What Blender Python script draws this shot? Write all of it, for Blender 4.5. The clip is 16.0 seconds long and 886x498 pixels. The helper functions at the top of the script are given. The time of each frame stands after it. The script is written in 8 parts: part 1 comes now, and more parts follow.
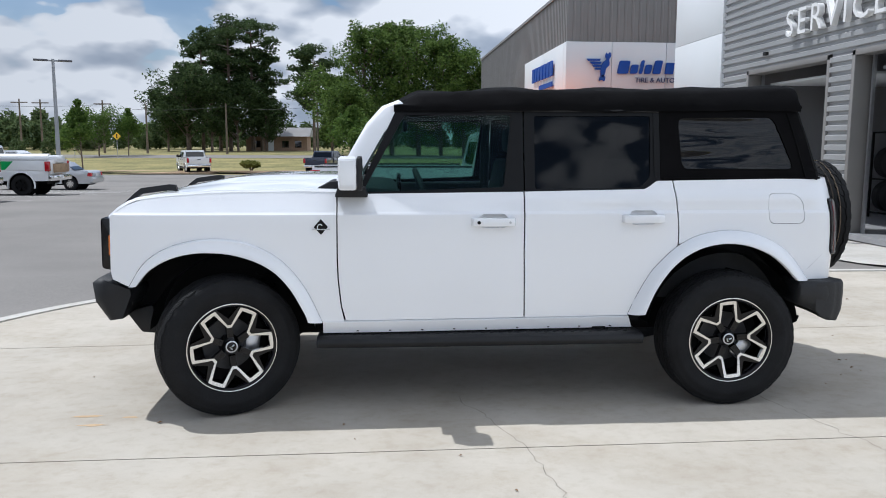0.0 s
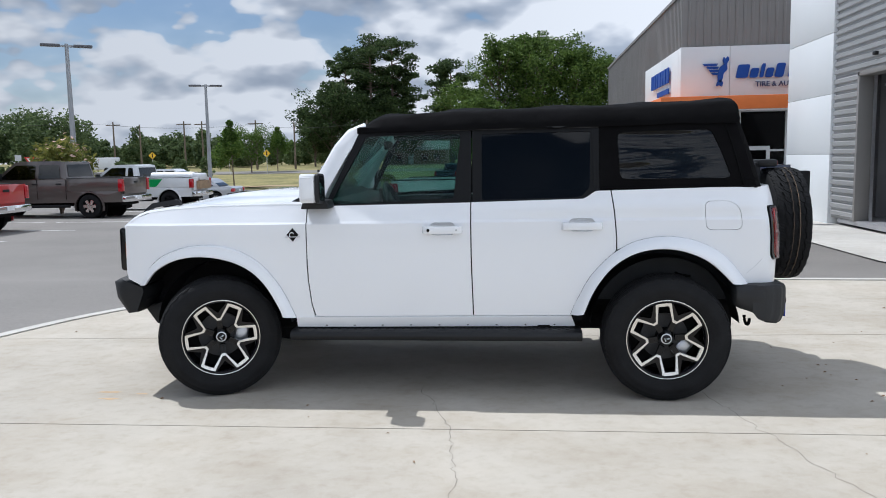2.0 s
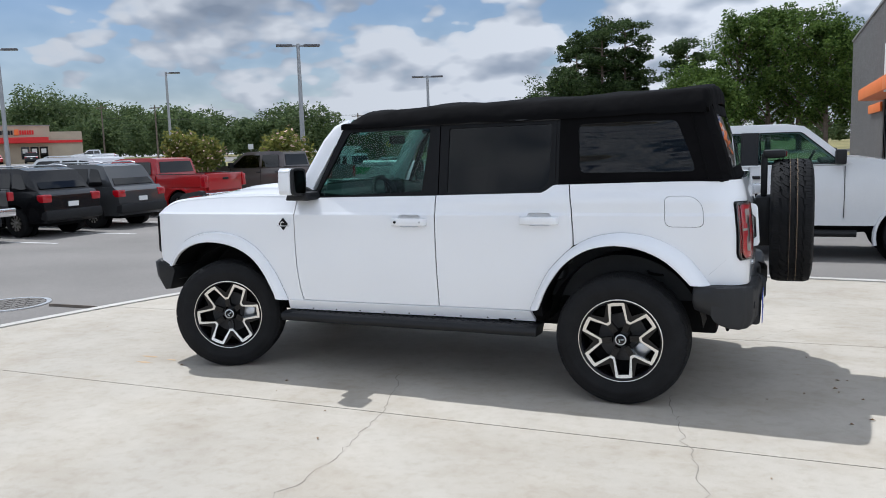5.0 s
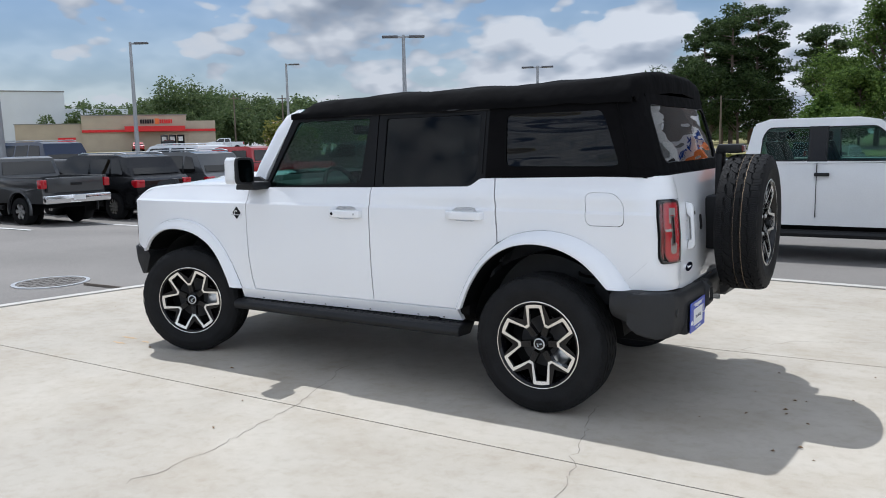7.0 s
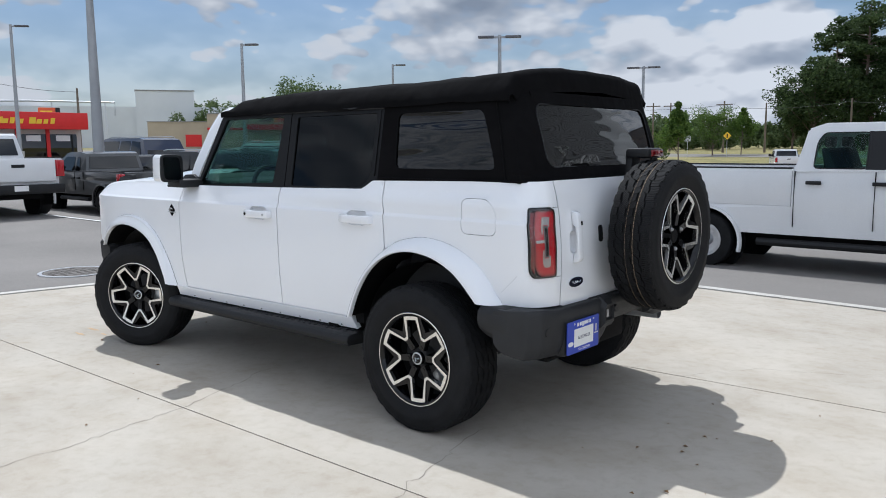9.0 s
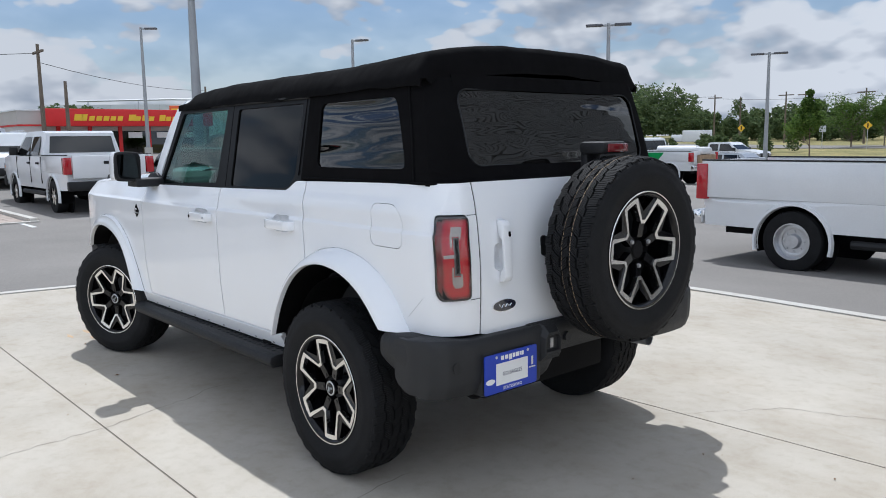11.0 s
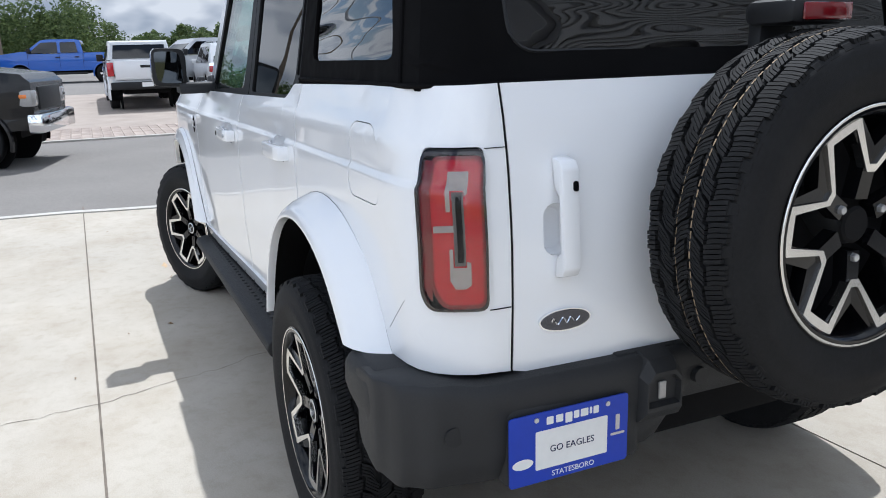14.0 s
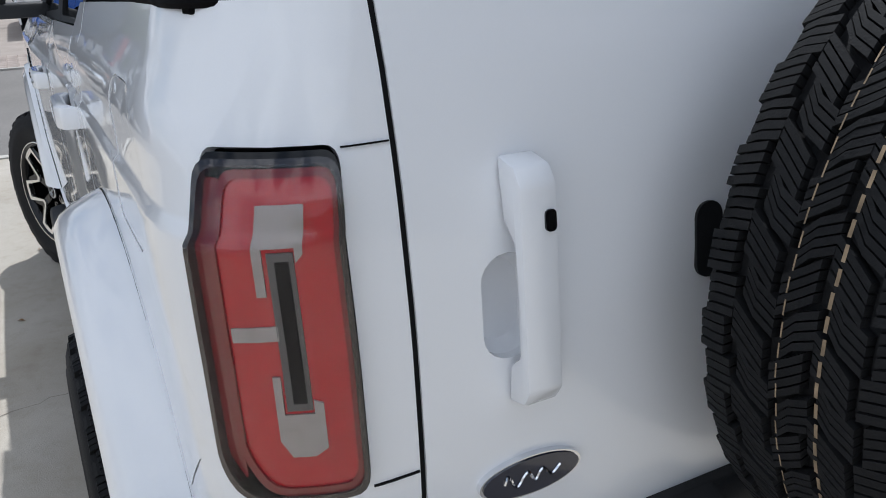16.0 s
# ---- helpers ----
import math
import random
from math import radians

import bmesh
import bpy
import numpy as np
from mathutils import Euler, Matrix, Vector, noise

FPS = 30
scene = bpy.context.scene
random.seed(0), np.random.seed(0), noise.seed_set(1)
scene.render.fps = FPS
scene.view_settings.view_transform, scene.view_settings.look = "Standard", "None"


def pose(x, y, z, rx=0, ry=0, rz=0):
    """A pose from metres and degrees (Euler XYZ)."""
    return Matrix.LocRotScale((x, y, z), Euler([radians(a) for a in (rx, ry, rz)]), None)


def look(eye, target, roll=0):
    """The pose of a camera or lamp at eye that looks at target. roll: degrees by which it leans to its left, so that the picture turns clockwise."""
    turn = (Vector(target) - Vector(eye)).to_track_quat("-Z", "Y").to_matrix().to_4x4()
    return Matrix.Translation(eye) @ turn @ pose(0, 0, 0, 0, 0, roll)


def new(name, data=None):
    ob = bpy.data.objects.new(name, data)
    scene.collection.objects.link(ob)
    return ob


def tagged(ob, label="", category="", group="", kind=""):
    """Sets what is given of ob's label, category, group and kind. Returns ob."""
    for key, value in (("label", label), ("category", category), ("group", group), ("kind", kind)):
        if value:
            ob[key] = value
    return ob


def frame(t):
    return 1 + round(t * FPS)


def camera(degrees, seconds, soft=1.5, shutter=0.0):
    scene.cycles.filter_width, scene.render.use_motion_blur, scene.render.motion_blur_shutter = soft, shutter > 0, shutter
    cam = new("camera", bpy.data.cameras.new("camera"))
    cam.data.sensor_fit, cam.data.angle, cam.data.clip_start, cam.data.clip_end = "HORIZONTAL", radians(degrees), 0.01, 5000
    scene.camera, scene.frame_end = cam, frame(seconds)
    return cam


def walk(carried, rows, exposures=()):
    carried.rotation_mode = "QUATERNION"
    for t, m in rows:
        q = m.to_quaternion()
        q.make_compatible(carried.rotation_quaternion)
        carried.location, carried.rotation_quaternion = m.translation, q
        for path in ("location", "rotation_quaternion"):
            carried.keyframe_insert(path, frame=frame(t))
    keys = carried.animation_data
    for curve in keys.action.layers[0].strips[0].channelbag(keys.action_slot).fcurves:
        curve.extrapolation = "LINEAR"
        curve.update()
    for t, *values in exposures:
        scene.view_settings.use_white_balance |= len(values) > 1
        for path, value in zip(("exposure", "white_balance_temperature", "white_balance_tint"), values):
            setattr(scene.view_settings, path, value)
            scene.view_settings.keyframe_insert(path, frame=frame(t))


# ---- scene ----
cam = camera(58.7, 16.0, soft=0.95)
PATH = [
    (0, (-0.611, -5.341, 1.558), (-0.454, -3.365, 1.295), 0.2),
    (0.5, (-0.31, -5.516, 1.568), (-0.253, -3.532, 1.317), -0.6),
    (1, (-0.043, -5.621, 1.551), (-0.069, -3.636, 1.31), -0.7),
    (1.5, (0.27, -5.707, 1.575), (0.165, -3.724, 1.337), -0.6),
    (2, (0.575, -5.898, 1.585), (0.37, -3.922, 1.352), -1.1),
    (2.5, (0.826, -6.016, 1.589), (0.509, -4.056, 1.347), -0.8),
    (3, (1.131, -5.964, 1.579), (0.746, -4.016, 1.345), -0.2),
    (3.5, (1.414, -5.868, 1.584), (0.915, -3.945, 1.355), -0.9),
    (4, (1.761, -5.807, 1.595), (1.157, -3.914, 1.366), -1.4),
    (4.2, (1.867, -5.779, 1.601), (1.232, -3.898, 1.361), -1.4),
    (6.3, (3.06, -5.186, 1.562), (2.076, -3.46, 1.327), -1.6),
    (6.5, (3.132, -5.115, 1.555), (2.131, -3.399, 1.318), -1.3),
    (7, (3.362, -4.895, 1.566), (2.311, -3.215, 1.298), -1.2),
    (7.5, (3.647, -4.673, 1.563), (2.527, -3.04, 1.284), -1.1),
    (8, (3.874, -4.457, 1.54), (2.705, -2.857, 1.266), -0.8),
    (8.5, (4.079, -4.172, 1.544), (2.881, -2.593, 1.28), -0.2),
    (9, (4.269, -3.92, 1.546), (2.985, -2.409, 1.284), -0.4),
    (9.2, (4.349, -3.806, 1.558), (3.014, -2.34, 1.294), -0.4),
    (11.3, (4.506, -2.574, 1.529), (2.981, -1.313, 1.237), -1.3),
    (11.5, (4.47, -2.441, 1.512), (2.924, -1.21, 1.204), -1.6),
    (12, (4.347, -2.135, 1.5), (2.755, -0.972, 1.162), -0.8),
    (12.5, (4.221, -1.901, 1.461), (2.55, -0.872, 1.073), 0.5),
    (13, (4.088, -1.68, 1.457), (2.326, -0.846, 1.011), 1.1),
    (13.5, (3.837, -1.503, 1.453), (2.053, -0.727, 0.991), -0.4),
    (14, (3.626, -1.366, 1.429), (1.85, -0.581, 0.947), -1.6),
    (14.5, (3.392, -1.227, 1.423), (1.577, -0.592, 0.873), -2.5),
    (15, (3.198, -1.1, 1.407), (1.392, -0.503, 0.79), -3.7),
    (15.5, (2.999, -0.997, 1.403), (1.265, -0.241, 0.752), -4.2),
    (16, (2.832, -0.862, 1.385), (1.153, -0.006, 0.706), -2.6),
]
walk(cam, [(t, look(eye, target, roll)) for t, eye, target, roll in PATH], [(0.0, -0.18, 5680, 10), (9.0, -0.18, 5680, 10), (11.5, -0.16, 5660, 10), (12.5, -0.03, 5660, 10), (13.5, 0.04, 5650, 10), (15.0, 0.05, 5640, 10), (15.6, 0.05, 5650, 10), (16.0, -0.36, 5690, 10)])

# ---- world, sun ----
world = bpy.data.worlds.new("sky")
scene.world = world
world.use_nodes = True
wn, wl = world.node_tree.nodes, world.node_tree.links
wn.clear()


def wnode(kind, **values):
    n = wn.new(kind)
    for k, v in values.items():
        n.inputs[k].default_value = v
    return n


SUN_WAY = Vector((0.46, -0.275, -1.0)).normalized()
SUN_SIDE = Vector((-SUN_WAY.x, -SUN_WAY.y)).normalized()
SUN_ELEV = math.asin(-SUN_WAY.z)
SUN_AZIM = math.atan2(-SUN_WAY.x, -SUN_WAY.y)
sky = wn.new("ShaderNodeTexSky")
sky.sky_type = "NISHITA"
sky.sun_disc = False
sky.sun_elevation = SUN_ELEV
sky.sun_rotation = SUN_AZIM
sky.dust_density = 0.6
sky.ozone_density = 1.5
coord = wn.new("ShaderNodeTexCoord")
sep = wn.new("ShaderNodeSeparateXYZ")
wl.new(coord.outputs["Generated"], sep.inputs[0])


def wmath(op, a, b=None, clamp=False):
    n = wn.new("ShaderNodeMath")
    n.operation, n.use_clamp = op, clamp
    for i, v in enumerate((a, b)):
        if v is None:
            continue
        if isinstance(v, (int, float)):
            n.inputs[i].default_value = v
        else:
            wl.new(v, n.inputs[i])
    return n.outputs[0]


flat = wn.new("ShaderNodeCombineXYZ")
wl.new(sep.outputs[0], flat.inputs[0])
wl.new(sep.outputs[1], flat.inputs[1])
wl.new(wmath("MULTIPLY", sep.outputs[2], 2.0), flat.inputs[2])


def cloud_noise(scale, detail, rough, shift):
    m = wn.new("ShaderNodeMapping")
    m.inputs["Location"].default_value = shift
    wl.new(flat.outputs[0], m.inputs[0])
    n = wn.new("ShaderNodeTexNoise")
    n.inputs["Scale"].default_value = scale
    n.inputs["Detail"].default_value = detail
    n.inputs["Roughness"].default_value = rough
    n.inputs["Distortion"].default_value = 0.25
    wl.new(m.outputs[0], n.inputs["Vector"])
    return n.outputs["Fac"]


def wramp(fac, stops):
    r = wn.new("ShaderNodeValToRGB")
    el = r.color_ramp.elements
    el[0].position, el[0].color = stops[0][0], (*stops[0][1], 1)
    el[1].position, el[1].color = stops[-1][0], (*stops[-1][1], 1)
    for p, c in stops[1:-1]:
        e = el.new(p)
        e.color = (*c, 1)
    wl.new(fac, r.inputs[0])
    return r.outputs[0]


SHIFT = (3.1, 1.7, 0.4)


def puffs(scale, shift):
    """Rounded heaps for the cloud edges."""
    m = wn.new("ShaderNodeMapping")
    m.inputs["Location"].default_value = shift
    wl.new(flat.outputs[0], m.inputs[0])
    v = wn.new("ShaderNodeTexVoronoi")
    v.feature = "SMOOTH_F1"
    v.inputs["Scale"].default_value = scale
    v.inputs["Smoothness"].default_value = 0.35
    v.inputs["Detail"].default_value = 1.5
    wl.new(m.outputs[0], v.inputs["Vector"])
    return v.outputs["Distance"]


def density(lift):
    at = (SHIFT[0], SHIFT[1], SHIFT[2] + lift)
    d = wmath("ADD", cloud_noise(2.5, 5.0, 0.50, at), wmath("MULTIPLY", wmath("SUBTRACT", 0.45, puffs(9.0, at)), 0.22))
    return wmath("ADD", d, wmath("MULTIPLY", wmath("SUBTRACT", 0.45, puffs(26.0, at)), 0.10))


big = density(0.0)
# the same field a little higher: where there is more cloud above, the underside is grey
above = density(0.055)
cover = wramp(big, [(0.296, (0.10, 0.10, 0.10)), (0.320, (0.80, 0.80, 0.80)), (0.36, (1, 1, 1))])
shade = wmath("ADD", wmath("MULTIPLY", wmath("SUBTRACT", big, above), 2.4), 0.60, clamp=True)
tone = wramp(shade, [(0.15, (0.49, 0.55, 0.64)), (0.40, (0.68, 0.73, 0.80)), (0.58, (0.96, 0.98, 1.01)), (0.74, (1.28, 1.27, 1.25))])
scale_up = wn.new("ShaderNodeMix")
scale_up.data_type, scale_up.blend_type = "RGBA", "MULTIPLY"
scale_up.inputs["Factor"].default_value = 1.0
wl.new(tone, scale_up.inputs["A"])
CLOUD = 10.8
# clouds that face the sun, in the half of the sky away from it, are the brighter ones
front_lit = wmath("ADD", wmath("ADD", wmath("MULTIPLY", sep.outputs[0], -0.42 * SUN_SIDE.x), wmath("MULTIPLY", sep.outputs[1], -0.42 * SUN_SIDE.y)), 1.0)
level = wn.new("ShaderNodeCombineXYZ")
for axis in range(3):
    wl.new(wmath("MULTIPLY", front_lit, CLOUD), level.inputs[axis])
wl.new(level.outputs[0], scale_up.inputs["B"])
haze = wn.new("ShaderNodeMix")
haze.data_type = "RGBA"
# banks of cloud crowd together towards the horizon
low_bank = wramp(sep.outputs[2], [(0.0, (0.55, 0.55, 0.55)), (0.08, (0.38, 0.38, 0.38)), (0.20, (0, 0, 0))])
wl.new(wmath("MAXIMUM", cover, low_bank), haze.inputs["Factor"])
wl.new(sky.outputs[0], haze.inputs["A"])
wl.new(scale_up.outputs["Result"], haze.inputs["B"])
backg = wn.new("ShaderNodeBackground")
backg.inputs["Strength"].default_value = 0.085
wl.new(haze.outputs["Result"], backg.inputs["Color"])
wout = wn.new("ShaderNodeOutputWorld")
wl.new(backg.outputs[0], wout.inputs["Surface"])

sun_data = bpy.data.lights.new("sun", "SUN")
sun_data.energy, sun_data.angle, sun_data.color = 4.4, radians(0.53), (1.0, 0.95, 0.87)
sun = new("sun", sun_data)
sun.matrix_world = look((0, 0, 40), Vector((0, 0, 40)) + SUN_WAY)

# ---- materials ----
def pm(name, base, rough=0.5, metal=0.0, var=0.12, scale=3.0, fine=60.0, bump=0.0, bump_scale=None, coat=0.0,
       spec=0.5, trans=0.0, ior=1.45, emit=None, power=0.0, tint=None, alpha=1.0, per_object=0.0, rvar=0.0):
    """A procedural material: a base colour varied at two scales, with bump."""
    m = bpy.data.materials.new(name)
    m.use_nodes = True
    nt = m.node_tree
    b = nt.nodes["Principled BSDF"]
    b.inputs["Roughness"].default_value = rough
    b.inputs["Metallic"].default_value = metal
    b.inputs["Coat Weight"].default_value = coat
    b.inputs["Coat Roughness"].default_value = 0.03
    b.inputs["Specular IOR Level"].default_value = spec
    b.inputs["Transmission Weight"].default_value = trans
    b.inputs["IOR"].default_value = ior
    b.inputs["Base Color"].default_value = (*base, 1)
    if emit:
        b.inputs["Emission Color"].default_value = (*emit, 1)
        b.inputs["Emission Strength"].default_value = power
    if var > 0 or bump > 0:
        tc = nt.nodes.new("ShaderNodeTexCoord")
        n1, n2 = nt.nodes.new("ShaderNodeTexNoise"), nt.nodes.new("ShaderNodeTexNoise")
        n1.inputs["Scale"].default_value, n1.inputs["Detail"].default_value = scale, 5
        n2.inputs["Scale"].default_value, n2.inputs["Detail"].default_value = fine, 3
        for n in (n1, n2):
            nt.links.new(tc.outputs["Object"], n.inputs["Vector"])
        mixn = nt.nodes.new("ShaderNodeMix")
        mixn.inputs["Factor"].default_value = 0.4
        nt.links.new(n1.outputs["Fac"], mixn.inputs["A"])
        nt.links.new(n2.outputs["Fac"], mixn.inputs["B"])
        ramp = nt.nodes.new("ShaderNodeValToRGB")
        lo = [max(0.0, c * (1 - var * 1.6)) for c in base]
        hi = [min(1.0, c * (1 + var * 1.6)) for c in (tint or base)]
        ramp.color_ramp.elements[0].position, ramp.color_ramp.elements[0].color = 0.3, (*lo, 1)
        ramp.color_ramp.elements[1].position, ramp.color_ramp.elements[1].color = 0.7, (*hi, 1)
        nt.links.new(mixn.outputs["Result"], ramp.inputs[0])
        out = ramp.outputs[0]
        if per_object > 0:
            info = nt.nodes.new("ShaderNodeObjectInfo")
            mr = nt.nodes.new("ShaderNodeMapRange")
            mr.inputs["To Min"].default_value, mr.inputs["To Max"].default_value = 1 - per_object, 1 + per_object
            nt.links.new(info.outputs["Random"], mr.inputs["Value"])
            mul = nt.nodes.new("ShaderNodeVectorMath")
            mul.operation = "SCALE"
            nt.links.new(out, mul.inputs[0])
            nt.links.new(mr.outputs[0], mul.inputs["Scale"])
            out = mul.outputs[0]
        nt.links.new(out, b.inputs["Base Color"])
        if rvar > 0:
            mr = nt.nodes.new("ShaderNodeMapRange")
            mr.inputs["To Min"].default_value, mr.inputs["To Max"].default_value = max(0, rough - rvar), min(1, rough + rvar)
            nt.links.new(n1.outputs["Fac"], mr.inputs["Value"])
            nt.links.new(mr.outputs[0], b.inputs["Roughness"])
        if bump > 0:
            bp = nt.nodes.new("ShaderNodeBump")
            bp.inputs["Strength"].default_value = 1.0
            bp.inputs["Distance"].default_value = bump
            src = n2
            if bump_scale:
                src = nt.nodes.new("ShaderNodeTexNoise")
                src.inputs["Scale"].default_value = bump_scale
                nt.links.new(tc.outputs["Object"], src.inputs["Vector"])
            nt.links.new(src.outputs["Fac"], bp.inputs["Height"])
            nt.links.new(bp.outputs[0], b.inputs["Normal"])
    return m


def leaf_mat(name, dark, light):
    m = pm(name, dark, 0.55, var=0.0)
    nt = m.node_tree
    b = nt.nodes["Principled BSDF"]
    geo = nt.nodes.new("ShaderNodeNewGeometry")
    ramp = nt.nodes.new("ShaderNodeValToRGB")
    ramp.color_ramp.elements[0].color = (*dark, 1)
    ramp.color_ramp.elements[1].color = (*light, 1)
    nt.links.new(geo.outputs["Random Per Island"], ramp.inputs[0])
    nt.links.new(ramp.outputs[0], b.inputs["Base Color"])
    b.inputs["Specular IOR Level"].default_value = 0.12
    tl = nt.nodes.new("ShaderNodeBsdfTranslucent")
    nt.links.new(ramp.outputs[0], tl.inputs["Color"])
    mx = nt.nodes.new("ShaderNodeMixShader")
    mx.inputs[0].default_value = 0.40
    nt.links.new(b.outputs[0], mx.inputs[1])
    nt.links.new(tl.outputs[0], mx.inputs[2])
    nt.links.new(mx.outputs[0], nt.nodes["Material Output"].inputs["Surface"])
    b.inputs["Subsurface Weight"].default_value = 0.0
    return m


def concrete_mat(name, base, stain):
    """Broom-finished concrete: broad stains, blotches, fine grain and a few rust marks."""
    m = pm(name, base, 0.85, var=0.0)
    nt = m.node_tree
    b = nt.nodes["Principled BSDF"]
    tc = nt.nodes.new("ShaderNodeTexCoord")

    def noise_at(scale, detail, rough=0.5, stretch=(1, 1, 1)):
        mp = nt.nodes.new("ShaderNodeMapping")
        mp.inputs["Scale"].default_value = stretch
        nt.links.new(tc.outputs["Object"], mp.inputs[0])
        n = nt.nodes.new("ShaderNodeTexNoise")
        n.inputs["Scale"].default_value, n.inputs["Detail"].default_value, n.inputs["Roughness"].default_value = scale, detail, rough
        nt.links.new(mp.outputs[0], n.inputs["Vector"])
        return n.outputs["Fac"]

    def ramp_of(fac, a, b_, ca, cb):
        r = nt.nodes.new("ShaderNodeValToRGB")
        r.color_ramp.elements[0].position, r.color_ramp.elements[0].color = a, (*ca, 1)
        r.color_ramp.elements[1].position, r.color_ramp.elements[1].color = b_, (*cb, 1)
        nt.links.new(fac, r.inputs[0])
        return r.outputs[0]

    def mult(a, c, f=1.0):
        x = nt.nodes.new("ShaderNodeMix")
        x.data_type, x.blend_type = "RGBA", "MULTIPLY"
        x.inputs["Factor"].default_value = f
        nt.links.new(a, x.inputs["A"])
        nt.links.new(c, x.inputs["B"])
        return x.outputs["Result"]

    one = (1, 1, 1)
    c = ramp_of(noise_at(0.45, 6, 0.6), 0.32, 0.68, tuple(v * 0.86 for v in base), tuple(min(1, v * 1.06) for v in base))
    c = mult(c, ramp_of(noise_at(1.7, 6, 0.62, (0.85, 1.2, 1)), 0.30, 0.58, stain, one), 0.85)
    c = mult(c, ramp_of(noise_at(11, 6, 0.72), 0.28, 0.52, (0.84, 0.81, 0.77), one), 0.8)
    c = mult(c, ramp_of(noise_at(170, 2), 0.3, 0.7, (0.86, 0.86, 0.86), (1.0, 1.0, 1.0)), 0.8)
    nt.links.new(c, b.inputs["Base Color"])
    bp = nt.nodes.new("ShaderNodeBump")
    bp.inputs["Distance"].default_value = 0.0012
    nt.links.new(noise_at(240, 3), bp.inputs["Height"])
    nt.links.new(bp.outputs[0], b.inputs["Normal"])
    return m


CONCRETE = concrete_mat("concrete", (0.495, 0.453, 0.385), (0.82, 0.785, 0.735))
KERB = concrete_mat("kerb_concrete", (0.56, 0.54, 0.50), (0.82, 0.80, 0.77))
ASPHALT = pm("asphalt", (0.195, 0.182, 0.168), 0.9, var=0.14, scale=0.35, fine=45, bump=0.003, bump_scale=130)
GRASS = pm("grass", (0.13, 0.15, 0.045), 0.95, var=0.30, scale=0.25, fine=3.0, tint=(0.24, 0.20, 0.08))
GRASS_BLADE = leaf_mat("grass_blade", (0.08, 0.12, 0.03), (0.24, 0.24, 0.08))
DIRT = pm("dry_soil", (0.34, 0.24, 0.15), 0.95, var=0.25, scale=0.6, fine=6)
PAVER = pm("paver", (0.36, 0.30, 0.26), 0.9, var=0.12, scale=2, fine=40, per_object=0.15)
PAINT_LINE = pm("line_paint", (0.62, 0.62, 0.60), 0.8, var=0.2, scale=3, fine=60)
WHITE = pm("white_car_paint", (0.84, 0.85, 0.87), 0.32, var=0.012, scale=1.5, fine=900, coat=1.0)
WHITE_OLD = pm("white_truck_paint", (0.74, 0.75, 0.76), 0.35, var=0.03, scale=2, coat=0.8)
FABRIC = pm("black_soft_top_canvas", (0.0048, 0.0047, 0.0052), 0.9, var=0.25, scale=4, fine=500, bump=0.014, bump_scale=7, spec=0.08)
PLASTIC = pm("black_moulded_plastic", (0.0115, 0.0119, 0.0132), 0.55, var=0.15, scale=6, fine=300, bump=0.0005, bump_scale=800, spec=0.42)
TRIM = pm("satin_black_trim", (0.0060, 0.0062, 0.0070), 0.5, var=0.12, scale=6, fine=300, spec=0.22)
BUMPER = pm("dark_grey_bumper_plastic", (0.022, 0.0225, 0.024), 0.58, var=0.15, scale=6, fine=300, bump=0.0005, bump_scale=800, spec=0.42)
GLOSS = pm("gloss_black", (0.004, 0.004, 0.005), 0.12, var=0.0, coat=0.0, spec=0.4)
RUBBER = pm("tyre_rubber", (0.0105, 0.0107, 0.0116), 0.74, var=0.25, scale=7, fine=120, bump=0.0006, bump_scale=400, spec=0.24)
DARK = pm("dark_underbody", (0.006, 0.006, 0.0066), 0.85, var=0.15, spec=0.2)
ALLOY = pm("machined_alloy", (0.78, 0.77, 0.75), 0.24, 1.0, var=0.03, scale=8, fine=400)
STEEL = pm("brushed_steel", (0.55, 0.56, 0.58), 0.35, 0.9, var=0.08, scale=10, fine=200)
CHROME = pm("chrome", (0.82, 0.83, 0.85), 0.10, 1.0, var=0.0)
INTERIOR = pm("dark_grey_cabin_trim", (0.030, 0.031, 0.033), 0.7, var=0.15, scale=6, fine=200)
SEAT_MAT = pm("grey_seat_fabric", (0.055, 0.056, 0.06), 0.85, var=0.15, scale=6, fine=300)


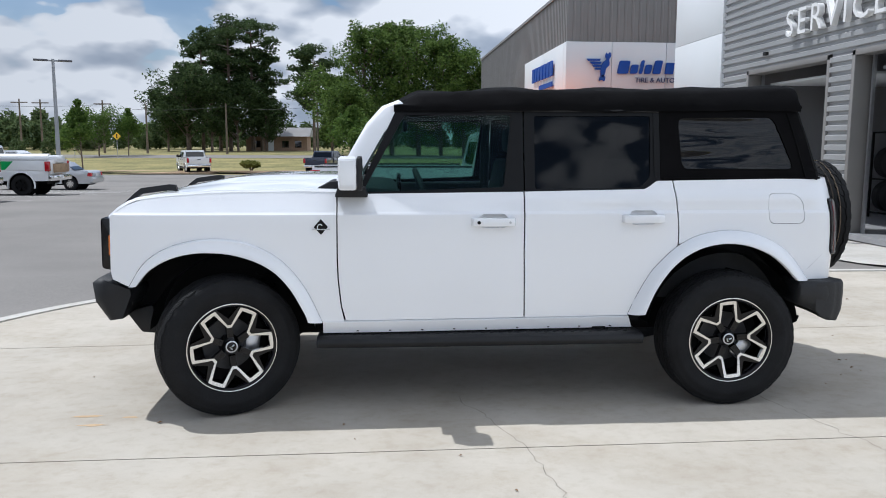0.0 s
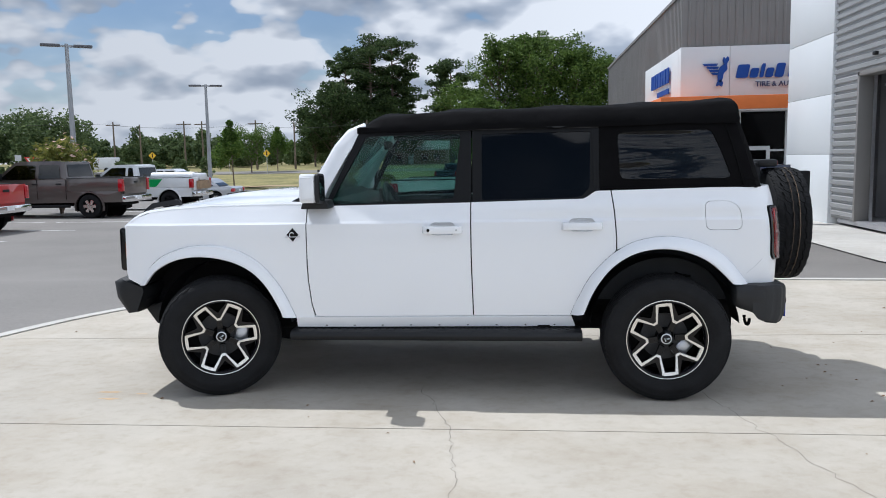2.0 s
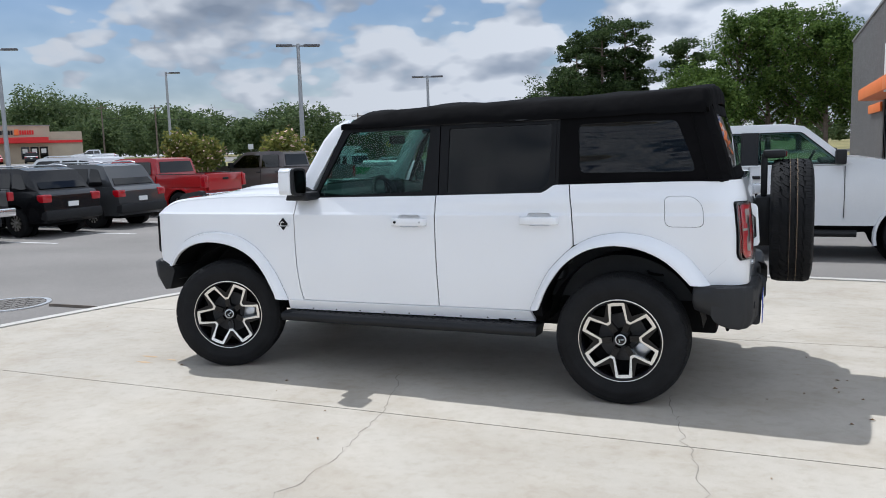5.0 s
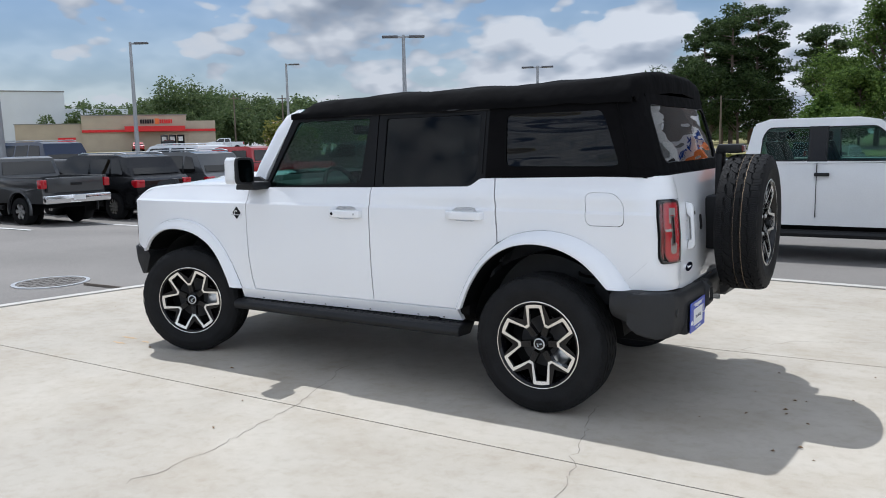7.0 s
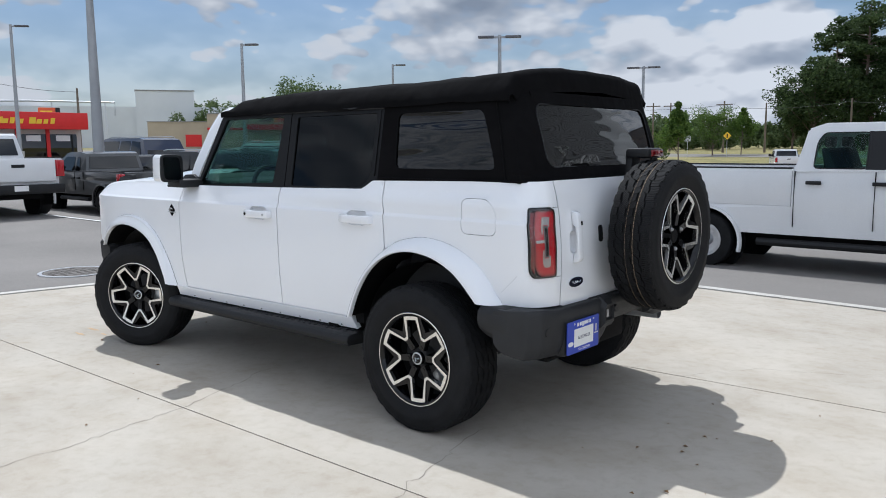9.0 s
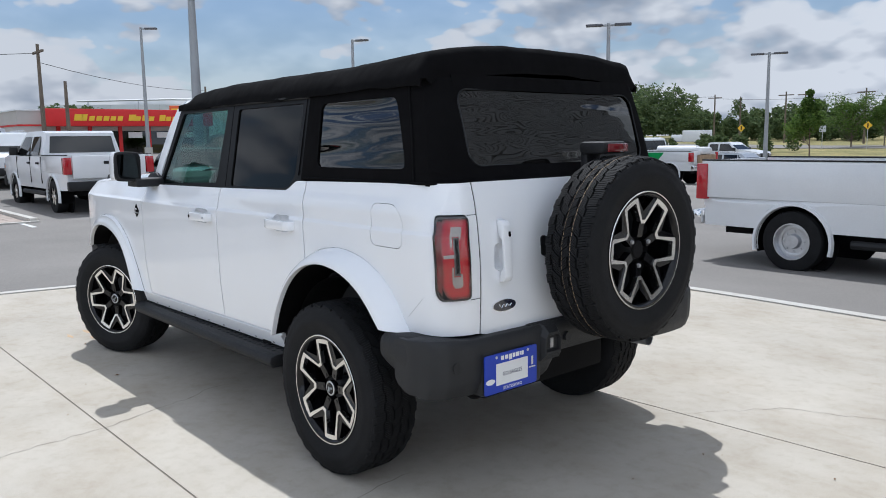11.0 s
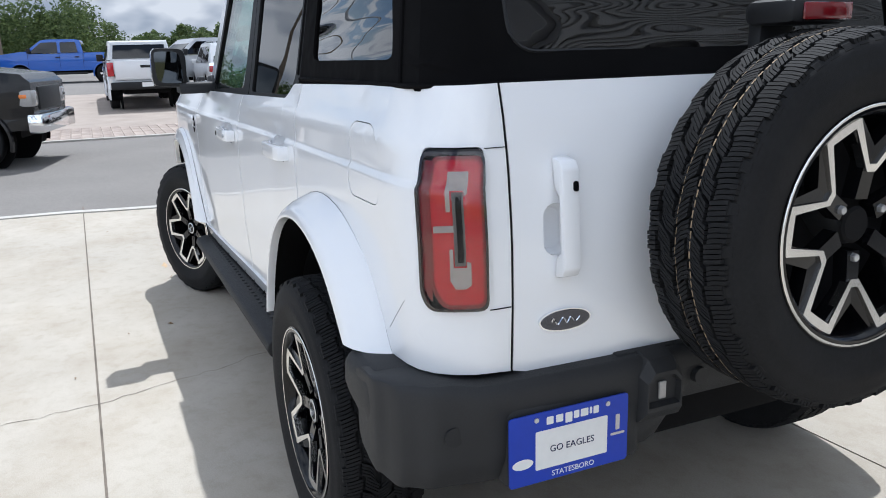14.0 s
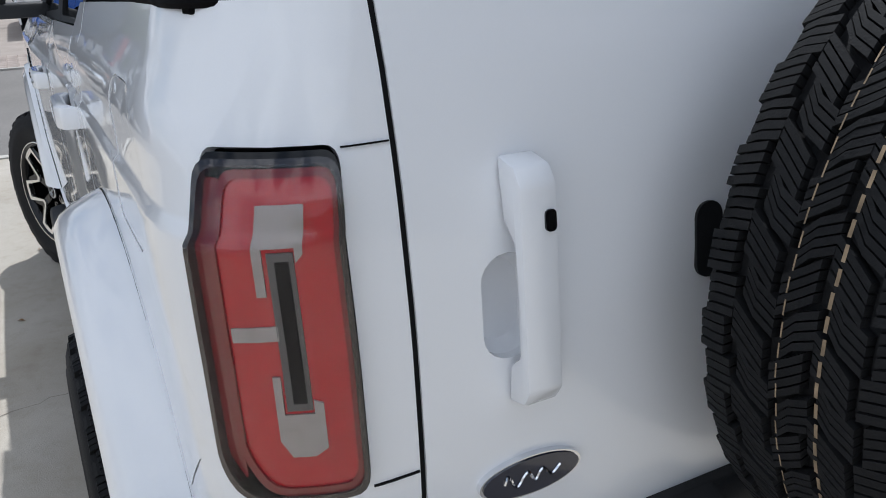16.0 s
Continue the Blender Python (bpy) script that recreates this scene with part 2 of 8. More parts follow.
def glass_mat(name, colour, clear, rough=0.0, wave=0.0, wave_scale=3.0, sheen=0.04, rise=5.0, stretch=(0.28, 0.45, 2.4)):
    """Thin glazing: a mix of see-through and gloss. clear: the share that is let through."""
    m = bpy.data.materials.new(name)
    m.use_nodes = True
    nt = m.node_tree
    nt.nodes.clear()
    out = nt.nodes.new("ShaderNodeOutputMaterial")
    tr = nt.nodes.new("ShaderNodeBsdfTransparent")
    tr.inputs[0].default_value = (*[c * clear for c in colour], 1)
    gl = nt.nodes.new("ShaderNodeBsdfGlossy")
    gl.inputs["Roughness"].default_value = rough
    gl.inputs["Color"].default_value = (1, 1, 1, 1)
    fr = nt.nodes.new("ShaderNodeLayerWeight")
    fr.inputs["Blend"].default_value = 0.5
    p5 = nt.nodes.new("ShaderNodeMath")
    p5.operation, p5.inputs[1].default_value = "POWER", rise
    nt.links.new(fr.outputs["Facing"], p5.inputs[0])
    sc = nt.nodes.new("ShaderNodeMath")
    sc.operation, sc.inputs[1].default_value, sc.inputs[2].default_value = "MULTIPLY_ADD", 0.90, sheen
    nt.links.new(p5.outputs[0], sc.inputs[0])
    mx = nt.nodes.new("ShaderNodeMixShader")
    nt.links.new(sc.outputs[0], mx.inputs[0])
    nt.links.new(tr.outputs[0], mx.inputs[1])
    nt.links.new(gl.outputs[0], mx.inputs[2])
    nt.links.new(mx.outputs[0], out.inputs[0])
    if wave > 0:
        tc = nt.nodes.new("ShaderNodeTexCoord")
        mp = nt.nodes.new("ShaderNodeMapping")
        mp.inputs["Scale"].default_value = stretch
        n = nt.nodes.new("ShaderNodeTexNoise")
        n.inputs["Scale"].default_value, n.inputs["Detail"].default_value = wave_scale, 1.0
        nt.links.new(tc.outputs["Object"], mp.inputs[0])
        nt.links.new(mp.outputs[0], n.inputs["Vector"])
        bp = nt.nodes.new("ShaderNodeBump")
        bp.inputs["Distance"].default_value = wave
        nt.links.new(n.outputs["Fac"], bp.inputs["Height"])
        for k in (gl, fr):
            nt.links.new(bp.outputs[0], k.inputs["Normal"])
    return m


GLASS = glass_mat("green_tinted_glass", (0.70, 0.87, 0.83), 0.82, sheen=0.014)
LAMP_GLASS = glass_mat("clear_lamp_cover", (1.0, 0.98, 0.97), 0.98, sheen=0.012)
TINT = glass_mat("dark_privacy_glass", (0.55, 0.58, 0.62), 0.18, sheen=0.021)
VINYL = glass_mat("smoked_vinyl_window", (0.6, 0.6, 0.62), 0.22, 0.0, 0.050, 1.7, 0.028, 3.2, (0.6, 0.6, 4.2))
REAR_VINYL = glass_mat("smoked_vinyl_rear_window", (0.6, 0.6, 0.62), 0.22, 0.0, 0.010, 4.0, 0.085)
CAR_GLASS = glass_mat("car_glass", (0.5, 0.55, 0.56), 0.06, sheen=0.055)
RED_LENS = pm("red_lens", (0.40, 0.003, 0.010), 0.12, var=0.04, scale=30, coat=1.0)
RED_DARK = pm("dark_red_lens", (0.16, 0.006, 0.01), 0.15, var=0.04, scale=30, coat=1.0)
LAMP_RIM = pm("smoky_lens_edge", (0.016, 0.012, 0.013), 0.12, var=0.05, scale=40, coat=1.0)
CLEAR_LENS = pm("clear_lens", (0.32, 0.31, 0.30), 0.15, var=0.05, scale=60, coat=1.0)
AMBER = pm("amber_lens", (0.75, 0.20, 0.02), 0.2, var=0.03, coat=1.0)
BLUE = pm("blue_plate_paint", (0.012, 0.045, 0.42), 0.4, var=0.05)
SIGN_BLUE = pm("blue_sign_face", (0.012, 0.07, 0.36), 0.4, var=0.04)
SIGN_WHITE = pm("white_sign_face", (0.80, 0.80, 0.79), 0.45, var=0.03)
ORANGE = pm("orange_fascia", (0.78, 0.20, 0.045), 0.5, var=0.04)
GREY_SIDING = pm("grey_metal_siding", (0.235, 0.225, 0.215), 0.45, 0.1, var=0.06, scale=0.8)
SILVER_SIDING = pm("silver_corrugated_siding", (0.40, 0.40, 0.40), 0.4, 0.35, var=0.06, scale=0.8)
PANEL_WHITE = pm("white_composite_panel", (0.74, 0.76, 0.77), 0.4, var=0.02, scale=0.5)
WALL_GREY = pm("grey_painted_wall", (0.30, 0.30, 0.31), 0.8, var=0.06, scale=1.0)
TAN_WALL = pm("tan_rendered_wall", (0.44, 0.37, 0.28), 0.9, var=0.08, scale=0.4)
BROWN_BRICK = pm("brown_brick", (0.30, 0.20, 0.14), 0.9, var=0.12, scale=1.0)
RED_SIGN = pm("red_fascia", (0.62, 0.02, 0.02), 0.5, var=0.04)
YELLOW_SIGN = pm("yellow_sign_face", (0.80, 0.50, 0.03), 0.5, var=0.03)
CREAM = pm("cream_bollard_sleeve", (0.66, 0.58, 0.42), 0.6, var=0.06)
POLE_GREY = pm("galvanised_pole", (0.34, 0.35, 0.36), 0.5, 0.4, var=0.08, scale=2)
LAMP_GREY = pm("dark_lamp_head", (0.12, 0.12, 0.13), 0.5, 0.2, var=0.05)
WOOD_POLE = pm("weathered_pole_wood", (0.16, 0.13, 0.10), 0.9, var=0.2, scale=2, fine=20)
BARK = pm("bark", (0.15, 0.115, 0.09), 0.95, var=0.3, scale=3, fine=20, bump=0.02, bump_scale=12)
PINE_LEAF = leaf_mat("pine_needles", (0.030, 0.052, 0.022), (0.10, 0.145, 0.055))
OAK_LEAF = leaf_mat("broad_leaves", (0.040, 0.078, 0.020), (0.17, 0.25, 0.06))
YOUNG_LEAF = leaf_mat("young_leaves", (0.05, 0.10, 0.022), (0.15, 0.23, 0.05))
BUSH_LEAF = leaf_mat("shrub_leaves", (0.09, 0.12, 0.03), (0.28, 0.27, 0.07))
# paler than the nearer leaves: distance haze is put into this colour
HAZY_LEAF = leaf_mat("hazy_far_leaves", (0.065, 0.105, 0.045), (0.16, 0.205, 0.085))
BLOSSOM = pm("pale_blossom", (0.65, 0.45, 0.36), 0.8, var=0.1)

# ---- mesh helpers ----
def finish(bm, name, material, angle=35.0, smooth=True):
    me = bpy.data.meshes.new(name)
    if smooth:
        bm.normal_update()
        limit = radians(angle)
        for f in bm.faces:
            f.smooth = True
        for e in bm.edges:
            e.smooth = len(e.link_faces) == 2 and e.calc_face_angle(0) < limit
    bm.to_mesh(me)
    bm.free()
    for mm in (material if isinstance(material, (list, tuple)) else [material]):
        me.materials.append(mm)
    return me


def part(name, bm, material, parent=None, label="", angle=35.0, smooth=True):
    ob = new(name, finish(bm, name, material, angle, smooth))
    if parent is not None:
        ob.parent = parent
    if label:
        tagged(ob, label)
    return ob


def thing(name, at, label, category, group="", rz=0.0, kind=""):
    ob = new(name)
    ob.empty_display_size = 0.1
    ob.matrix_basis = pose(at[0], at[1], at[2], 0, 0, rz)
    return tagged(ob, label, category, group, kind)


def add_box(bm, x0, x1, y0, y1, z0, z1, bevel=0.0, seg=2):
    r = bmesh.ops.create_cube(bm, size=1.0, matrix=Matrix.Translation(((x0 + x1) / 2, (y0 + y1) / 2, (z0 + z1) / 2)) @ Matrix.Diagonal((abs(x1 - x0), abs(y1 - y0), abs(z1 - z0), 1)))
    if bevel > 0:
        edges = {e for v in r["verts"] for e in v.link_edges}
        bmesh.ops.bevel(bm, geom=list(edges), offset=bevel, segments=seg, affect="EDGES", profile=0.5)
    return bm


def box(*a, **k):
    return add_box(bmesh.new(), *a, **k)


def add_cyl(bm, a, b, r0, r1=None, seg=16, caps=True):
    """A tapered cylinder from a to b."""
    a, b = Vector(a), Vector(b)
    d = b - a
    m = Matrix.Translation((a + b) / 2) @ d.to_track_quat("Z", "Y").to_matrix().to_4x4()
    return bmesh.ops.create_cone(bm, cap_ends=caps, segments=seg, radius1=r0, radius2=r0 if r1 is None else r1, depth=d.length, matrix=m)["verts"]


def cyl(*a, **k):
    bm = bmesh.new()
    add_cyl(bm, *a, **k)
    return bm


def add_tube(bm, pts, r, seg=10, caps=True):
    """A round tube along a line of points."""
    pts = [Vector(p) for p in pts]
    rings = []
    for i, p in enumerate(pts):
        d = (pts[min(i + 1, len(pts) - 1)] - pts[max(i - 1, 0)]).normalized()
        side = d.cross(Vector((0, 0, 1)) if abs(d.z) < 0.9 else Vector((1, 0, 0))).normalized()
        up = side.cross(d)
        rr = r[i] if isinstance(r, (list, tuple)) else r
        rings.append([bm.verts.new(p + (side * math.cos(a) + up * math.sin(a)) * rr) for a in (2 * math.pi * k / seg for k in range(seg))])
    for u, v in zip(rings, rings[1:]):
        for k in range(seg):
            bm.faces.new((u[k], u[(k + 1) % seg], v[(k + 1) % seg], v[k]))
    if caps:
        bm.faces.new(rings[0])
        bm.faces.new(rings[-1][::-1])
    return bm


def tube(*a, **k):
    return add_tube(bmesh.new(), *a, **k)


def add_prism(bm, outline, y0, y1, plane="xz"):
    """A closed outline in one plane, drawn out along the third axis."""
    def at(p, d):
        return {"xz": (p[0], d, p[1]), "xy": (p[0], p[1], d), "yz": (d, p[0], p[1])}[plane]
    a = [bm.verts.new(at(p, y0)) for p in outline]
    b = [bm.verts.new(at(p, y1)) for p in outline]
    n = len(outline)
    f = [bm.faces.new(a), bm.faces.new(b[::-1])]
    for i in range(n):
        f.append(bm.faces.new((a[i], b[i], b[(i + 1) % n], a[(i + 1) % n])))
    bmesh.ops.recalc_face_normals(bm, faces=f)
    return a + b


def prism(outline, y0, y1, plane="xz", bevel=0.0, seg=2):
    bm = bmesh.new()
    add_prism(bm, outline, y0, y1, plane)
    if bevel > 0:
        bmesh.ops.bevel(bm, geom=bm.edges[:], offset=bevel, segments=seg, affect="EDGES", profile=0.5)
    return bm


def spin(profile, axis="y", seg=48, closed=False):
    """A ring turned from (radius, along) pairs about an axis."""
    bm = bmesh.new()
    rings = []
    for k in range(seg):
        a = 2 * math.pi * k / seg
        c, s = math.cos(a), math.sin(a)
        rings.append([bm.verts.new({"y": (r * c, d, r * s), "x": (d, r * c, r * s), "z": (r * c, r * s, d)}[axis]) for r, d in profile])
    n = len(profile)
    for k in range(seg):
        u, v = rings[k], rings[(k + 1) % seg]
        for i in range(n if closed else n - 1):
            bm.faces.new((u[i], u[(i + 1) % n], v[(i + 1) % n], v[i]))
    bmesh.ops.remove_doubles(bm, verts=bm.verts[:], dist=1e-5)
    bmesh.ops.recalc_face_normals(bm, faces=bm.faces[:])
    return bm


def curve_through(pts, n=6):
    """A smooth line (Catmull-Rom) through control points."""
    pts = [Vector(p) for p in pts]
    ext = [2 * pts[0] - pts[1]] + pts + [2 * pts[-1] - pts[-2]]
    out = []
    for i in range(1, len(ext) - 2):
        p0, p1, p2, p3 = ext[i - 1:i + 3]
        for k in range(n):
            t = k / n
            out.append(0.5 * ((2 * p1) + (p2 - p0) * t + (2 * p0 - 5 * p1 + 4 * p2 - p3) * t * t + (3 * p1 - p0 - 3 * p2 + p3) * t ** 3))
    out.append(pts[-1])
    return out


def smooth_step(a, b, v):
    t = min(1.0, max(0.0, (v - a) / (b - a)))
    return t * t * (3 - 2 * t)


def lerp_table(table, v):
    if v <= table[0][0]:
        return table[0][1]
    for (a, p), (b, q) in zip(table, table[1:]):
        if v <= b:
            return p + (q - p) * (v - a) / (b - a)
    return table[-1][1]


def rounded(x0, x1, z0, z1, r, n=5):
    """A rounded rectangle outline."""
    out = []
    for cx, cz, a0 in ((x1 - r, z1 - r, 0), (x0 + r, z1 - r, 90), (x0 + r, z0 + r, 180), (x1 - r, z0 + r, 270)):
        for k in range(n + 1):
            a = radians(a0 + 90 * k / n)
            out.append((cx + r * math.cos(a), cz + r * math.sin(a)))
    return out


def soften(outline, r, n=4):
    """Round the corners of an outline."""
    out = []
    m = len(outline)
    for i in range(m):
        p, a, b = Vector(outline[i]), Vector(outline[i - 1]), Vector(outline[(i + 1) % m])
        ra = min(r, (a - p).length * 0.45)
        rb = min(r, (b - p).length * 0.45)
        q0, q1 = p + (a - p).normalized() * ra, p + (b - p).normalized() * rb
        for k in range(n + 1):
            t = k / n
            out.append(tuple(q0 * (1 - t) ** 2 + p * 2 * t * (1 - t) + q1 * t * t))
    return out


def text_bm(words, size, depth, spacing=1.0):
    """Lettering as a mesh in the xy plane, centred."""
    cu = bpy.data.curves.new("lettering", "FONT")
    cu.body, cu.size, cu.extrude, cu.align_x, cu.align_y = words, size, depth, "CENTER", "CENTER"
    cu.resolution_u, cu.space_character = 3, spacing
    ob = bpy.data.objects.new("lettering", cu)
    me = bpy.data.meshes.new_from_object(ob)
    bm = bmesh.new()
    bm.from_mesh(me)
    bpy.data.objects.remove(ob)
    bpy.data.meshes.remove(me)
    bpy.data.curves.remove(cu)
    return bm


def panel(outline, mapper, out, thick=0.012, holes=(), step=0.07, turn_in=0.0):
    """A sheet with thickness: an outline with holes, cut into a grid and laid on a curved surface. out: a direction that points outwards."""
    bm = bmesh.new()
    edges = []
    for loop in (outline, *holes):
        vs = [bm.verts.new((p[0], 0, p[1])) for p in loop]
        edges += [bm.edges.new((vs[i], vs[(i + 1) % len(vs)])) for i in range(len(vs))]
    bmesh.ops.triangle_fill(bm, use_beauty=True, edges=edges, normal=(0, -1, 0))
    us, zs = [p[0] for p in outline], [p[1] for p in outline]
    for lo, hi, no in ((min(us), max(us), (1, 0, 0)), (min(zs), max(zs), (0, 0, 1))):
        n = int((hi - lo) / step)
        for k in range(1, n + 1):
            c = lo + (hi - lo) * k / (n + 1)
            bmesh.ops.bisect_plane(bm, geom=bm.verts[:] + bm.edges[:] + bm.faces[:], plane_co=(c * no[0], 0, c * no[2]), plane_no=no, dist=1e-5)
    for c in (1.152, 1.159, 1.169, 1.176, 1.24, 1.30):
        if min(zs) + 0.004 < c < max(zs) - 0.004:
            bmesh.ops.bisect_plane(bm, geom=bm.verts[:] + bm.edges[:] + bm.faces[:], plane_co=(0, 0, c), plane_no=(0, 0, 1), dist=1e-5)
    for v in bm.verts:
        v.co = mapper(v.co.x, v.co.z)
    bmesh.ops.recalc_face_normals(bm, faces=bm.faces[:])
    total = Vector()
    for f in bm.faces:
        total += f.normal * f.calc_area()
    if total.dot(Vector(out)) < 0:
        bmesh.ops.reverse_faces(bm, faces=bm.faces[:])
    bm.normal_update()
    faces = bm.faces[:]
    inner = {v: bm.verts.new(v.co - v.normal * thick) for v in bm.verts[:]}
    rim = [e for e in bm.edges if len(e.link_faces) == 1]
    for f in faces:
        bm.faces.new([inner[v] for v in reversed(f.verts)])
    for e in rim:
        a, b = e.verts
        f = e.link_faces[0]
        loop = [l for l in f.loops if l.edge == e][0]
        a, b = loop.vert, loop.link_loop_next.vert
        bm.faces.new((b, a, inner[a], inner[b]))
    return bm


# ---- the ground ----
FALL_Y = [(4.3, 0.0), (5.2, -0.10), (7.5, -0.22), (13, -0.27), (20, -0.30), (26, -0.40), (36, -0.78), (65, -0.92), (100, 0.05), (150, 0.40), (300, 0.6), (1500, 1.0)]
RISE_X = [(-160, 1.7), (-70, 1.2), (-32, 0.5), (-20, 0.10), (-15, 0.0), (20, 0.0)]


def ground_z(x, y):
    gx = lerp_table(RISE_X, x) * (1 - smooth_step(15, 45, y) * (1 - smooth_step(-45, -85, x) if x < -45 else 1))
    gy = lerp_table(FALL_Y, y) * (1 - 0.75 * smooth_step(-40, -90, x) if x < -40 else 1)
    return gx + gy


def sheet(name, xs, ys, material, lift=0.0, keep=None, label="", category="ground", kind="structure"):
    bm = bmesh.new()
    g = [[bm.verts.new((x, y, ground_z(x, y) + lift)) for x in xs] for y in ys]
    for j in range(len(ys) - 1):
        for i in range(len(xs) - 1):
            if keep is None or keep((xs[i] + xs[i + 1]) / 2, (ys[j] + ys[j + 1]) / 2):
                bm.faces.new((g[j][i], g[j][i + 1], g[j + 1][i + 1], g[j + 1][i]))
    bmesh.ops.delete(bm, geom=[v for v in bm.verts if not v.link_faces], context="VERTS")
    return tagged(part(name, bm, material, angle=80), label, category, kind=kind)


def steps(*stops):
    """Grid lines: (from, step) pairs up to a last value."""
    out = []
    for (a, s), (b, _) in zip(stops, stops[1:]):
        k = a
        while k < b - 1e-6:
            out.append(k)
            k += s
    out.append(stops[-1][0])
    return out


GX = steps((-1500, 200), (-300, 40), (-100, 10), (-40, 4), (-20, 2), (20, 20), (100, 100), (300, 300), (1500, 1))
GY = steps((-1500, 300), (-300, 60), (-60, 10), (-10, 2), (4, 0.5), (14, 2), (70, 5), (150, 25), (300, 200), (1500, 1))
sheet("ground", GX, GY, GRASS, -0.06, label="dry green roadside grass field reaching the horizon")


def in_lot(x, y):
    return -40 < x < 60 and -60 < y < 60 or -75 < x < -40 and -60 < y < 34


LX = steps((-75, 5), (-40, 4), (-20, 2), (20, 8), (60, 1))
LY = steps((-60, 10), (-10, 2), (4, 0.5), (14, 2), (34, 2), (60, 1))
sheet("road", LX, LY, ASPHALT, -0.035, in_lot, "pale worn asphalt of the car park", "road")
sheet("far_road", steps((-400, 40), (-100, 20), (60, 60), (300, 1)), [93, 102], ASPHALT, -0.02, None, "pale asphalt highway beyond the grass field", "road")
sheet("side_road", steps((-100, 6), (-70, 1)), steps((30, 6), (93, 1)), ASPHALT, -0.02, None, "pale asphalt side road along the shops", "road")

# dry soil strip at the edge of the field
bm = bmesh.new()
rnd = random.Random(5)
for k in range(60):
    cx, cy, r = rnd.uniform(-38, 20), 63.5 + rnd.gauss(0, 1.6), rnd.uniform(0.7, 2.6)
    ring = [bm.verts.new((cx + 1.8 * r * math.cos(a) * rnd.uniform(0.7, 1.2), cy + 0.6 * r * math.sin(a) * rnd.uniform(0.7, 1.2), ground_z(cx, cy) + 0.02 + 0.003 * k)) for a in (2 * math.pi * i / 9 for i in range(9))]
    bm.faces.new(ring)
tagged(part("bare_soil", bm, DIRT, smooth=False), "bare reddish soil patches at the edge of the grass", "soil", kind="stuff")

# the concrete pad, cut into slabs by its joints
PAD_EDGE = [(14, 3.9), (6, 3.95), (4, 4.02), (1.8, 4.15), (-0.2, 4.18), (-1.8, 3.72), (-3.1, 2.85), (-3.9, 1.75), (-4.4, 0.2), (-4.7, -1.2), (-4.85, -2.6), (-4.95, -9)]
edge_line = [tuple(p) for p in curve_through(PAD_EDGE, 6)]
JOINTS = [(-9.0, 0.0), (-3.9, 0.0), (-1.468, 0.008), (0.915, 0.042), (4.6, 0.0)]
pad = thing("pavement", (0, 0, 0), "pale broom-finished concrete pad with joints and hairline cracks", "pavement", kind="structure")
for lo, hi in zip(JOINTS, JOINTS[1:]):
    bm = bmesh.new()
    f = bm.faces.new([bm.verts.new((x, y, 0.0)) for x, y in edge_line + [(14, -9)]])
    bmesh.ops.triangulate(bm, faces=[f])
    gap = 0.0048
    bmesh.ops.bisect_plane(bm, geom=bm.verts[:] + bm.edges[:] + bm.faces[:], plane_co=(0, lo[0] + gap, 0), plane_no=(lo[1], -1, 0), clear_outer=True)
    bmesh.ops.bisect_plane(bm, geom=bm.verts[:] + bm.edges[:] + bm.faces[:], plane_co=(0, hi[0] - gap, 0), plane_no=(-hi[1], 1, 0), clear_outer=True)
    bmesh.ops.recalc_face_normals(bm, faces=bm.faces[:])
    if bm.faces[0].normal.z < 0:
        bmesh.ops.reverse_faces(bm, faces=bm.faces[:])
    r = bmesh.ops.extrude_face_region(bm, geom=bm.faces[:])
    for v in r["geom"]:
        if isinstance(v, bmesh.types.BMVert):
            v.co.z -= 0.15
    bmesh.ops.recalc_face_normals(bm, faces=bm.faces[:])
    part("slab", bm, CONCRETE, pad, smooth=False)
SEAL = pm("joint_filler", (0.165, 0.140, 0.115), 0.9, var=0.3, scale=6, fine=60)
for y, lean in JOINTS[1:-1]:
    part("joint_seal", prism([(-5.2, y - 5.2 * lean - 0.009), (14, y + 14 * lean - 0.009), (14, y + 14 * lean + 0.009), (-5.2, y - 5.2 * lean + 0.009)], -0.05, -0.004, "xy"), SEAL, pad)
bm = bmesh.new()
for i, (x, y) in enumerate(edge_line):
    d = (Vector(edge_line[min(i + 1, len(edge_line) - 1)]) - Vector(edge_line[max(i - 1, 0)])).normalized()
    n = Vector((-d.y, d.x)) * -1
    a, b = Vector((x, y)) + n * 0.01, Vector((x, y)) + n * 0.16
    q = [bm.verts.new((*a, -0.1)), bm.verts.new((*a, 0.012)), bm.verts.new((*b, 0.006)), bm.verts.new((*b, -0.1))]
    if i:
        for k in range(3):
            bm.faces.new((last[k], last[k + 1], q[k + 1], q[k]))
    last = q
bmesh.ops.recalc_face_normals(bm, faces=bm.faces[:])
part("edge_strip", bm, KERB, pad, "pale raised edge strip", smooth=False)


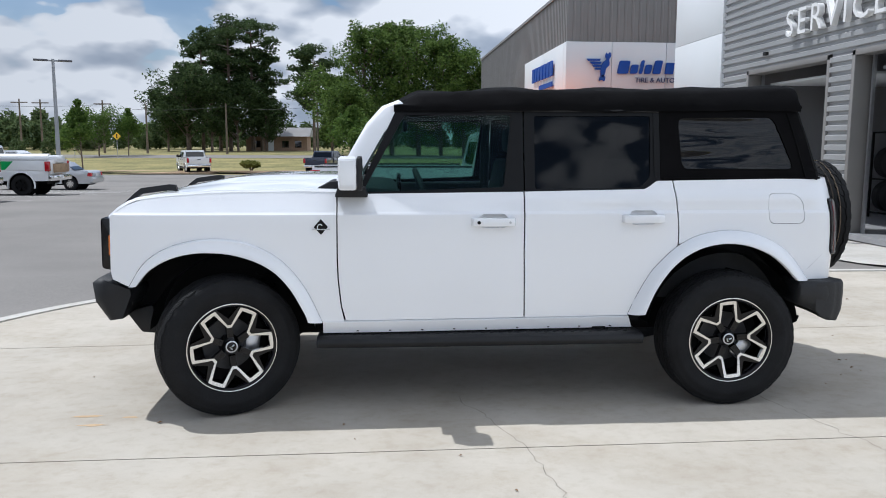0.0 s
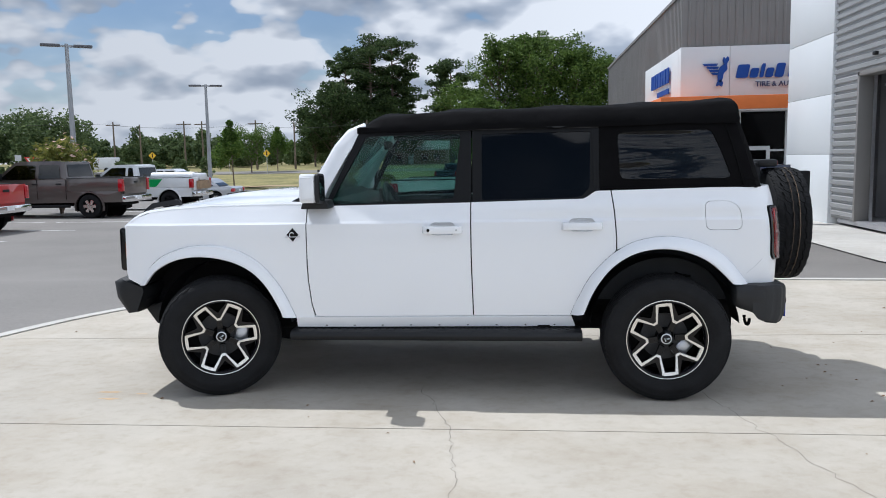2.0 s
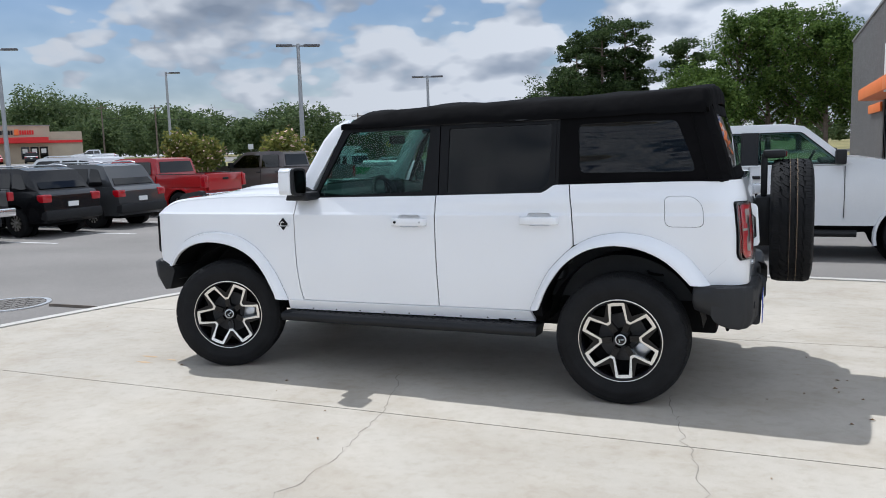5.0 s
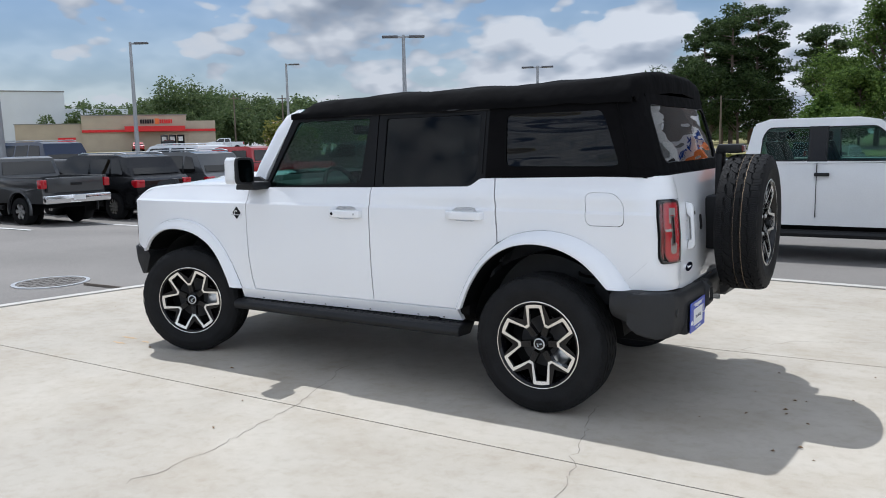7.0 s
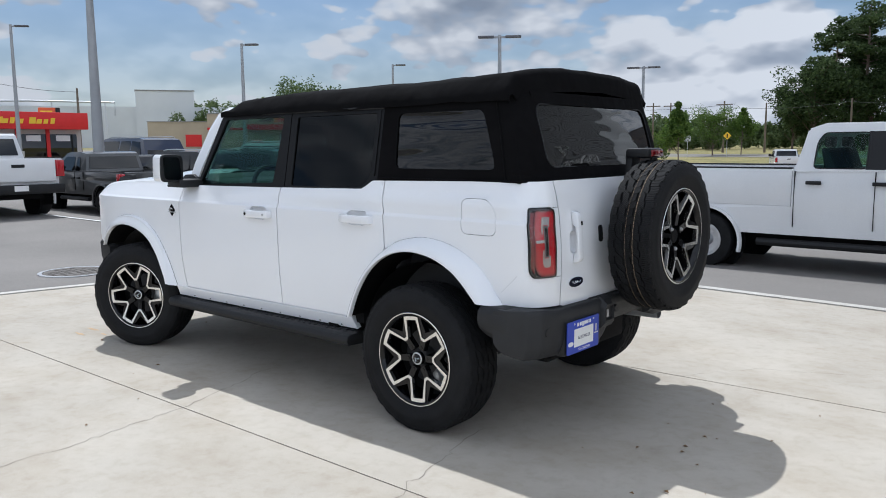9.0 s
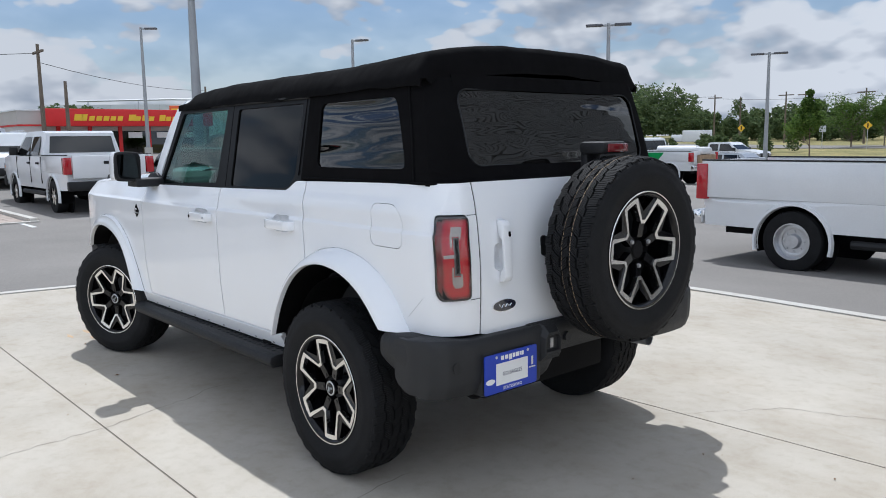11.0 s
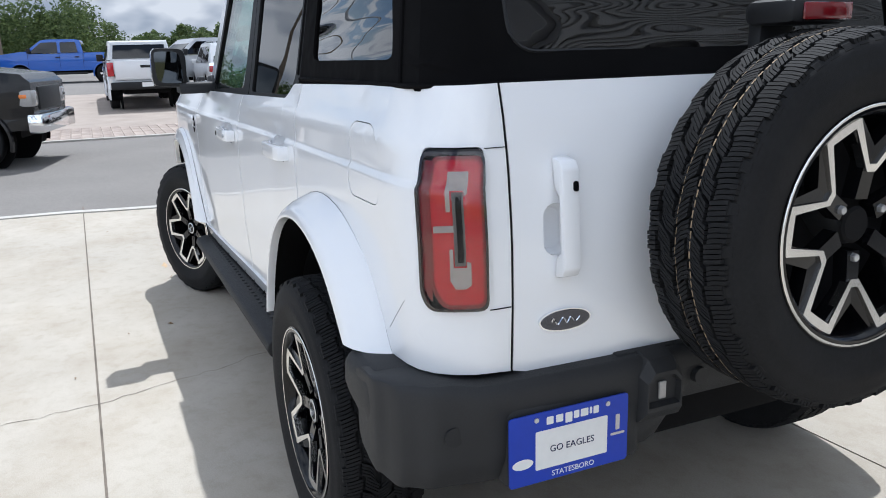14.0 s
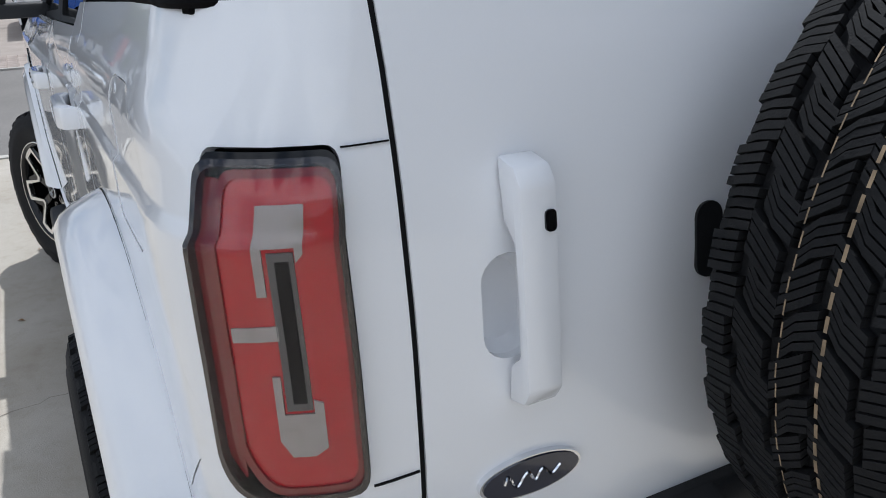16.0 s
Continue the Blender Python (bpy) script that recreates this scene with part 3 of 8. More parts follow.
def crack(points, width, seed):
    """A hairline crack: a thin jagged recess line."""
    r = random.Random(seed)
    line = [Vector((*p, 0)) for p in points]
    fine = []
    for a, b in zip(line, line[1:]):
        n = max(2, int((b - a).length / 0.05))
        for k in range(n):
            fine.append(a.lerp(b, k / n) + Vector((r.gauss(0, 0.012), r.gauss(0, 0.012), 0)))
    fine.append(line[-1])
    bm_ = bmesh.new()
    prev = None
    for i, p in enumerate(fine):
        d = (fine[min(i + 1, len(fine) - 1)] - fine[max(i - 1, 0)]).normalized()
        w = width * r.uniform(0.4, 1.2) * (0.3 if i in (0, len(fine) - 1) else 1)
        s = Vector((-d.y, d.x, 0)) * w / 2
        q = (bm_.verts.new(p + s + Vector((0, 0, 0.0015))), bm_.verts.new(p - s + Vector((0, 0, 0.0015))))
        if prev:
            bm_.faces.new((prev[0], prev[1], q[1], q[0]))
        prev = q
    return bm_


CRACK = pm("crack_shadow", (0.20, 0.18, 0.155), 0.95, var=0.2, scale=10)
STAIN = pm("rust_stain", (0.50, 0.36, 0.22), 0.9, var=0.15, scale=8)
for pts, w, s in (([(-0.145, -0.63), (-0.10, -0.776), (-0.01, -0.95), (0.024, -1.176), (0.13, -1.42), (0.16, -1.75), (0.24, -2.25), (0.20, -2.7)], 0.004, 1), ([(1.72, -0.6), (1.95, -1.48), (2.05, -1.9), (2.25, -2.6)], 0.0045, 2),
                  ([(2.1, 0.93), (2.5, 1.5), (3.4, 1.9)], 0.003, 4)):
    part("crack", crack(pts, w, s), CRACK, pad, smooth=False)


def spot(cx, cy, rx, ry, seed):
    r = random.Random(seed)
    b = bmesh.new()
    b.faces.new([b.verts.new((cx + rx * math.cos(a) * r.uniform(0.6, 1.15), cy + ry * math.sin(a) * r.uniform(0.6, 1.15), 0.0012)) for a in (2 * math.pi * k / 16 for k in range(16))])
    return b


for cx, cy, rx, ry, s in ((-2.30, -0.83, 0.10, 0.022, 1), (-2.22, -0.98, 0.08, 0.02, 2), (-2.05, -0.86, 0.05, 0.015, 3)):
    part("stain", spot(cx, cy, rx, ry, s), STAIN, pad, "faint rust stain", smooth=False)
# dead leaves and small bits on the pad
bm = bmesh.new()
rnd = random.Random(12)
for k in range(46):
    x, y = rnd.uniform(-4, 5), rnd.uniform(-3.2, 3.6)
    if k < 12:
        x, y = rnd.uniform(2.4, 3.3), rnd.uniform(-0.9, 0.9)
    s = rnd.uniform(0.006, 0.018)
    a = rnd.uniform(0, 6.3)
    v = [bm.verts.new((x + s * u * math.cos(a) - s * w_ * 0.5 * math.sin(a), y + s * u * math.sin(a) + s * w_ * 0.5 * math.cos(a), 0.003 + h * s)) for u, w_, h in ((-1, 0, 0), (0, -1, 0.5), (1, 0, 0.2), (0, 1, 0.6))]
    bm.faces.new(v)
tagged(part("leaf_litter", bm, pm("dead_leaf", (0.20, 0.12, 0.06), 0.9, var=0.3), smooth=False), "scattered dry leaf scraps on the concrete", "litter", kind="stuff")

# manhole cover, parking lines, pavers, island
mh = thing("manhole_cover", (-5.75, 0.62, ground_z(-5.7, 0.6) - 0.035), "grey cast iron manhole cover set in asphalt", "manhole cover")
part("rim", spin([(0.44, 0.0), (0.44, 0.012), (0.39, 0.012), (0.39, 0.0)], "z", 40), STEEL, mh)
bm = spin([(0.38, 0.0), (0.38, 0.010), (0.0, 0.010)], "z", 40)
for i in range(-3, 4):
    for j in range(-3, 4):
        if i * i + j * j < 11:
            add_box(bm, i * 0.1 - 0.03, i * 0.1 + 0.03, j * 0.1 - 0.03, j * 0.1 + 0.03, 0.009, 0.015)
part("lid", bm, pm("cast_iron", (0.13, 0.12, 0.11), 0.7, 0.4, var=0.2, scale=9), mh)
for k, y in enumerate((1.2, 4.2, 6.9, 9.2, 12.3, 15.4, 18.5, 22.0, 24.8, 28.0, 31.0, 34.0)):
    bm = bmesh.new()
    n = 6
    row = [[bm.verts.new((-12.2 - 5.4 * i / n, y + d, ground_z(-12.2 - 5.4 * i / n, y) - 0.028)) for d in (-0.05, 0.05)] for i in range(n + 1)]
    for a, b in zip(row, row[1:]):
        bm.faces.new((a[0], a[1], b[1], b[0]))
    tagged(part("parking_line", bm, PAINT_LINE, smooth=False), "worn white parking bay line on asphalt", "road marking", "parking bay lines", "structure")

# block paving beyond the lane: rows of pavers proud of a sand bed
PX0, PX1, PY0, PY1 = -24.0, -13.4, -7.0, 1.4
paving = sheet("paving_bed", steps((-28.0, 2), (PX1, 1)), steps((PY0 - 10, 2), (PY1, 1)), pm("paver_field", (0.34, 0.29, 0.25), 0.9, var=0.12, scale=1.5, fine=30), -0.030, None, "tan block paving of a parking bay", "paving")
bm = box(-0.095, 0.095, -0.095, 0.095, -0.03, 0.012, bevel=0.008, seg=1)
paver_me = finish(bm, "paver", PAVER)
rnd = random.Random(8)
k = 0
x = PX1 - 0.1
while x > PX1 - 3.2:
    y = -3.0
    while y < PY1 - 0.1:
        if k < 298:
            o = new("paver", paver_me)
            o.parent = paving
            o.location = (x, y, ground_z(x, y) - 0.026 + rnd.uniform(0, 0.003))
            k += 1
        y += 0.2
    x -= 0.2
bm = bmesh.new()
add_box(bm, PX1, PX1 + 0.15, -17, PY1 + 0.15, -0.15, ground_z(PX1, 0) + 0.0)
add_box(bm, -28, PX1, PY1, PY1 + 0.15, -0.15, ground_z(-20, PY1) * 0.5 + 0.0)
tagged(part("kerb", bm, KERB), "pale flush concrete edging round the block paving", "kerb", kind="structure")

# ---- vehicles parked around ----
def arch_outline(x0, x1, zb, zt, wheels, r):
    """The side of a lower body: a bottom edge with round wheel openings, left open above."""
    pts = [(x0, zb)]
    for wx in sorted(wheels):
        a0 = math.asin(min(1, max(-1, (zb - 0.39) / r)))
        for k in range(13):
            a = math.pi - a0 + (2 * a0 - math.pi) * k / 12
            pts.append((wx + r * math.cos(a), 0.39 + r * math.sin(a)))
    pts.append((x1, zb))
    return pts


def body_shell(outline, half, slope, z_mid, bevel=0.03):
    """A solid body from its side outline, with sides that bow and lean in above z_mid."""
    bm = bmesh.new()
    add_prism(bm, outline, -half, half)
    bmesh.ops.triangulate(bm, faces=[f for f in bm.faces if len(f.verts) > 4])
    zs = sorted({round(p[1], 3) for p in outline})
    for k in range(1, 6):
        z = zs[0] + (zs[-1] - zs[0]) * k / 6
        bmesh.ops.bisect_plane(bm, geom=bm.verts[:] + bm.edges[:] + bm.faces[:], plane_co=(0, 0, z), plane_no=(0, 0, 1))
    x_lo, x_hi = min(p[0] for p in outline), max(p[0] for p in outline)
    for v in bm.verts:
        s = 1.0
        if v.co.z > z_mid:
            s -= slope * (v.co.z - z_mid)
        else:
            s -= 0.05 * (z_mid - v.co.z)
        end = min(v.co.x - x_lo, x_hi - v.co.x)
        s -= 0.07 * (1 - smooth_step(0, 0.35, end))
        v.co.y *= s
    return bm


def side_pane(pts, half, slope, z_mid, side, proud=0.006):
    """A pane that lies on the leaning side of a cab."""
    bm = bmesh.new()
    vs = []
    for x, z in soften(pts, 0.05, 3):
        y = half * (1 - slope * max(0, z - z_mid))
        vs.append((x, y, z))
    a = [bm.verts.new((x, side * (y + proud), z)) for x, y, z in vs]
    b = [bm.verts.new((x, side * (y - 0.01), z)) for x, y, z in vs]
    n = len(vs)
    bm.faces.new(a)
    bm.faces.new(b[::-1])
    for i in range(n):
        bm.faces.new((a[i], b[i], b[(i + 1) % n], a[(i + 1) % n]))
    bmesh.ops.recalc_face_normals(bm, faces=bm.faces[:])
    return bm


def cross_pane(x0, z0, x1, z1, half0, half1, proud=0.008):
    """A windscreen or rear window between two heights."""
    bm = bmesh.new()
    d = Vector((z1 - z0, 0, -(x1 - x0))).normalized() * proud
    q = [(x0, -half0, z0), (x0, half0, z0), (x1, half1, z1), (x1, -half1, z1)]
    out = []
    for sgn in (1, -1):
        out.append([bm.verts.new(Vector(p) + d * sgn) for p in q])
    a, b = out
    bm.faces.new(a)
    bm.faces.new(b[::-1])
    for i in range(4):
        bm.faces.new((a[i], b[i], b[(i + 1) % 4], a[(i + 1) % 4]))
    bmesh.ops.recalc_face_normals(bm, faces=bm.faces[:])
    return bm


def simple_wheel(root, x, y, r, side, rim_mat, width=0.25, spokes=8, name="wheel"):
    """A wheel: tyre with rounded shoulders, rim dish, spokes and hub."""
    w = new(name)
    w.parent = root
    w.matrix_basis = pose(x, y, r)
    h = width / 2
    o = side
    rr = r * 0.60
    part("tyre", spin([(rr, -h * 0.9 * o), (r * 0.86, -h * o), (r * 0.96, -h * 0.9 * o), (r, -h * 0.65 * o), (r, h * 0.65 * o), (r * 0.96, h * 0.9 * o), (r * 0.86, h * o), (rr, h * 0.9 * o)], "y", 36, True), RUBBER, w)
    bm = spin([(rr, h * 0.95 * o), (rr * 0.94, h * 0.95 * o), (rr * 0.90, h * 0.3 * o), (rr * 0.05, h * 0.25 * o)], "y", 36)
    part("rim", bm, rim_mat if spokes == 0 else DARK, w)
    if spokes:
        bm = bmesh.new()
        for k in range(spokes):
            a = 2 * math.pi * k / spokes
            m = Matrix.Rotation(a, 4, "Y")
            wd = rr * 1.55 / spokes
            vs = add_prism(bm, [(rr * 0.15, -wd * 0.7), (rr * 0.96, -wd * 0.9), (rr * 0.96, wd * 0.9), (rr * 0.15, wd * 0.7)], h * 0.55 * o, h * 0.85 * o)
            bmesh.ops.transform(bm, matrix=m, verts=vs)
        add_cyl(bm, (0, h * 0.5 * o, 0), (0, h * 0.92 * o, 0), rr * 0.28, rr * 0.2, 16)
        part("spokes", bm, rim_mat, w)
    else:
        bm = cyl((0, h * 0.25 * o, 0), (0, h * 0.75 * o, 0), rr * 0.42, rr * 0.34, 20)
        for k in range(8):
            a = 2 * math.pi * k / 8
            add_cyl(bm, (rr * 0.55 * math.cos(a), h * 0.25 * o, rr * 0.55 * math.sin(a)), (rr * 0.55 * math.cos(a), h * 0.45 * o, rr * 0.55 * math.sin(a)), rr * 0.06, None, 6)
        part("hub", bm, rim_mat, w)
        bm = spin([(rr * 0.93, h * 0.36 * o), (rr * 0.80, h * 0.44 * o), (rr * 0.66, h * 0.36 * o)], "y", 36)
        part("rim_ring", bm, rim_mat, w)
    return w


def arch_lining(root, wx, wz, r, side, half):
    """The dark inside of a wheel opening."""
    bm_ = bmesh.new()
    rows_ = [[bm_.verts.new((wx + r * math.cos(a), side * y, wz + r * math.sin(a))) for y in (half - 0.32, half - 0.012)] for a in (math.pi * (-0.10 + 1.20 * k / 20) for k in range(21))]
    for u, v in zip(rows_, rows_[1:]):
        bm_.faces.new((u[0], u[1], v[1], v[0]))
    bmesh.ops.solidify(bm_, geom=bm_.faces[:], thickness=0.006)
    part("arch_lining", bm_, DARK, root)


def mirror_pair(root, x, z, half, mat, size=(0.10, 0.20, 0.22)):
    for s in (-1, 1):
        m = part("door_mirror", box(x - size[0], x + size[0] * 0.5, s * half, s * (half + size[1]), z, z + size[2], bevel=0.03), mat, root)


def open_cab(root, paint, c0, c1, belt, top, half, slope, mid, wz0, wz1, lean):
    """A crew cab with see-through windows, seats and a dashboard."""
    def lay(side, proud=0.0):
        return lambda x, z: Vector((x, side * (half * (1 - slope * max(0.0, z - belt)) + proud), z))

    front = soften([(mid + 0.11, wz0), (c1 - 0.02, wz0), (c1 - 0.02 + lean * (wz1 - wz0) * 0.9, wz1), (mid + 0.11, wz1)], 0.05, 3)
    rear = soften([(c0 + 0.26, wz0), (mid - 0.11, wz0), (mid - 0.11, wz1), (c0 + 0.36, wz1), (c0 + 0.28, wz1 - 0.12)], 0.06, 3)
    side_line = soften([(c0 + 0.01, belt - 0.02), (c1 + 0.15, belt + 0.02), (c1 - 0.53, top - 0.05), (c1 - 0.8, top - 0.01), (c0 + 0.38, top - 0.01), (c0 + 0.16, top - 0.07)], 0.06, 3)
    for s in (-1, 1):
        out = (0, s, 0)
        part("cab_side", panel(side_line, lay(s), out, 0.05, (front, rear), step=0.2), paint, root, angle=40)
        for loop in (front, rear):
            part("side_window", panel(loop, lay(s, -0.012), out, 0.005, step=0.3), GLASS, root, "clear side window")
        part("centre_pillar", panel([(mid - 0.13, wz0 - 0.01), (mid + 0.13, wz0 - 0.01), (mid + 0.13, wz1 + 0.01), (mid - 0.13, wz1 + 0.01)], lay(s, 0.004), out, 0.006, step=0.2), GLOSS, root, "gloss black centre pillar")
        for loop in (front, rear):
            part("window_seal", tube([lay(s, 0.001)(x, z) for x, z in loop + loop[:1]], 0.008, 6), PLASTIC, root)
    roof_line = [(c0 + 0.14, top - 0.07), (c0 + 0.36, top), (c1 - 0.8, top), (c1 - 0.53, top - 0.045), (c1 - 0.58, top - 0.08), (c1 - 0.82, top - 0.04), (c0 + 0.38, top - 0.04), (c0 + 0.18, top - 0.10)]
    part("cab_roof", body_shell(roof_line, half - 0.01, slope, belt, 0.02), paint, root, angle=30)
    inner = half * 0.80
    back = [(-half + 0.05, 0.0), (half - 0.05, 0.0), (half * 0.86 - 0.02, 1.0), (-half * 0.86 + 0.02, 1.0)]
    pane = rounded(-inner * 0.9, inner * 0.9, 0.14, 0.82, 0.06)

    def lay_back(y, t):
        return Vector((c0 + 0.015 + 0.12 * t, y, belt - 0.02 + (top - 0.08 - belt) * t))

    part("cab_back", panel(back, lay_back, (-1, 0, 0), 0.04, (pane,), step=0.3), paint, root, angle=40)
    part("rear_window", panel(pane, lambda y, t: lay_back(y, t) + Vector((0.01, 0, 0)), (-1, 0, 0), 0.005, step=0.4), GLASS, root, "clear rear window")
    part("windscreen", panel([(-half + 0.06, 0.0), (half - 0.06, 0.0), (half * 0.84, 1.0), (-half * 0.84, 1.0)], lambda y, t: Vector((c1 + 0.13 - 0.67 * t, y, belt + 0.03 + (top - 0.09 - belt) * t)), (1, 0, 0.5), 0.006, step=0.4), GLASS, root, "clear windscreen")
    part("cabin_floor", box(c0 + 0.06, c1 + 0.10, -half + 0.07, half - 0.07, belt - 0.03, belt + 0.012), INTERIOR, root)
    part("dashboard", box(c1 - 0.28, c1 + 0.05, -half + 0.10, half - 0.10, belt, belt + 0.09, bevel=0.03), INTERIOR, root)
    wheel_ = part("steering_wheel", spin([(0.19 + 0.016 * math.cos(a), 0.016 * math.sin(a)) for a in (2 * math.pi * k / 8 for k in range(8))], "x", 24, True), INTERIOR, root)
    wheel_.matrix_basis = Matrix.Translation((c1 - 0.42, 0.42, belt + 0.05)) @ Matrix.Rotation(radians(25), 4, "Y")
    for x, wide in ((mid + 0.06, 0.27), (c0 + 0.40, 0.30)):
        for y in (-0.45, 0.45):
            st = part("seat", prism(soften([(x - 0.06, belt - 0.02), (x + 0.10, belt - 0.02), (x - 0.02, belt + 0.30), (x - 0.12, belt + 0.30)], 0.03), y - wide, y + wide, bevel=0.02), SEAT_MAT, root, "grey seat back")
            part("headrest", box(x - 0.13, x - 0.02, y - 0.13, y + 0.13, belt + 0.31, belt + 0.46, bevel=0.03), SEAT_MAT, st)


def truck(name, at, rz, paint, label, length=5.9, cab=(1.95, 4.25), bed_end=None, wheels=(1.1, 4.65), height=1.95, half=1.0,
          rim=ALLOY, spokes=6, bumper=CHROME, belt=1.32, handle_mat=PLASTIC, wheel_r=0.39, group="parked vehicles", extended=False, flare=None, lamp=RED_LENS, hollow=False):
    """A pickup. x runs from the rear bumper (0) to the nose (length); the cab stands between cab[0] and cab[1] behind the bonnet."""
    root = thing(name, at, label, "pickup truck", group, rz)
    zb, bedtop = 0.55, belt + 0.02
    c0, c1 = cab
    nose = length
    low = arch_outline(0.12, nose - 0.05, zb, belt, wheels, wheel_r + 0.09)
    low = low + [(nose, 0.75), (nose, belt - 0.18), (nose - 0.12, belt - 0.06), (c1 + 0.35, belt + 0.10), (c1, belt + 0.12), (c1, belt), (c0, belt), (c0, 0.95), (0.14, 0.95)]
    part("body", body_shell(low, half, 0.10, 1.1), paint, root, angle=40)
    # bed sides and tailgate
    for s in (-1, 1):
        prof = [(0.10, 0.95), (c0 - 0.01, 0.95), (c0 - 0.01, bedtop), (0.10, bedtop)]
        part("bed_side", prism(prof, s * (half - 0.09), s * (half * 0.985), bevel=0.012), paint, root)
        part("bed_rail", box(0.10, c0 - 0.01, s * (half - 0.10), s * (half * 0.99), bedtop, bedtop + 0.02, bevel=0.006), PLASTIC, root)
    gate = part("tailgate", box(0.05, 0.12, -half * 0.82, half * 0.82, 0.82, bedtop, bevel=0.015), paint, root)
    part("handle", box(0.035, 0.06, -0.14, 0.14, bedtop - 0.2, bedtop - 0.13, bevel=0.01), handle_mat, gate)
    part("bed_floor", box(0.12, c0 - 0.02, -half + 0.1, half - 0.1, 0.92, 0.97), DARK, root)
    # cab
    top = height
    cabo = [(c0, belt - 0.02), (c1 + 0.15, belt + 0.06), (c1 - 0.55, top - 0.04), (c1 - 0.8, top), (c0 + 0.35, top), (c0 + 0.12, top - 0.05)]
    slope = 0.26
    if not hollow:
        part("cab", body_shell(cabo, half * 0.985, slope, belt, 0.02), paint, root, angle=30)
    wz0, wz1 = belt + 0.03, top - 0.13
    lean = (c1 - 0.55 - (c1 + 0.15)) / (top - 0.1 - belt)
    mid = c0 + (c1 - c0) * (0.44 if not extended else 0.30)
    for s in (-1, 1):
        for pts in ([(mid + 0.06, wz0), (c1 - 0.02, wz0), (c1 - 0.02 + lean * (wz1 - wz0) * 0.9, wz1), (mid + 0.06, wz1)], [(c0 + 0.22, wz0), (mid - 0.06, wz0), (mid - 0.06, wz1), (c0 + 0.30, wz1)]):
            if not hollow:
                part("side_window", side_pane(pts, half * 0.985, slope, belt, s), CAR_GLASS, root)
        for hx in (mid - 0.05, c0 + 0.16):
            part("door_handle", box(hx + 0.02, hx + 0.22, s * (half - 0.005), s * (half + 0.035), belt - 0.19, belt - 0.14, bevel=0.012), handle_mat, root)
        for gx in (mid, c1 + 0.02, c0 + 0.03):
            part("door_gap", box(gx - 0.004, gx + 0.004, s * (half * 0.97), s * (half + 0.002), zb + 0.12, belt - 0.01), DARK, root)
        part("step_bar", tube([(wheels[0] + 0.75, s * (half - 0.06), 0.43), (wheels[1] - 0.75, s * (half - 0.06), 0.43)], 0.055, 10), PLASTIC, root)
        part("tail_lamp", box(0.03, 0.20, s * half * 0.84, s * (half + 0.012), 0.92, bedtop - 0.04, bevel=0.02), lamp, root)
        part("head_lamp", box(nose - 0.20, nose + 0.012, s * half * 0.62, s * half * 0.955, 0.88, 1.12, bevel=0.03), CLEAR_LENS, root)
        part("indicator", box(nose - 0.17, nose - 0.06, s * half * 0.90, s * half * 0.962, 1.00, 1.06, bevel=0.015), AMBER, root)
        for wx in wheels:
            n = 20
            r0 = wheel_r + 0.09
            bmf = bmesh.new()
            ring = []
            for k in range(n + 1):
                a = math.pi * (-0.08 + 1.16 * k / n)
                ring.append([bmf.verts.new((wx + rr_ * math.cos(a), s * yy, 0.39 + rr_ * math.sin(a))) for rr_, yy in ((r0 + 0.05, half * 0.97), (r0 + 0.035, half + 0.018), (r0, half + 0.022), (r0 - 0.015, half - 0.05))])
            for u, v in zip(ring, ring[1:]):
                for q in range(3):
                    bmf.faces.new((u[q], u[q + 1], v[q + 1], v[q]))
            bmesh.ops.recalc_face_normals(bmf, faces=bmf.faces[:])
            part("wheel_arch", bmf, flare or paint, root)
            part("wheel_well", cyl((wx, s * (half - 0.34), 0.39), (wx, s * (half - 0.30), 0.39), r0 - 0.005, None, 24), DARK, root)
            arch_lining(root, wx, 0.39, r0 - 0.010, s, half)
            simple_wheel(root, wx, s * (half - 0.13), wheel_r, s, rim, 0.26, spokes)
    if hollow:
        open_cab(root, paint, c0, c1, belt, top, half * 0.985, slope, mid, wz0, wz1, lean)
    else:
        part("windscreen", cross_pane(c1 + 0.135, belt + 0.10, c1 - 0.50, top - 0.10, half * 0.86, half * 0.74), CAR_GLASS, root)
        part("rear_window", cross_pane(c0 + 0.015, belt + 0.08, c0 + 0.095, top - 0.13, half * 0.78, half * 0.72), CAR_GLASS, root)
    part("rear_bumper", box(-0.06, 0.10, -half * 0.96, half * 0.96, 0.55, 0.76, bevel=0.03), bumper, root)
    part("front_bumper", box(nose - 0.10, nose + 0.12, -half * 0.96, half * 0.96, 0.50, 0.78, bevel=0.04), bumper, root)
    part("grille", box(nose - 0.05, nose + 0.02, -half * 0.6, half * 0.6, 0.82, 1.16, bevel=0.02), PLASTIC, root)
    part("number_plate", box(-0.068, -0.058, -0.15, 0.15, 0.62, 0.74), SIGN_WHITE, root)
    part("underbody", box(0.3, nose - 0.3, -half * 0.62, half * 0.62, 0.42, 0.62), DARK, root)
    mirror_pair(root, c1 - 0.02, belt + 0.02, half * 0.97, PLASTIC if handle_mat is PLASTIC else paint)
    return root


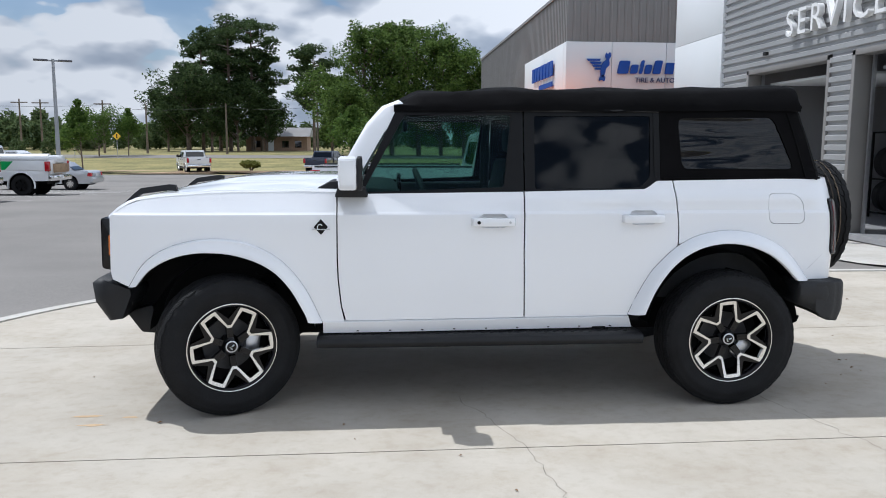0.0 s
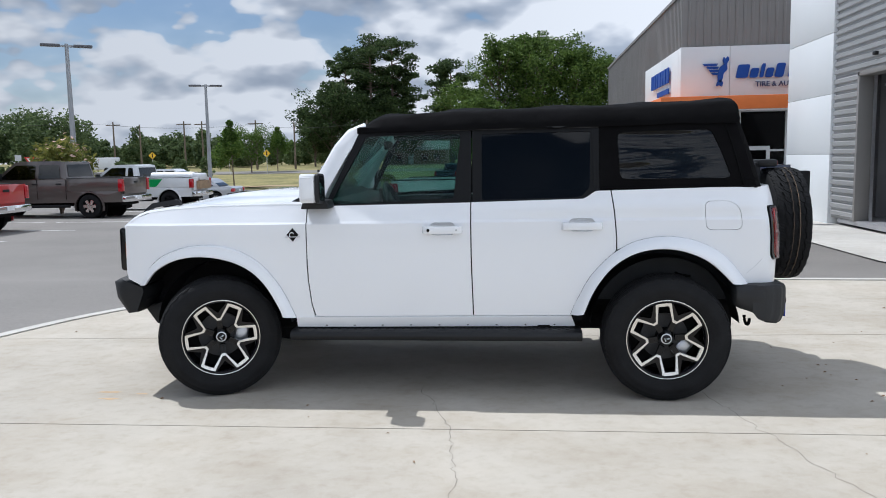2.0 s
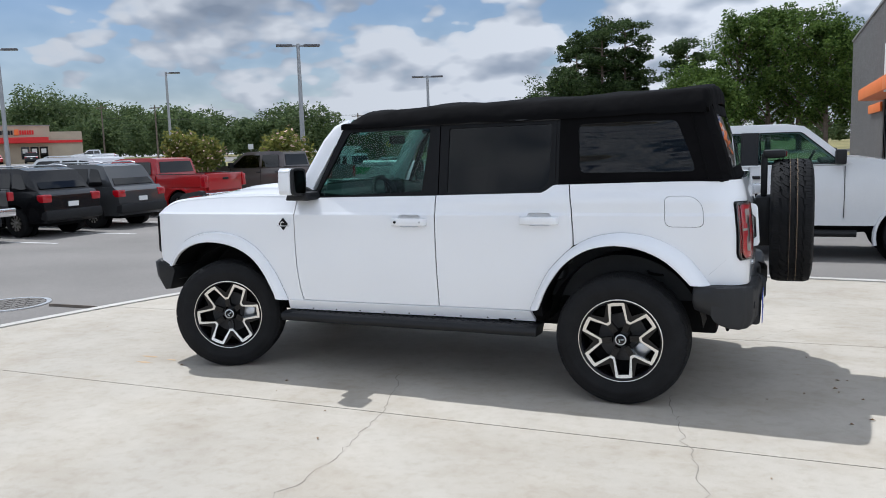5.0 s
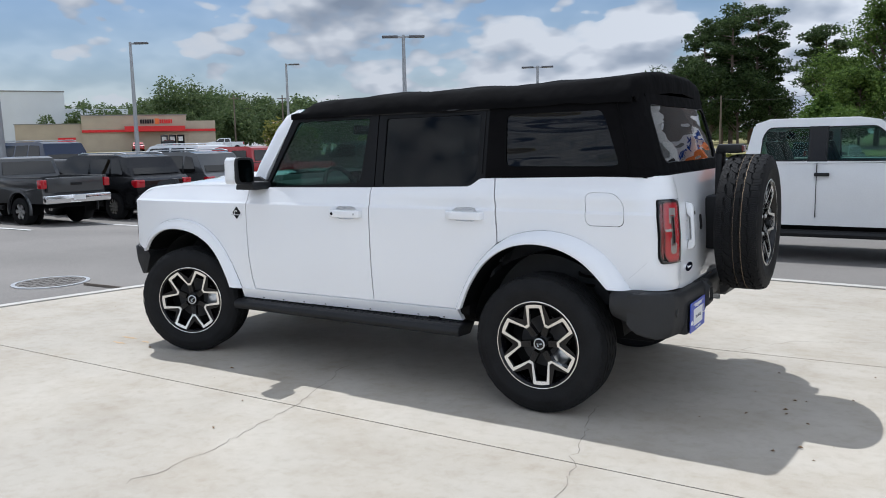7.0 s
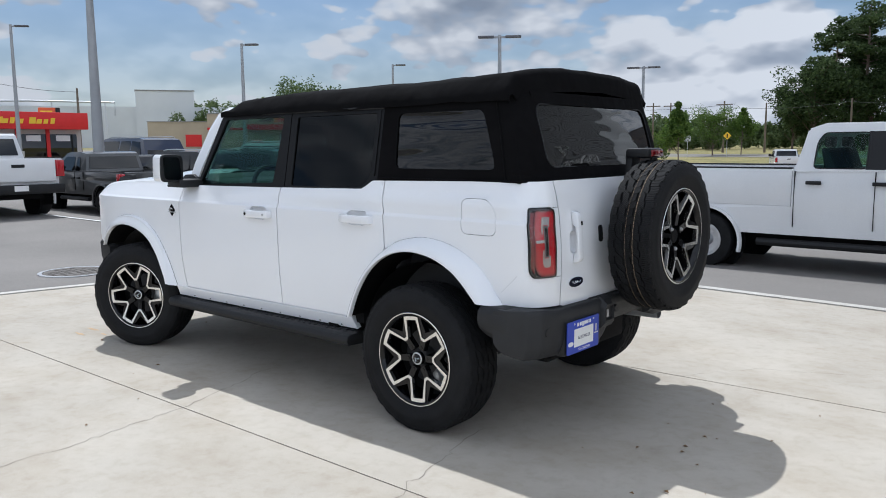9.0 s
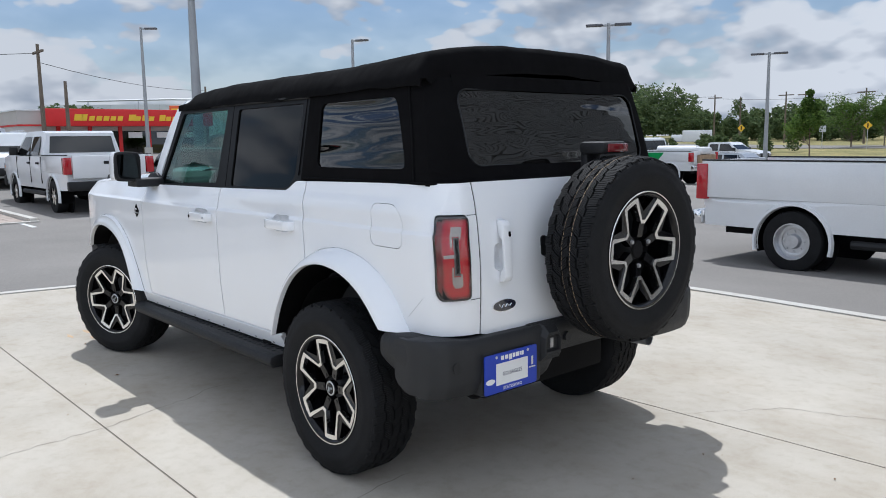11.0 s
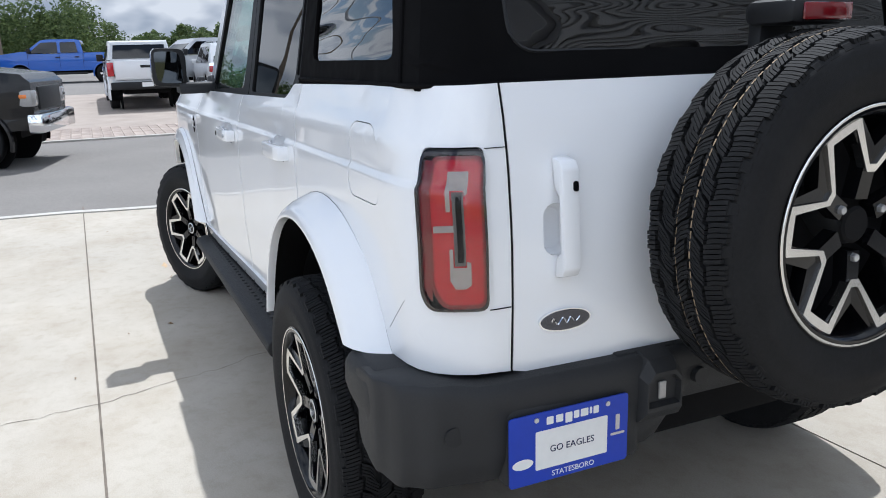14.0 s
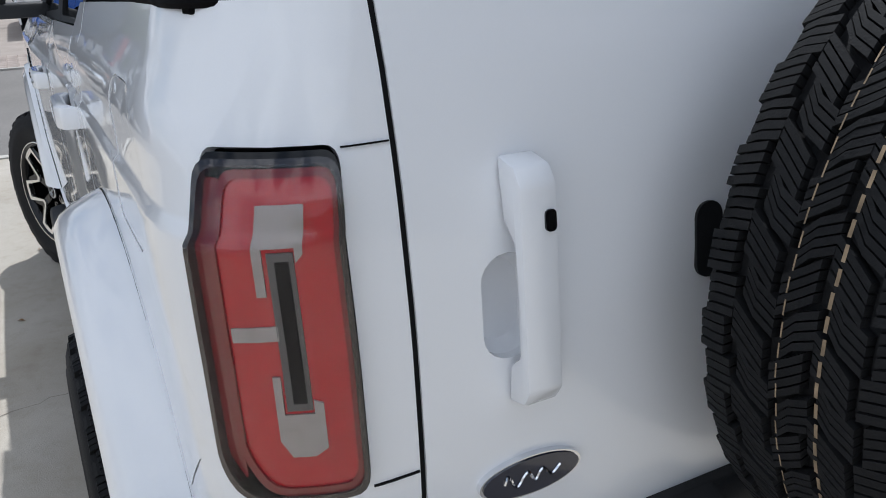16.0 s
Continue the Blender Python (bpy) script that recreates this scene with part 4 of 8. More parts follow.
def wagon(name, at, rz, paint, label, category="car", length=4.75, height=1.70, half=0.92, wheels=(0.95, 3.78), belt=1.12, tail=0.25,
          roof=(0.75, 2.9), nose_drop=0.2, rim=ALLOY, spokes=10, wheel_r=0.35, group="parked vehicles", rear_low=0.9, saloon=False):
    """A closed car (hatch, estate or saloon). x runs from the rear bumper (0) to the nose (length)."""
    root = thing(name, at, label, category, group, rz)
    zb = 0.34
    nose = length
    low = arch_outline(0.10, nose - 0.12, zb, belt, wheels, wheel_r + 0.07)
    screen = roof[1] + 0.85
    low = low + [(nose, 0.50), (nose - 0.03, belt - 0.38), (nose - 0.18, belt - 0.24), (screen + 0.05, belt - 0.04), (screen - 0.1, belt), (0.20, belt), (0.04, belt - 0.12), (0.0, 0.55)]
    part("body", body_shell(low, half, 0.16, 0.85), paint, root, angle=40)
    back = tail if not saloon else 0.85
    cabo = [(back, belt - 0.02), (screen, belt - 0.02), (roof[1] + 0.12, height - 0.05), (roof[1] - 0.2, height), (roof[0] + 0.2, height - 0.01), (roof[0] - 0.12, height - 0.07)]
    slope = 0.32
    part("roof", body_shell(cabo, half * 0.93, slope, belt, 0.02), paint, root, angle=30)
    h1 = height - 0.12
    mid = (roof[0] + roof[1]) / 2 + 0.15
    b0 = back + 0.22
    for s in (-1, 1):
        panes = [[(mid + 0.05, belt + 0.02), (screen - 0.28, belt + 0.02), (roof[1] + 0.02, h1), (mid + 0.05, h1)], [(mid - 0.85, belt + 0.02), (mid - 0.05, belt + 0.02), (mid - 0.05, h1), (mid - 0.80, h1)]]
        if mid - 0.92 - b0 > 0.25:
            panes.append([(b0 + 0.1, belt + 0.06), (mid - 0.92, belt + 0.02), (mid - 0.88, h1), (roof[0] + 0.05, h1 - 0.03)])
        for pts in panes:
            part("side_window", side_pane(pts, half * 0.93, slope, belt, s), CAR_GLASS, root)
        part("tail_lamp", box(0.0, 0.22, s * half * 0.66, s * half * 0.955, belt - 0.28, belt - 0.08, bevel=0.03), RED_LENS, root)
        part("head_lamp", box(nose - 0.32, nose - 0.05, s * half * 0.60, s * half * 0.92, belt - 0.42, belt - 0.26, bevel=0.04), CLEAR_LENS, root)
        for hx in (mid + 0.05, mid - 0.85):
            part("door_handle", box(hx, hx + 0.18, s * (half * 0.95), s * (half * 0.985), belt - 0.16, belt - 0.12, bevel=0.01), paint, root)
        for wx in wheels:
            part("wheel_well", cyl((wx, s * (half - 0.32), wheel_r), (wx, s * (half - 0.27), wheel_r), wheel_r + 0.06, None, 24), DARK, root)
            arch_lining(root, wx, 0.39, wheel_r + 0.062, s, half * 0.97)
            simple_wheel(root, wx, s * (half - 0.12), wheel_r, s, rim, 0.23, spokes)
    part("windscreen", cross_pane(screen - 0.08, belt + 0.03, roof[1] + 0.18, height - 0.08, half * 0.80, half * 0.68), CAR_GLASS, root)
    part("rear_window", cross_pane(back + 0.03, belt + 0.05, roof[0] - 0.10, height - 0.12, half * 0.76, half * 0.64), CAR_GLASS, root)
    part("rear_bumper", box(-0.07, 0.2, -half * 0.93, half * 0.93, 0.40, 0.66, bevel=0.05), PLASTIC if height > 1.55 else paint, root)
    part("number_plate", box(-0.02, -0.005 + 0.015, -0.15, 0.15, 0.72, 0.84), SIGN_WHITE, root)
    part("underbody", box(0.3, nose - 0.4, -half * 0.6, half * 0.6, 0.25, 0.45), DARK, root)
    for s in (-1, 1):
        part("door_mirror", box(screen - 0.42, screen - 0.27, s * half * 0.92, s * half * 1.08, belt + 0.0, belt + 0.14, bevel=0.03), paint, root)
    if height > 1.6 and not saloon:
        for s in (-1, 1):
            part("roof_rail", tube([(roof[0], s * half * 0.62, height + 0.01), (roof[0] + 0.2, s * half * 0.62, height + 0.045), (roof[1] - 0.3, s * half * 0.62, height + 0.045), (roof[1] - 0.1, s * half * 0.62, height + 0.01)], 0.018, 8), STEEL, root)
    return root


def paint(name, c, rough=0.3, metal=0.0, coat=0.9):
    return pm(name, c, rough, metal, var=0.03, scale=2, coat=coat, spec=0.3 if coat < 0.5 else 0.5)


RED_PAINT = paint("red_car_paint", (0.42, 0.012, 0.014))
BROWN_PAINT = paint("grey_brown_car_paint", (0.11, 0.092, 0.085), 0.3, 0.3)
BLACK_PAINT = paint("black_car_paint", (0.006, 0.006, 0.007), 0.25, 0.0, 0.3)
GREY_PAINT = paint("dark_grey_car_paint", (0.055, 0.057, 0.060), 0.3, 0.3)
BLUE_PAINT = paint("blue_car_paint", (0.014, 0.11, 0.50))
NAVY_PAINT = paint("navy_car_paint", (0.012, 0.02, 0.05))
SILVER_PAINT = paint("silver_car_paint", (0.50, 0.51, 0.53), 0.3, 0.5)
BEIGE_PAINT = paint("beige_car_paint", (0.40, 0.36, 0.30), 0.3, 0.3)
GREEN_WRAP = paint("green_wrap", (0.02, 0.34, 0.09))


def gz(x, y):
    return ground_z(x, y) - 0.035


# the white long-bed crew cab beside the pad: rear axle at x -0.3, front axle at 4.2, near side at y 7.5
truck("pickup_truck", (-1.77, 8.52, gz(2, 8.5) - 0.02), 0, WHITE_OLD, "white crew cab long bed work truck with plain steel wheels", length=6.38, cab=(2.66, 5.0), wheels=(1.45, 5.95),
      height=2.09, half=1.02, rim=STEEL, spokes=0, bumper=CHROME, belt=1.45, wheel_r=0.41, hollow=True)
REAR_X = -13.8
truck("pickup_truck", (REAR_X - 0.5, 3.4, gz(-14, 2.6)), 180, WHITE_OLD, "white pickup parked nose in with grey bumper and tailgate step", height=1.93, bumper=PLASTIC, rim=ALLOY)
grey_small = truck("pickup_truck", (REAR_X, 6.35, gz(-14, 5.8)), 180, GREY_PAINT, "small dark grey extended cab pickup, parked nose in", length=5.1, cab=(1.9, 3.5), wheels=(1.0, 4.05), height=1.70, half=0.87, belt=1.16, wheel_r=0.35, extended=True, rim=STEEL)
grey_small.scale = (1, 1, 0.94)
wagon("suv", (REAR_X, 8.85, gz(-14, 8)), 180, BLACK_PAINT, "glossy black estate SUV, parked nose in", "SUV", length=4.7, height=1.68)
wagon("suv", (REAR_X, 11.2, gz(-14, 10.7)), 180, GREY_PAINT, "dark grey crossover SUV with alloy wheels", "SUV", length=4.78, height=1.74)
truck("pickup_truck", (REAR_X, 14.85, gz(-14, 14)), 180, RED_PAINT, "bright red crew cab pickup with chrome bumper", height=1.88, cab=(1.95, 4.3), wheels=(1.1, 4.7), wheel_r=0.40)
truck("pickup_truck", (REAR_X + 0.5, 21.35, gz(-13.5, 20)), 180, BROWN_PAINT, "grey-brown heavy duty crew cab pickup", length=6.3, cab=(2.1, 4.6), wheels=(1.3, 5.3), height=2.02, belt=1.38, wheel_r=0.42)
minix = truck("pickup_truck", (REAR_X + 0.6, 27.0, gz(-14, 26)), 180, WHITE_OLD, "white service pickup with a green wrap along the bed", cab=(2.40, 4.20), height=1.93, rim=DARK, extended=True)
for s in (-1, 1):
    part("green_wrap", prism(soften([(1.65, 0.98), (2.5, 0.98), (2.15, 1.30), (1.35, 1.30)], 0.03), s * 0.985, s * 0.999), GREEN_WRAP, minix, "green wrap panel")
    for k in range(5):
        part("lettering_bar", box(2.75 + k * 0.22, 2.9 + k * 0.22, s * 0.990, s * 1.022, 0.98, 1.20), PLASTIC, minix, "dark lettering bar")
part("spray_tank", cyl((0.40, 0.0, 1.36), (2.25, 0.0, 1.36), 0.22, None, 20), WHITE_OLD, minix, "long white plastic spray tank")
part("hose_box", box(-0.08, 0.36, -0.42, 0.42, 1.20, 1.52, bevel=0.12), WHITE_OLD, minix, "pale hooded hose box")
part("tail_board", box(-0.10, 0.04, -0.60, 0.60, 0.86, 1.20, bevel=0.01), DIRT, minix, "brown board on the tail")
wagon("saloon_car", (REAR_X - 1.4, 36.8, gz(-16, 36.8)), 180, SILVER_PAINT, "silver four-door saloon, parked nose in", "car", length=4.9, height=1.46, half=0.9, belt=0.98, roof=(1.5, 2.95), wheels=(1.05, 3.85), saloon=True, wheel_r=0.33)
truck("pickup_truck", (-28.3, 50.0, gz(-25.3, 50.0)), 0, WHITE_OLD, "white crew cab pickup backed in beside the silver saloon", height=1.95)
# second row and further away
wagon("suv", (-23.0, 12.3, gz(-25, 12)), 180, NAVY_PAINT, "long dark navy full-size SUV", "SUV", length=5.5, height=1.92, half=1.0, belt=1.25, wheels=(1.15, 4.3), roof=(0.7, 3.5), wheel_r=0.39)
wagon("suv", (-19.5, 16.2, gz(-20, 16)), 180, WHITE_OLD, "white full-size SUV in the second row", "SUV", length=5.2, height=1.90, half=0.98, belt=1.22, wheels=(1.1, 4.1), roof=(0.7, 3.2), wheel_r=0.38)
wagon("suv", (-23.5, 3.4, gz(-24, 3.4)), 180, WHITE_OLD, "white estate SUV in the second row", "SUV", length=4.9, height=1.80, half=0.95)
wagon("saloon_car", (-19.0, 9.9, gz(-20, 9.9)), 180, BLACK_PAINT, "black low saloon in the second row", "car", length=4.8, height=1.47, half=0.9, belt=0.98, roof=(1.5, 2.95), saloon=True, wheel_r=0.33)
truck("pickup_truck", (-20.4, 0.33, gz(-22, 0)), 180, WHITE_OLD, "white pickup with grey rear bumper on the pavers", height=1.93, bumper=PLASTIC)
truck("pickup_truck", (-29.3, 6.0, gz(-31, 6)), -75, SILVER_PAINT, "pale silver crew cab pickup with dark wheels", height=1.95, rim=DARK)
truck("pickup_truck", (-38.0, 0.9, gz(-38, -2)), -95, BLUE_PAINT, "bright blue crew cab pickup", height=1.95)
truck("pickup_truck", (-34.0, -5.0, gz(-33, -7)), -100, NAVY_PAINT, "dark blue crew cab pickup", height=1.95)
truck("pickup_truck", (-11.45, -8.3, gz(-10, -5)), 78, BLACK_PAINT, "black heavy duty pickup with amber cab lamps", length=6.6, cab=(2.45, 4.95), wheels=(1.35, 5.75), height=2.05, belt=1.40, rim=STEEL, spokes=0, wheel_r=0.41)
truck("pickup_truck", (-15.8, 62.8, gz(-17, 65)), 113, WHITE_OLD, "white pickup at the far edge of the car park", height=1.93)
truck("pickup_truck", (-6.0, 60.5, gz(-6, 62)), 75, NAVY_PAINT, "dark blue pickup at the far edge of the car park", height=1.93)
wagon("suv", (-2.3, 52.0, gz(-2, 54)), 80, BEIGE_PAINT, "beige estate car near the trees", "SUV", length=4.8, height=1.75)

# ---- the service building ----
SX = 8.35
FLOOR_Z = -0.12
apron = sheet("apron", steps((6.3, 1), (8.3, 5), (20, 1)), steps((4.4, 1), (21, 1)), KERB, -0.012, None, "pale concrete apron before the service bays", "pavement")


def corrugated(y0, y1, z0, z1, x, pitch=0.19, depth=0.05):
    """Metal siding with level ribs, on a wall whose face looks towards -x."""
    bm = bmesh.new()
    n = int((z1 - z0) / pitch)
    pr = []
    for k in range(n + 1):
        z = z0 + k * pitch
        for f, d in ((0.0, 0.0), (0.30, 0.0), (0.42, depth), (0.88, depth)):
            if z + f * pitch <= z1:
                pr.append((x - d, z + f * pitch))
    a = [bm.verts.new((px, y0, pz)) for px, pz in pr]
    b = [bm.verts.new((px, y1, pz)) for px, pz in pr]
    for i in range(len(pr) - 1):
        bm.faces.new((a[i], b[i], b[i + 1], a[i + 1]))
    bmesh.ops.recalc_face_normals(bm, faces=bm.faces[:])
    return bm


service = thing("service_building", (0, 0, 0), "service building with silver corrugated walls and open bays", "building", kind="structure")
TOP_Z = 8.2
for y0, y1, z0, z1 in ((3.0, 15.0, 3.35, TOP_Z), (13.6, 15.0, FLOOR_Z, 3.35), (9.25, 10.0, FLOOR_Z, 3.35), (4.9, 5.6, FLOOR_Z, 3.35), (3.0, 4.9, FLOOR_Z, 3.35)):
    part("siding", corrugated(y0, y1, z0, z1, SX), SILVER_SIDING, service, smooth=False)
    part("wall_core", box(SX + 0.002, SX + 0.22, y0, y1, z0, z1), WALL_GREY, service)
for y0, y1 in ((10.0, 13.6), (5.6, 9.25)):
    for ya, yb in ((y0 - 0.0, y0 + 0.10), (y1 - 0.10, y1)):
        part("door_jamb", box(SX - 0.05, SX + 0.30, ya, yb, FLOOR_Z, 3.35, bevel=0.005), GREY_SIDING, service)
    part("door_head", box(SX - 0.05, SX + 0.30, y0, y1, 3.25, 3.36, bevel=0.005), GREY_SIDING, service)
    for ya in (y0 + 0.20, y1 - 0.24):
        part("door_track", box(SX + 0.24, SX + 0.30, ya, ya + 0.05, FLOOR_Z, 3.3), STEEL, service)
    part("raised_door", box(SX + 0.5, SX + 3.4, y0 + 0.12, y1 - 0.12, 3.0, 3.06, bevel=0.01), PANEL_WHITE, service)
part("bay_back_wall", box(SX + 9.0, SX + 9.2, 3.0, 18.3, FLOOR_Z, TOP_Z), WALL_GREY, service)
part("bay_end_wall", box(SX + 0.25, SX + 9.0, 2.8, 3.0, FLOOR_Z, TOP_Z), WALL_GREY, service)
part("bay_end_wall", box(SX + 0.9, SX + 9.0, 14.6, 14.8, FLOOR_Z, TOP_Z), WALL_GREY, service)
part("bay_ceiling", box(SX + 0.25, SX + 9.0, 3.0, 14.6, 4.6, 4.75), WALL_GREY, service)
part("roof", box(SX - 0.06, SX + 9.3, 2.9, 15.0, TOP_Z, TOP_Z + 0.2), GREY_SIDING, service)
part("bay_floor", box(SX + 0.0, SX + 9.0, 3.0, 14.6, FLOOR_Z - 0.1, FLOOR_Z + 0.01), pm("sealed_floor", (0.30, 0.30, 0.31), 0.35, var=0.1), service)
# the white pier with panel joints
for k, (z0, z1) in enumerate(((-0.6, 1.45), (1.46, 2.95), (2.96, 4.45), (4.46, 5.95), (5.96, 8.6))):
    part("panel", box(SX - 0.10, SX + 0.9, 15.0, 18.3, z0, z1, bevel=0.006), PANEL_WHITE, service)
part("pier_core", box(SX - 0.08, SX + 0.88, 15.02, 18.28, -0.6, 8.55), WALL_GREY, service)
part("wall_lamp", box(SX - 0.12, SX - 0.03, 12.55, 12.7, 3.62, 3.70, bevel=0.01), PLASTIC, service)
bm = text_bm("SERVICE", 0.78, 0.06, 1.28)
bmesh.ops.transform(bm, matrix=Matrix.Translation((SX - 0.13, 9.85, 4.12)) @ Matrix(((0, 0, -1, 0), (-1, 0, 0, 0), (0, 1, 0, 0), (0, 0, 0, 1))), verts=bm.verts[:])
tagged(part("wall_sign", bm, SIGN_WHITE, smooth=False), "raised white block letters reading SERVICE on corrugated wall", "sign")
# bollards
for k, (bx, by) in enumerate(((7.75, 9.45), (7.75, 8.85), (7.15, 15.2))):
    b = thing("bollard", (bx, by, ground_z(bx, by) - 0.012), "cream plastic sleeved bollard on the apron", "bollard", "bollards")
    bm = spin([(0.0, 0.0), (0.085, 0.0), (0.085, 1.05), (0.075, 1.11), (0.05, 1.15), (0.0, 1.165)], "z", 20)
    part("sleeve", bm, CREAM, b)
kiosk = thing("key_drop_box", (7.6, 14.9, ground_z(7.6, 14.9) - 0.012), "black key drop box on a post beside the pier", "drop box")
part("post", box(-0.05, 0.05, -0.05, 0.05, 0, 0.75), PLASTIC, kiosk)
part("cabinet", box(-0.12, 0.12, -0.16, 0.16, 0.75, 1.35, bevel=0.02), PLASTIC, kiosk)
part("label_bar", box(-0.125, -0.119, -0.08, 0.08, 1.0, 1.2), SIGN_WHITE, kiosk)
# tyre rack in the bay
rack = thing("tyre_rack", (SX + 2.6, 10.6, FLOOR_Z + 0.01), "black steel rack with stacked tyres", "rack")
for px, py in ((0, 0), (0, 1.9), (0.6, 0), (0.6, 1.9)):
    part("upright", box(px - 0.02, px + 0.02, py - 0.02, py + 0.02, 0, 2.0), DARK, rack)
for z in (0.12, 0.9, 1.98):
    for px in (0, 0.6):
        part("rail", tube([(px, 0, z), (px, 1.9, z)], 0.02, 8), DARK, rack)
bmt = spin([(0.2, -0.12), (0.31, -0.13), (0.36, -0.09), (0.37, 0.0), (0.36, 0.09), (0.31, 0.13), (0.2, 0.12)], "y", 28, True)
tyre_me = finish(bmt, "rack_tyre", RUBBER)
for z in (0.5, 1.28):
    for k in range(6):
        o = new("tyre", tyre_me)
        o.matrix_basis = pose(SX + 2.9, 10.6 + 0.2 + 0.29 * k, FLOOR_Z + 0.02 + z)
        tagged(o, "black tyre stored on the rack", "tyre", "rack tyres")
bike = thing("quad_bike", (SX + 1.9, 7.6, FLOOR_Z + 0.01), "small black machine parked inside the bay", "machine")
part("frame", box(-0.5, 0.5, -0.25, 0.25, 0.3, 0.6, bevel=0.08), DARK, bike)
part("seat", box(-0.35, 0.2, -0.14, 0.14, 0.6, 0.75, bevel=0.06), PLASTIC, bike)
part("handlebar", tube([(0.35, -0.35, 0.95), (0.4, 0, 0.85), (0.35, 0.35, 0.95)], 0.02, 8), DARK, bike)
for wx in (-0.45, 0.45):
    for s in (-1, 1):
        part("wheel", spin([(0.1, -0.09), (0.22, -0.1), (0.26, -0.05), (0.26, 0.05), (0.22, 0.1), (0.1, 0.09)], "y", 20, True), RUBBER, bike).matrix_basis = pose(wx, s * 0.36, 0.26)

# ---- the tyre shop ----
QX, QY = 6.42, 24.5
QZ = -0.5
shop = thing("tyre_shop", (0, 0, 0), "tyre shop with white panels, grey ribbed upper wall and orange canopy", "building", kind="structure")


def ribbed(p, q, z0, z1, pitch=0.28):
    """Upright ribbed siding from plan point p to q."""
    p, q = Vector(p), Vector(q)
    d = (q - p)
    L = d.length
    d.normalize()
    nrm = Vector((d.y, -d.x))
    bm = bmesh.new()
    pr = []
    s = 0.0
    while s < L:
        for f, o in ((0.0, 0.0), (0.62, 0.0), (0.70, 0.03), (0.92, 0.03)):
            if s + f * pitch <= L:
                pr.append(p + d * (s + f * pitch) + nrm * o)
        s += pitch
    pr.append(q)
    a = [bm.verts.new((v.x, v.y, z0)) for v in pr]
    b = [bm.verts.new((v.x, v.y, z1)) for v in pr]
    for i in range(len(pr) - 1):
        bm.faces.new((a[i], a[i + 1], b[i + 1], b[i]))
    return bm


QTOP = 7.3
part("siding", ribbed((QX, QY), (30, QY), 5.42, QTOP), GREY_SIDING, shop, smooth=False)
part("siding", ribbed((QX, 50), (QX, QY), 5.42, QTOP), GREY_SIDING, shop, smooth=False)
part("siding", ribbed((QX, 50), (QX, 33.0), QZ, 5.42), GREY_SIDING, shop, smooth=False)
part("wall_core", box(QX + 0.05, 30, QY + 0.05, 50, 5.40, QTOP - 0.02), WALL_GREY, shop)
part("wall_core", box(QX + 0.05, 30, 33.0, 50, QZ, 5.38), WALL_GREY, shop)
part("coping", box(QX - 0.08, 30, QY - 0.08, 50, QTOP, QTOP + 0.12), GREY_SIDING, shop)
for x0, x1 in ((QX, 8.1), (8.12, 10.2), (10.22, 12.3), (12.32, 14.4)):
    part("panel", box(x0 - (0.06 if x0 == QX else 0), x1, QY - 0.06, QY + 0.4, 3.2, 5.40, bevel=0.01), PANEL_WHITE, shop)
for y0, y1 in ((QY + 0.42, 28.6), (28.62, 33.0)):
    part("panel", box(QX - 0.06, QX + 0.4, y0, y1, 3.2, 5.40, bevel=0.01), PANEL_WHITE, shop)
part("canopy", box(QX - 1.0, 15.0, QY - 1.5, QY - 0.08, 3.05, 3.52, bevel=0.02), ORANGE, shop, "orange canopy edge")
part("canopy", box(QX - 1.0, QX - 0.08, QY - 0.07, 33.0, 3.05, 3.52, bevel=0.02), ORANGE, shop, "orange canopy edge")
part("soffit", box(QX - 0.95, 14.9, QY - 1.45, QY - 0.1, 3.0, 3.045), SIGN_WHITE, shop)
part("fascia", box(QX - 0.16, QX - 0.07, 33.02, 38.0, 2.6, 3.0, bevel=0.01), ORANGE, shop)
# the glazed front
for x0 in (6.75, 8.5, 10.2, 11.9):
    part("window_pane", box(x0 + 0.06, x0 + 1.64, QY + 0.03, QY + 0.05, 0.35, 3.0), TINT, shop)
    part("mullion", box(x0 - 0.05, x0 + 0.06, QY, QY + 0.12, QZ, 3.15, bevel=0.008), PANEL_WHITE, shop)
    part("transom", box(x0 + 0.06, x0 + 1.64, QY, QY + 0.10, 1.55, 1.63, bevel=0.006), PANEL_WHITE, shop)
    part("sill_panel", box(x0 + 0.06, x0 + 1.64, QY, QY + 0.12, QZ, 0.35, bevel=0.006), PANEL_WHITE, shop)
part("corner_post", box(QX, QX + 0.30, QY, QY + 0.30, QZ, 3.2, bevel=0.01), PANEL_WHITE, shop)
for k in range(6):
    y0 = QY + 0.4 + k * 1.35
    part("window_pane", box(QX + 0.05, QX + 0.07, y0 + 0.06, y0 + 1.29, 0.2, 3.0), TINT, shop)
    part("mullion", box(QX, QX + 0.12, y0 - 0.05, y0 + 0.06, QZ, 3.15, bevel=0.008), PANEL_WHITE, shop)
    part("sill_panel", box(QX, QX + 0.12, y0 + 0.06, y0 + 1.29, QZ, 0.2, bevel=0.006), PANEL_WHITE, shop)
part("inner_wall", box(QX + 0.5, 14.4, 30.0, 30.2, QZ, 3.0), WALL_GREY, shop)
part("inner_floor", box(QX + 0.1, 14.4, QY + 0.1, 30.0, QZ - 0.05, QZ + 0.02), WALL_GREY, shop)
part("ceiling_core", box(QX + 0.3, 14.4, QY + 0.3, 33.0, 3.16, 5.36), WALL_GREY, shop)
door = part("shop_door", box(8.62, 9.62, QY - 0.04, QY + 0.02, QZ, 1.75, bevel=0.01), PANEL_WHITE, shop, "white framed glass shop door")
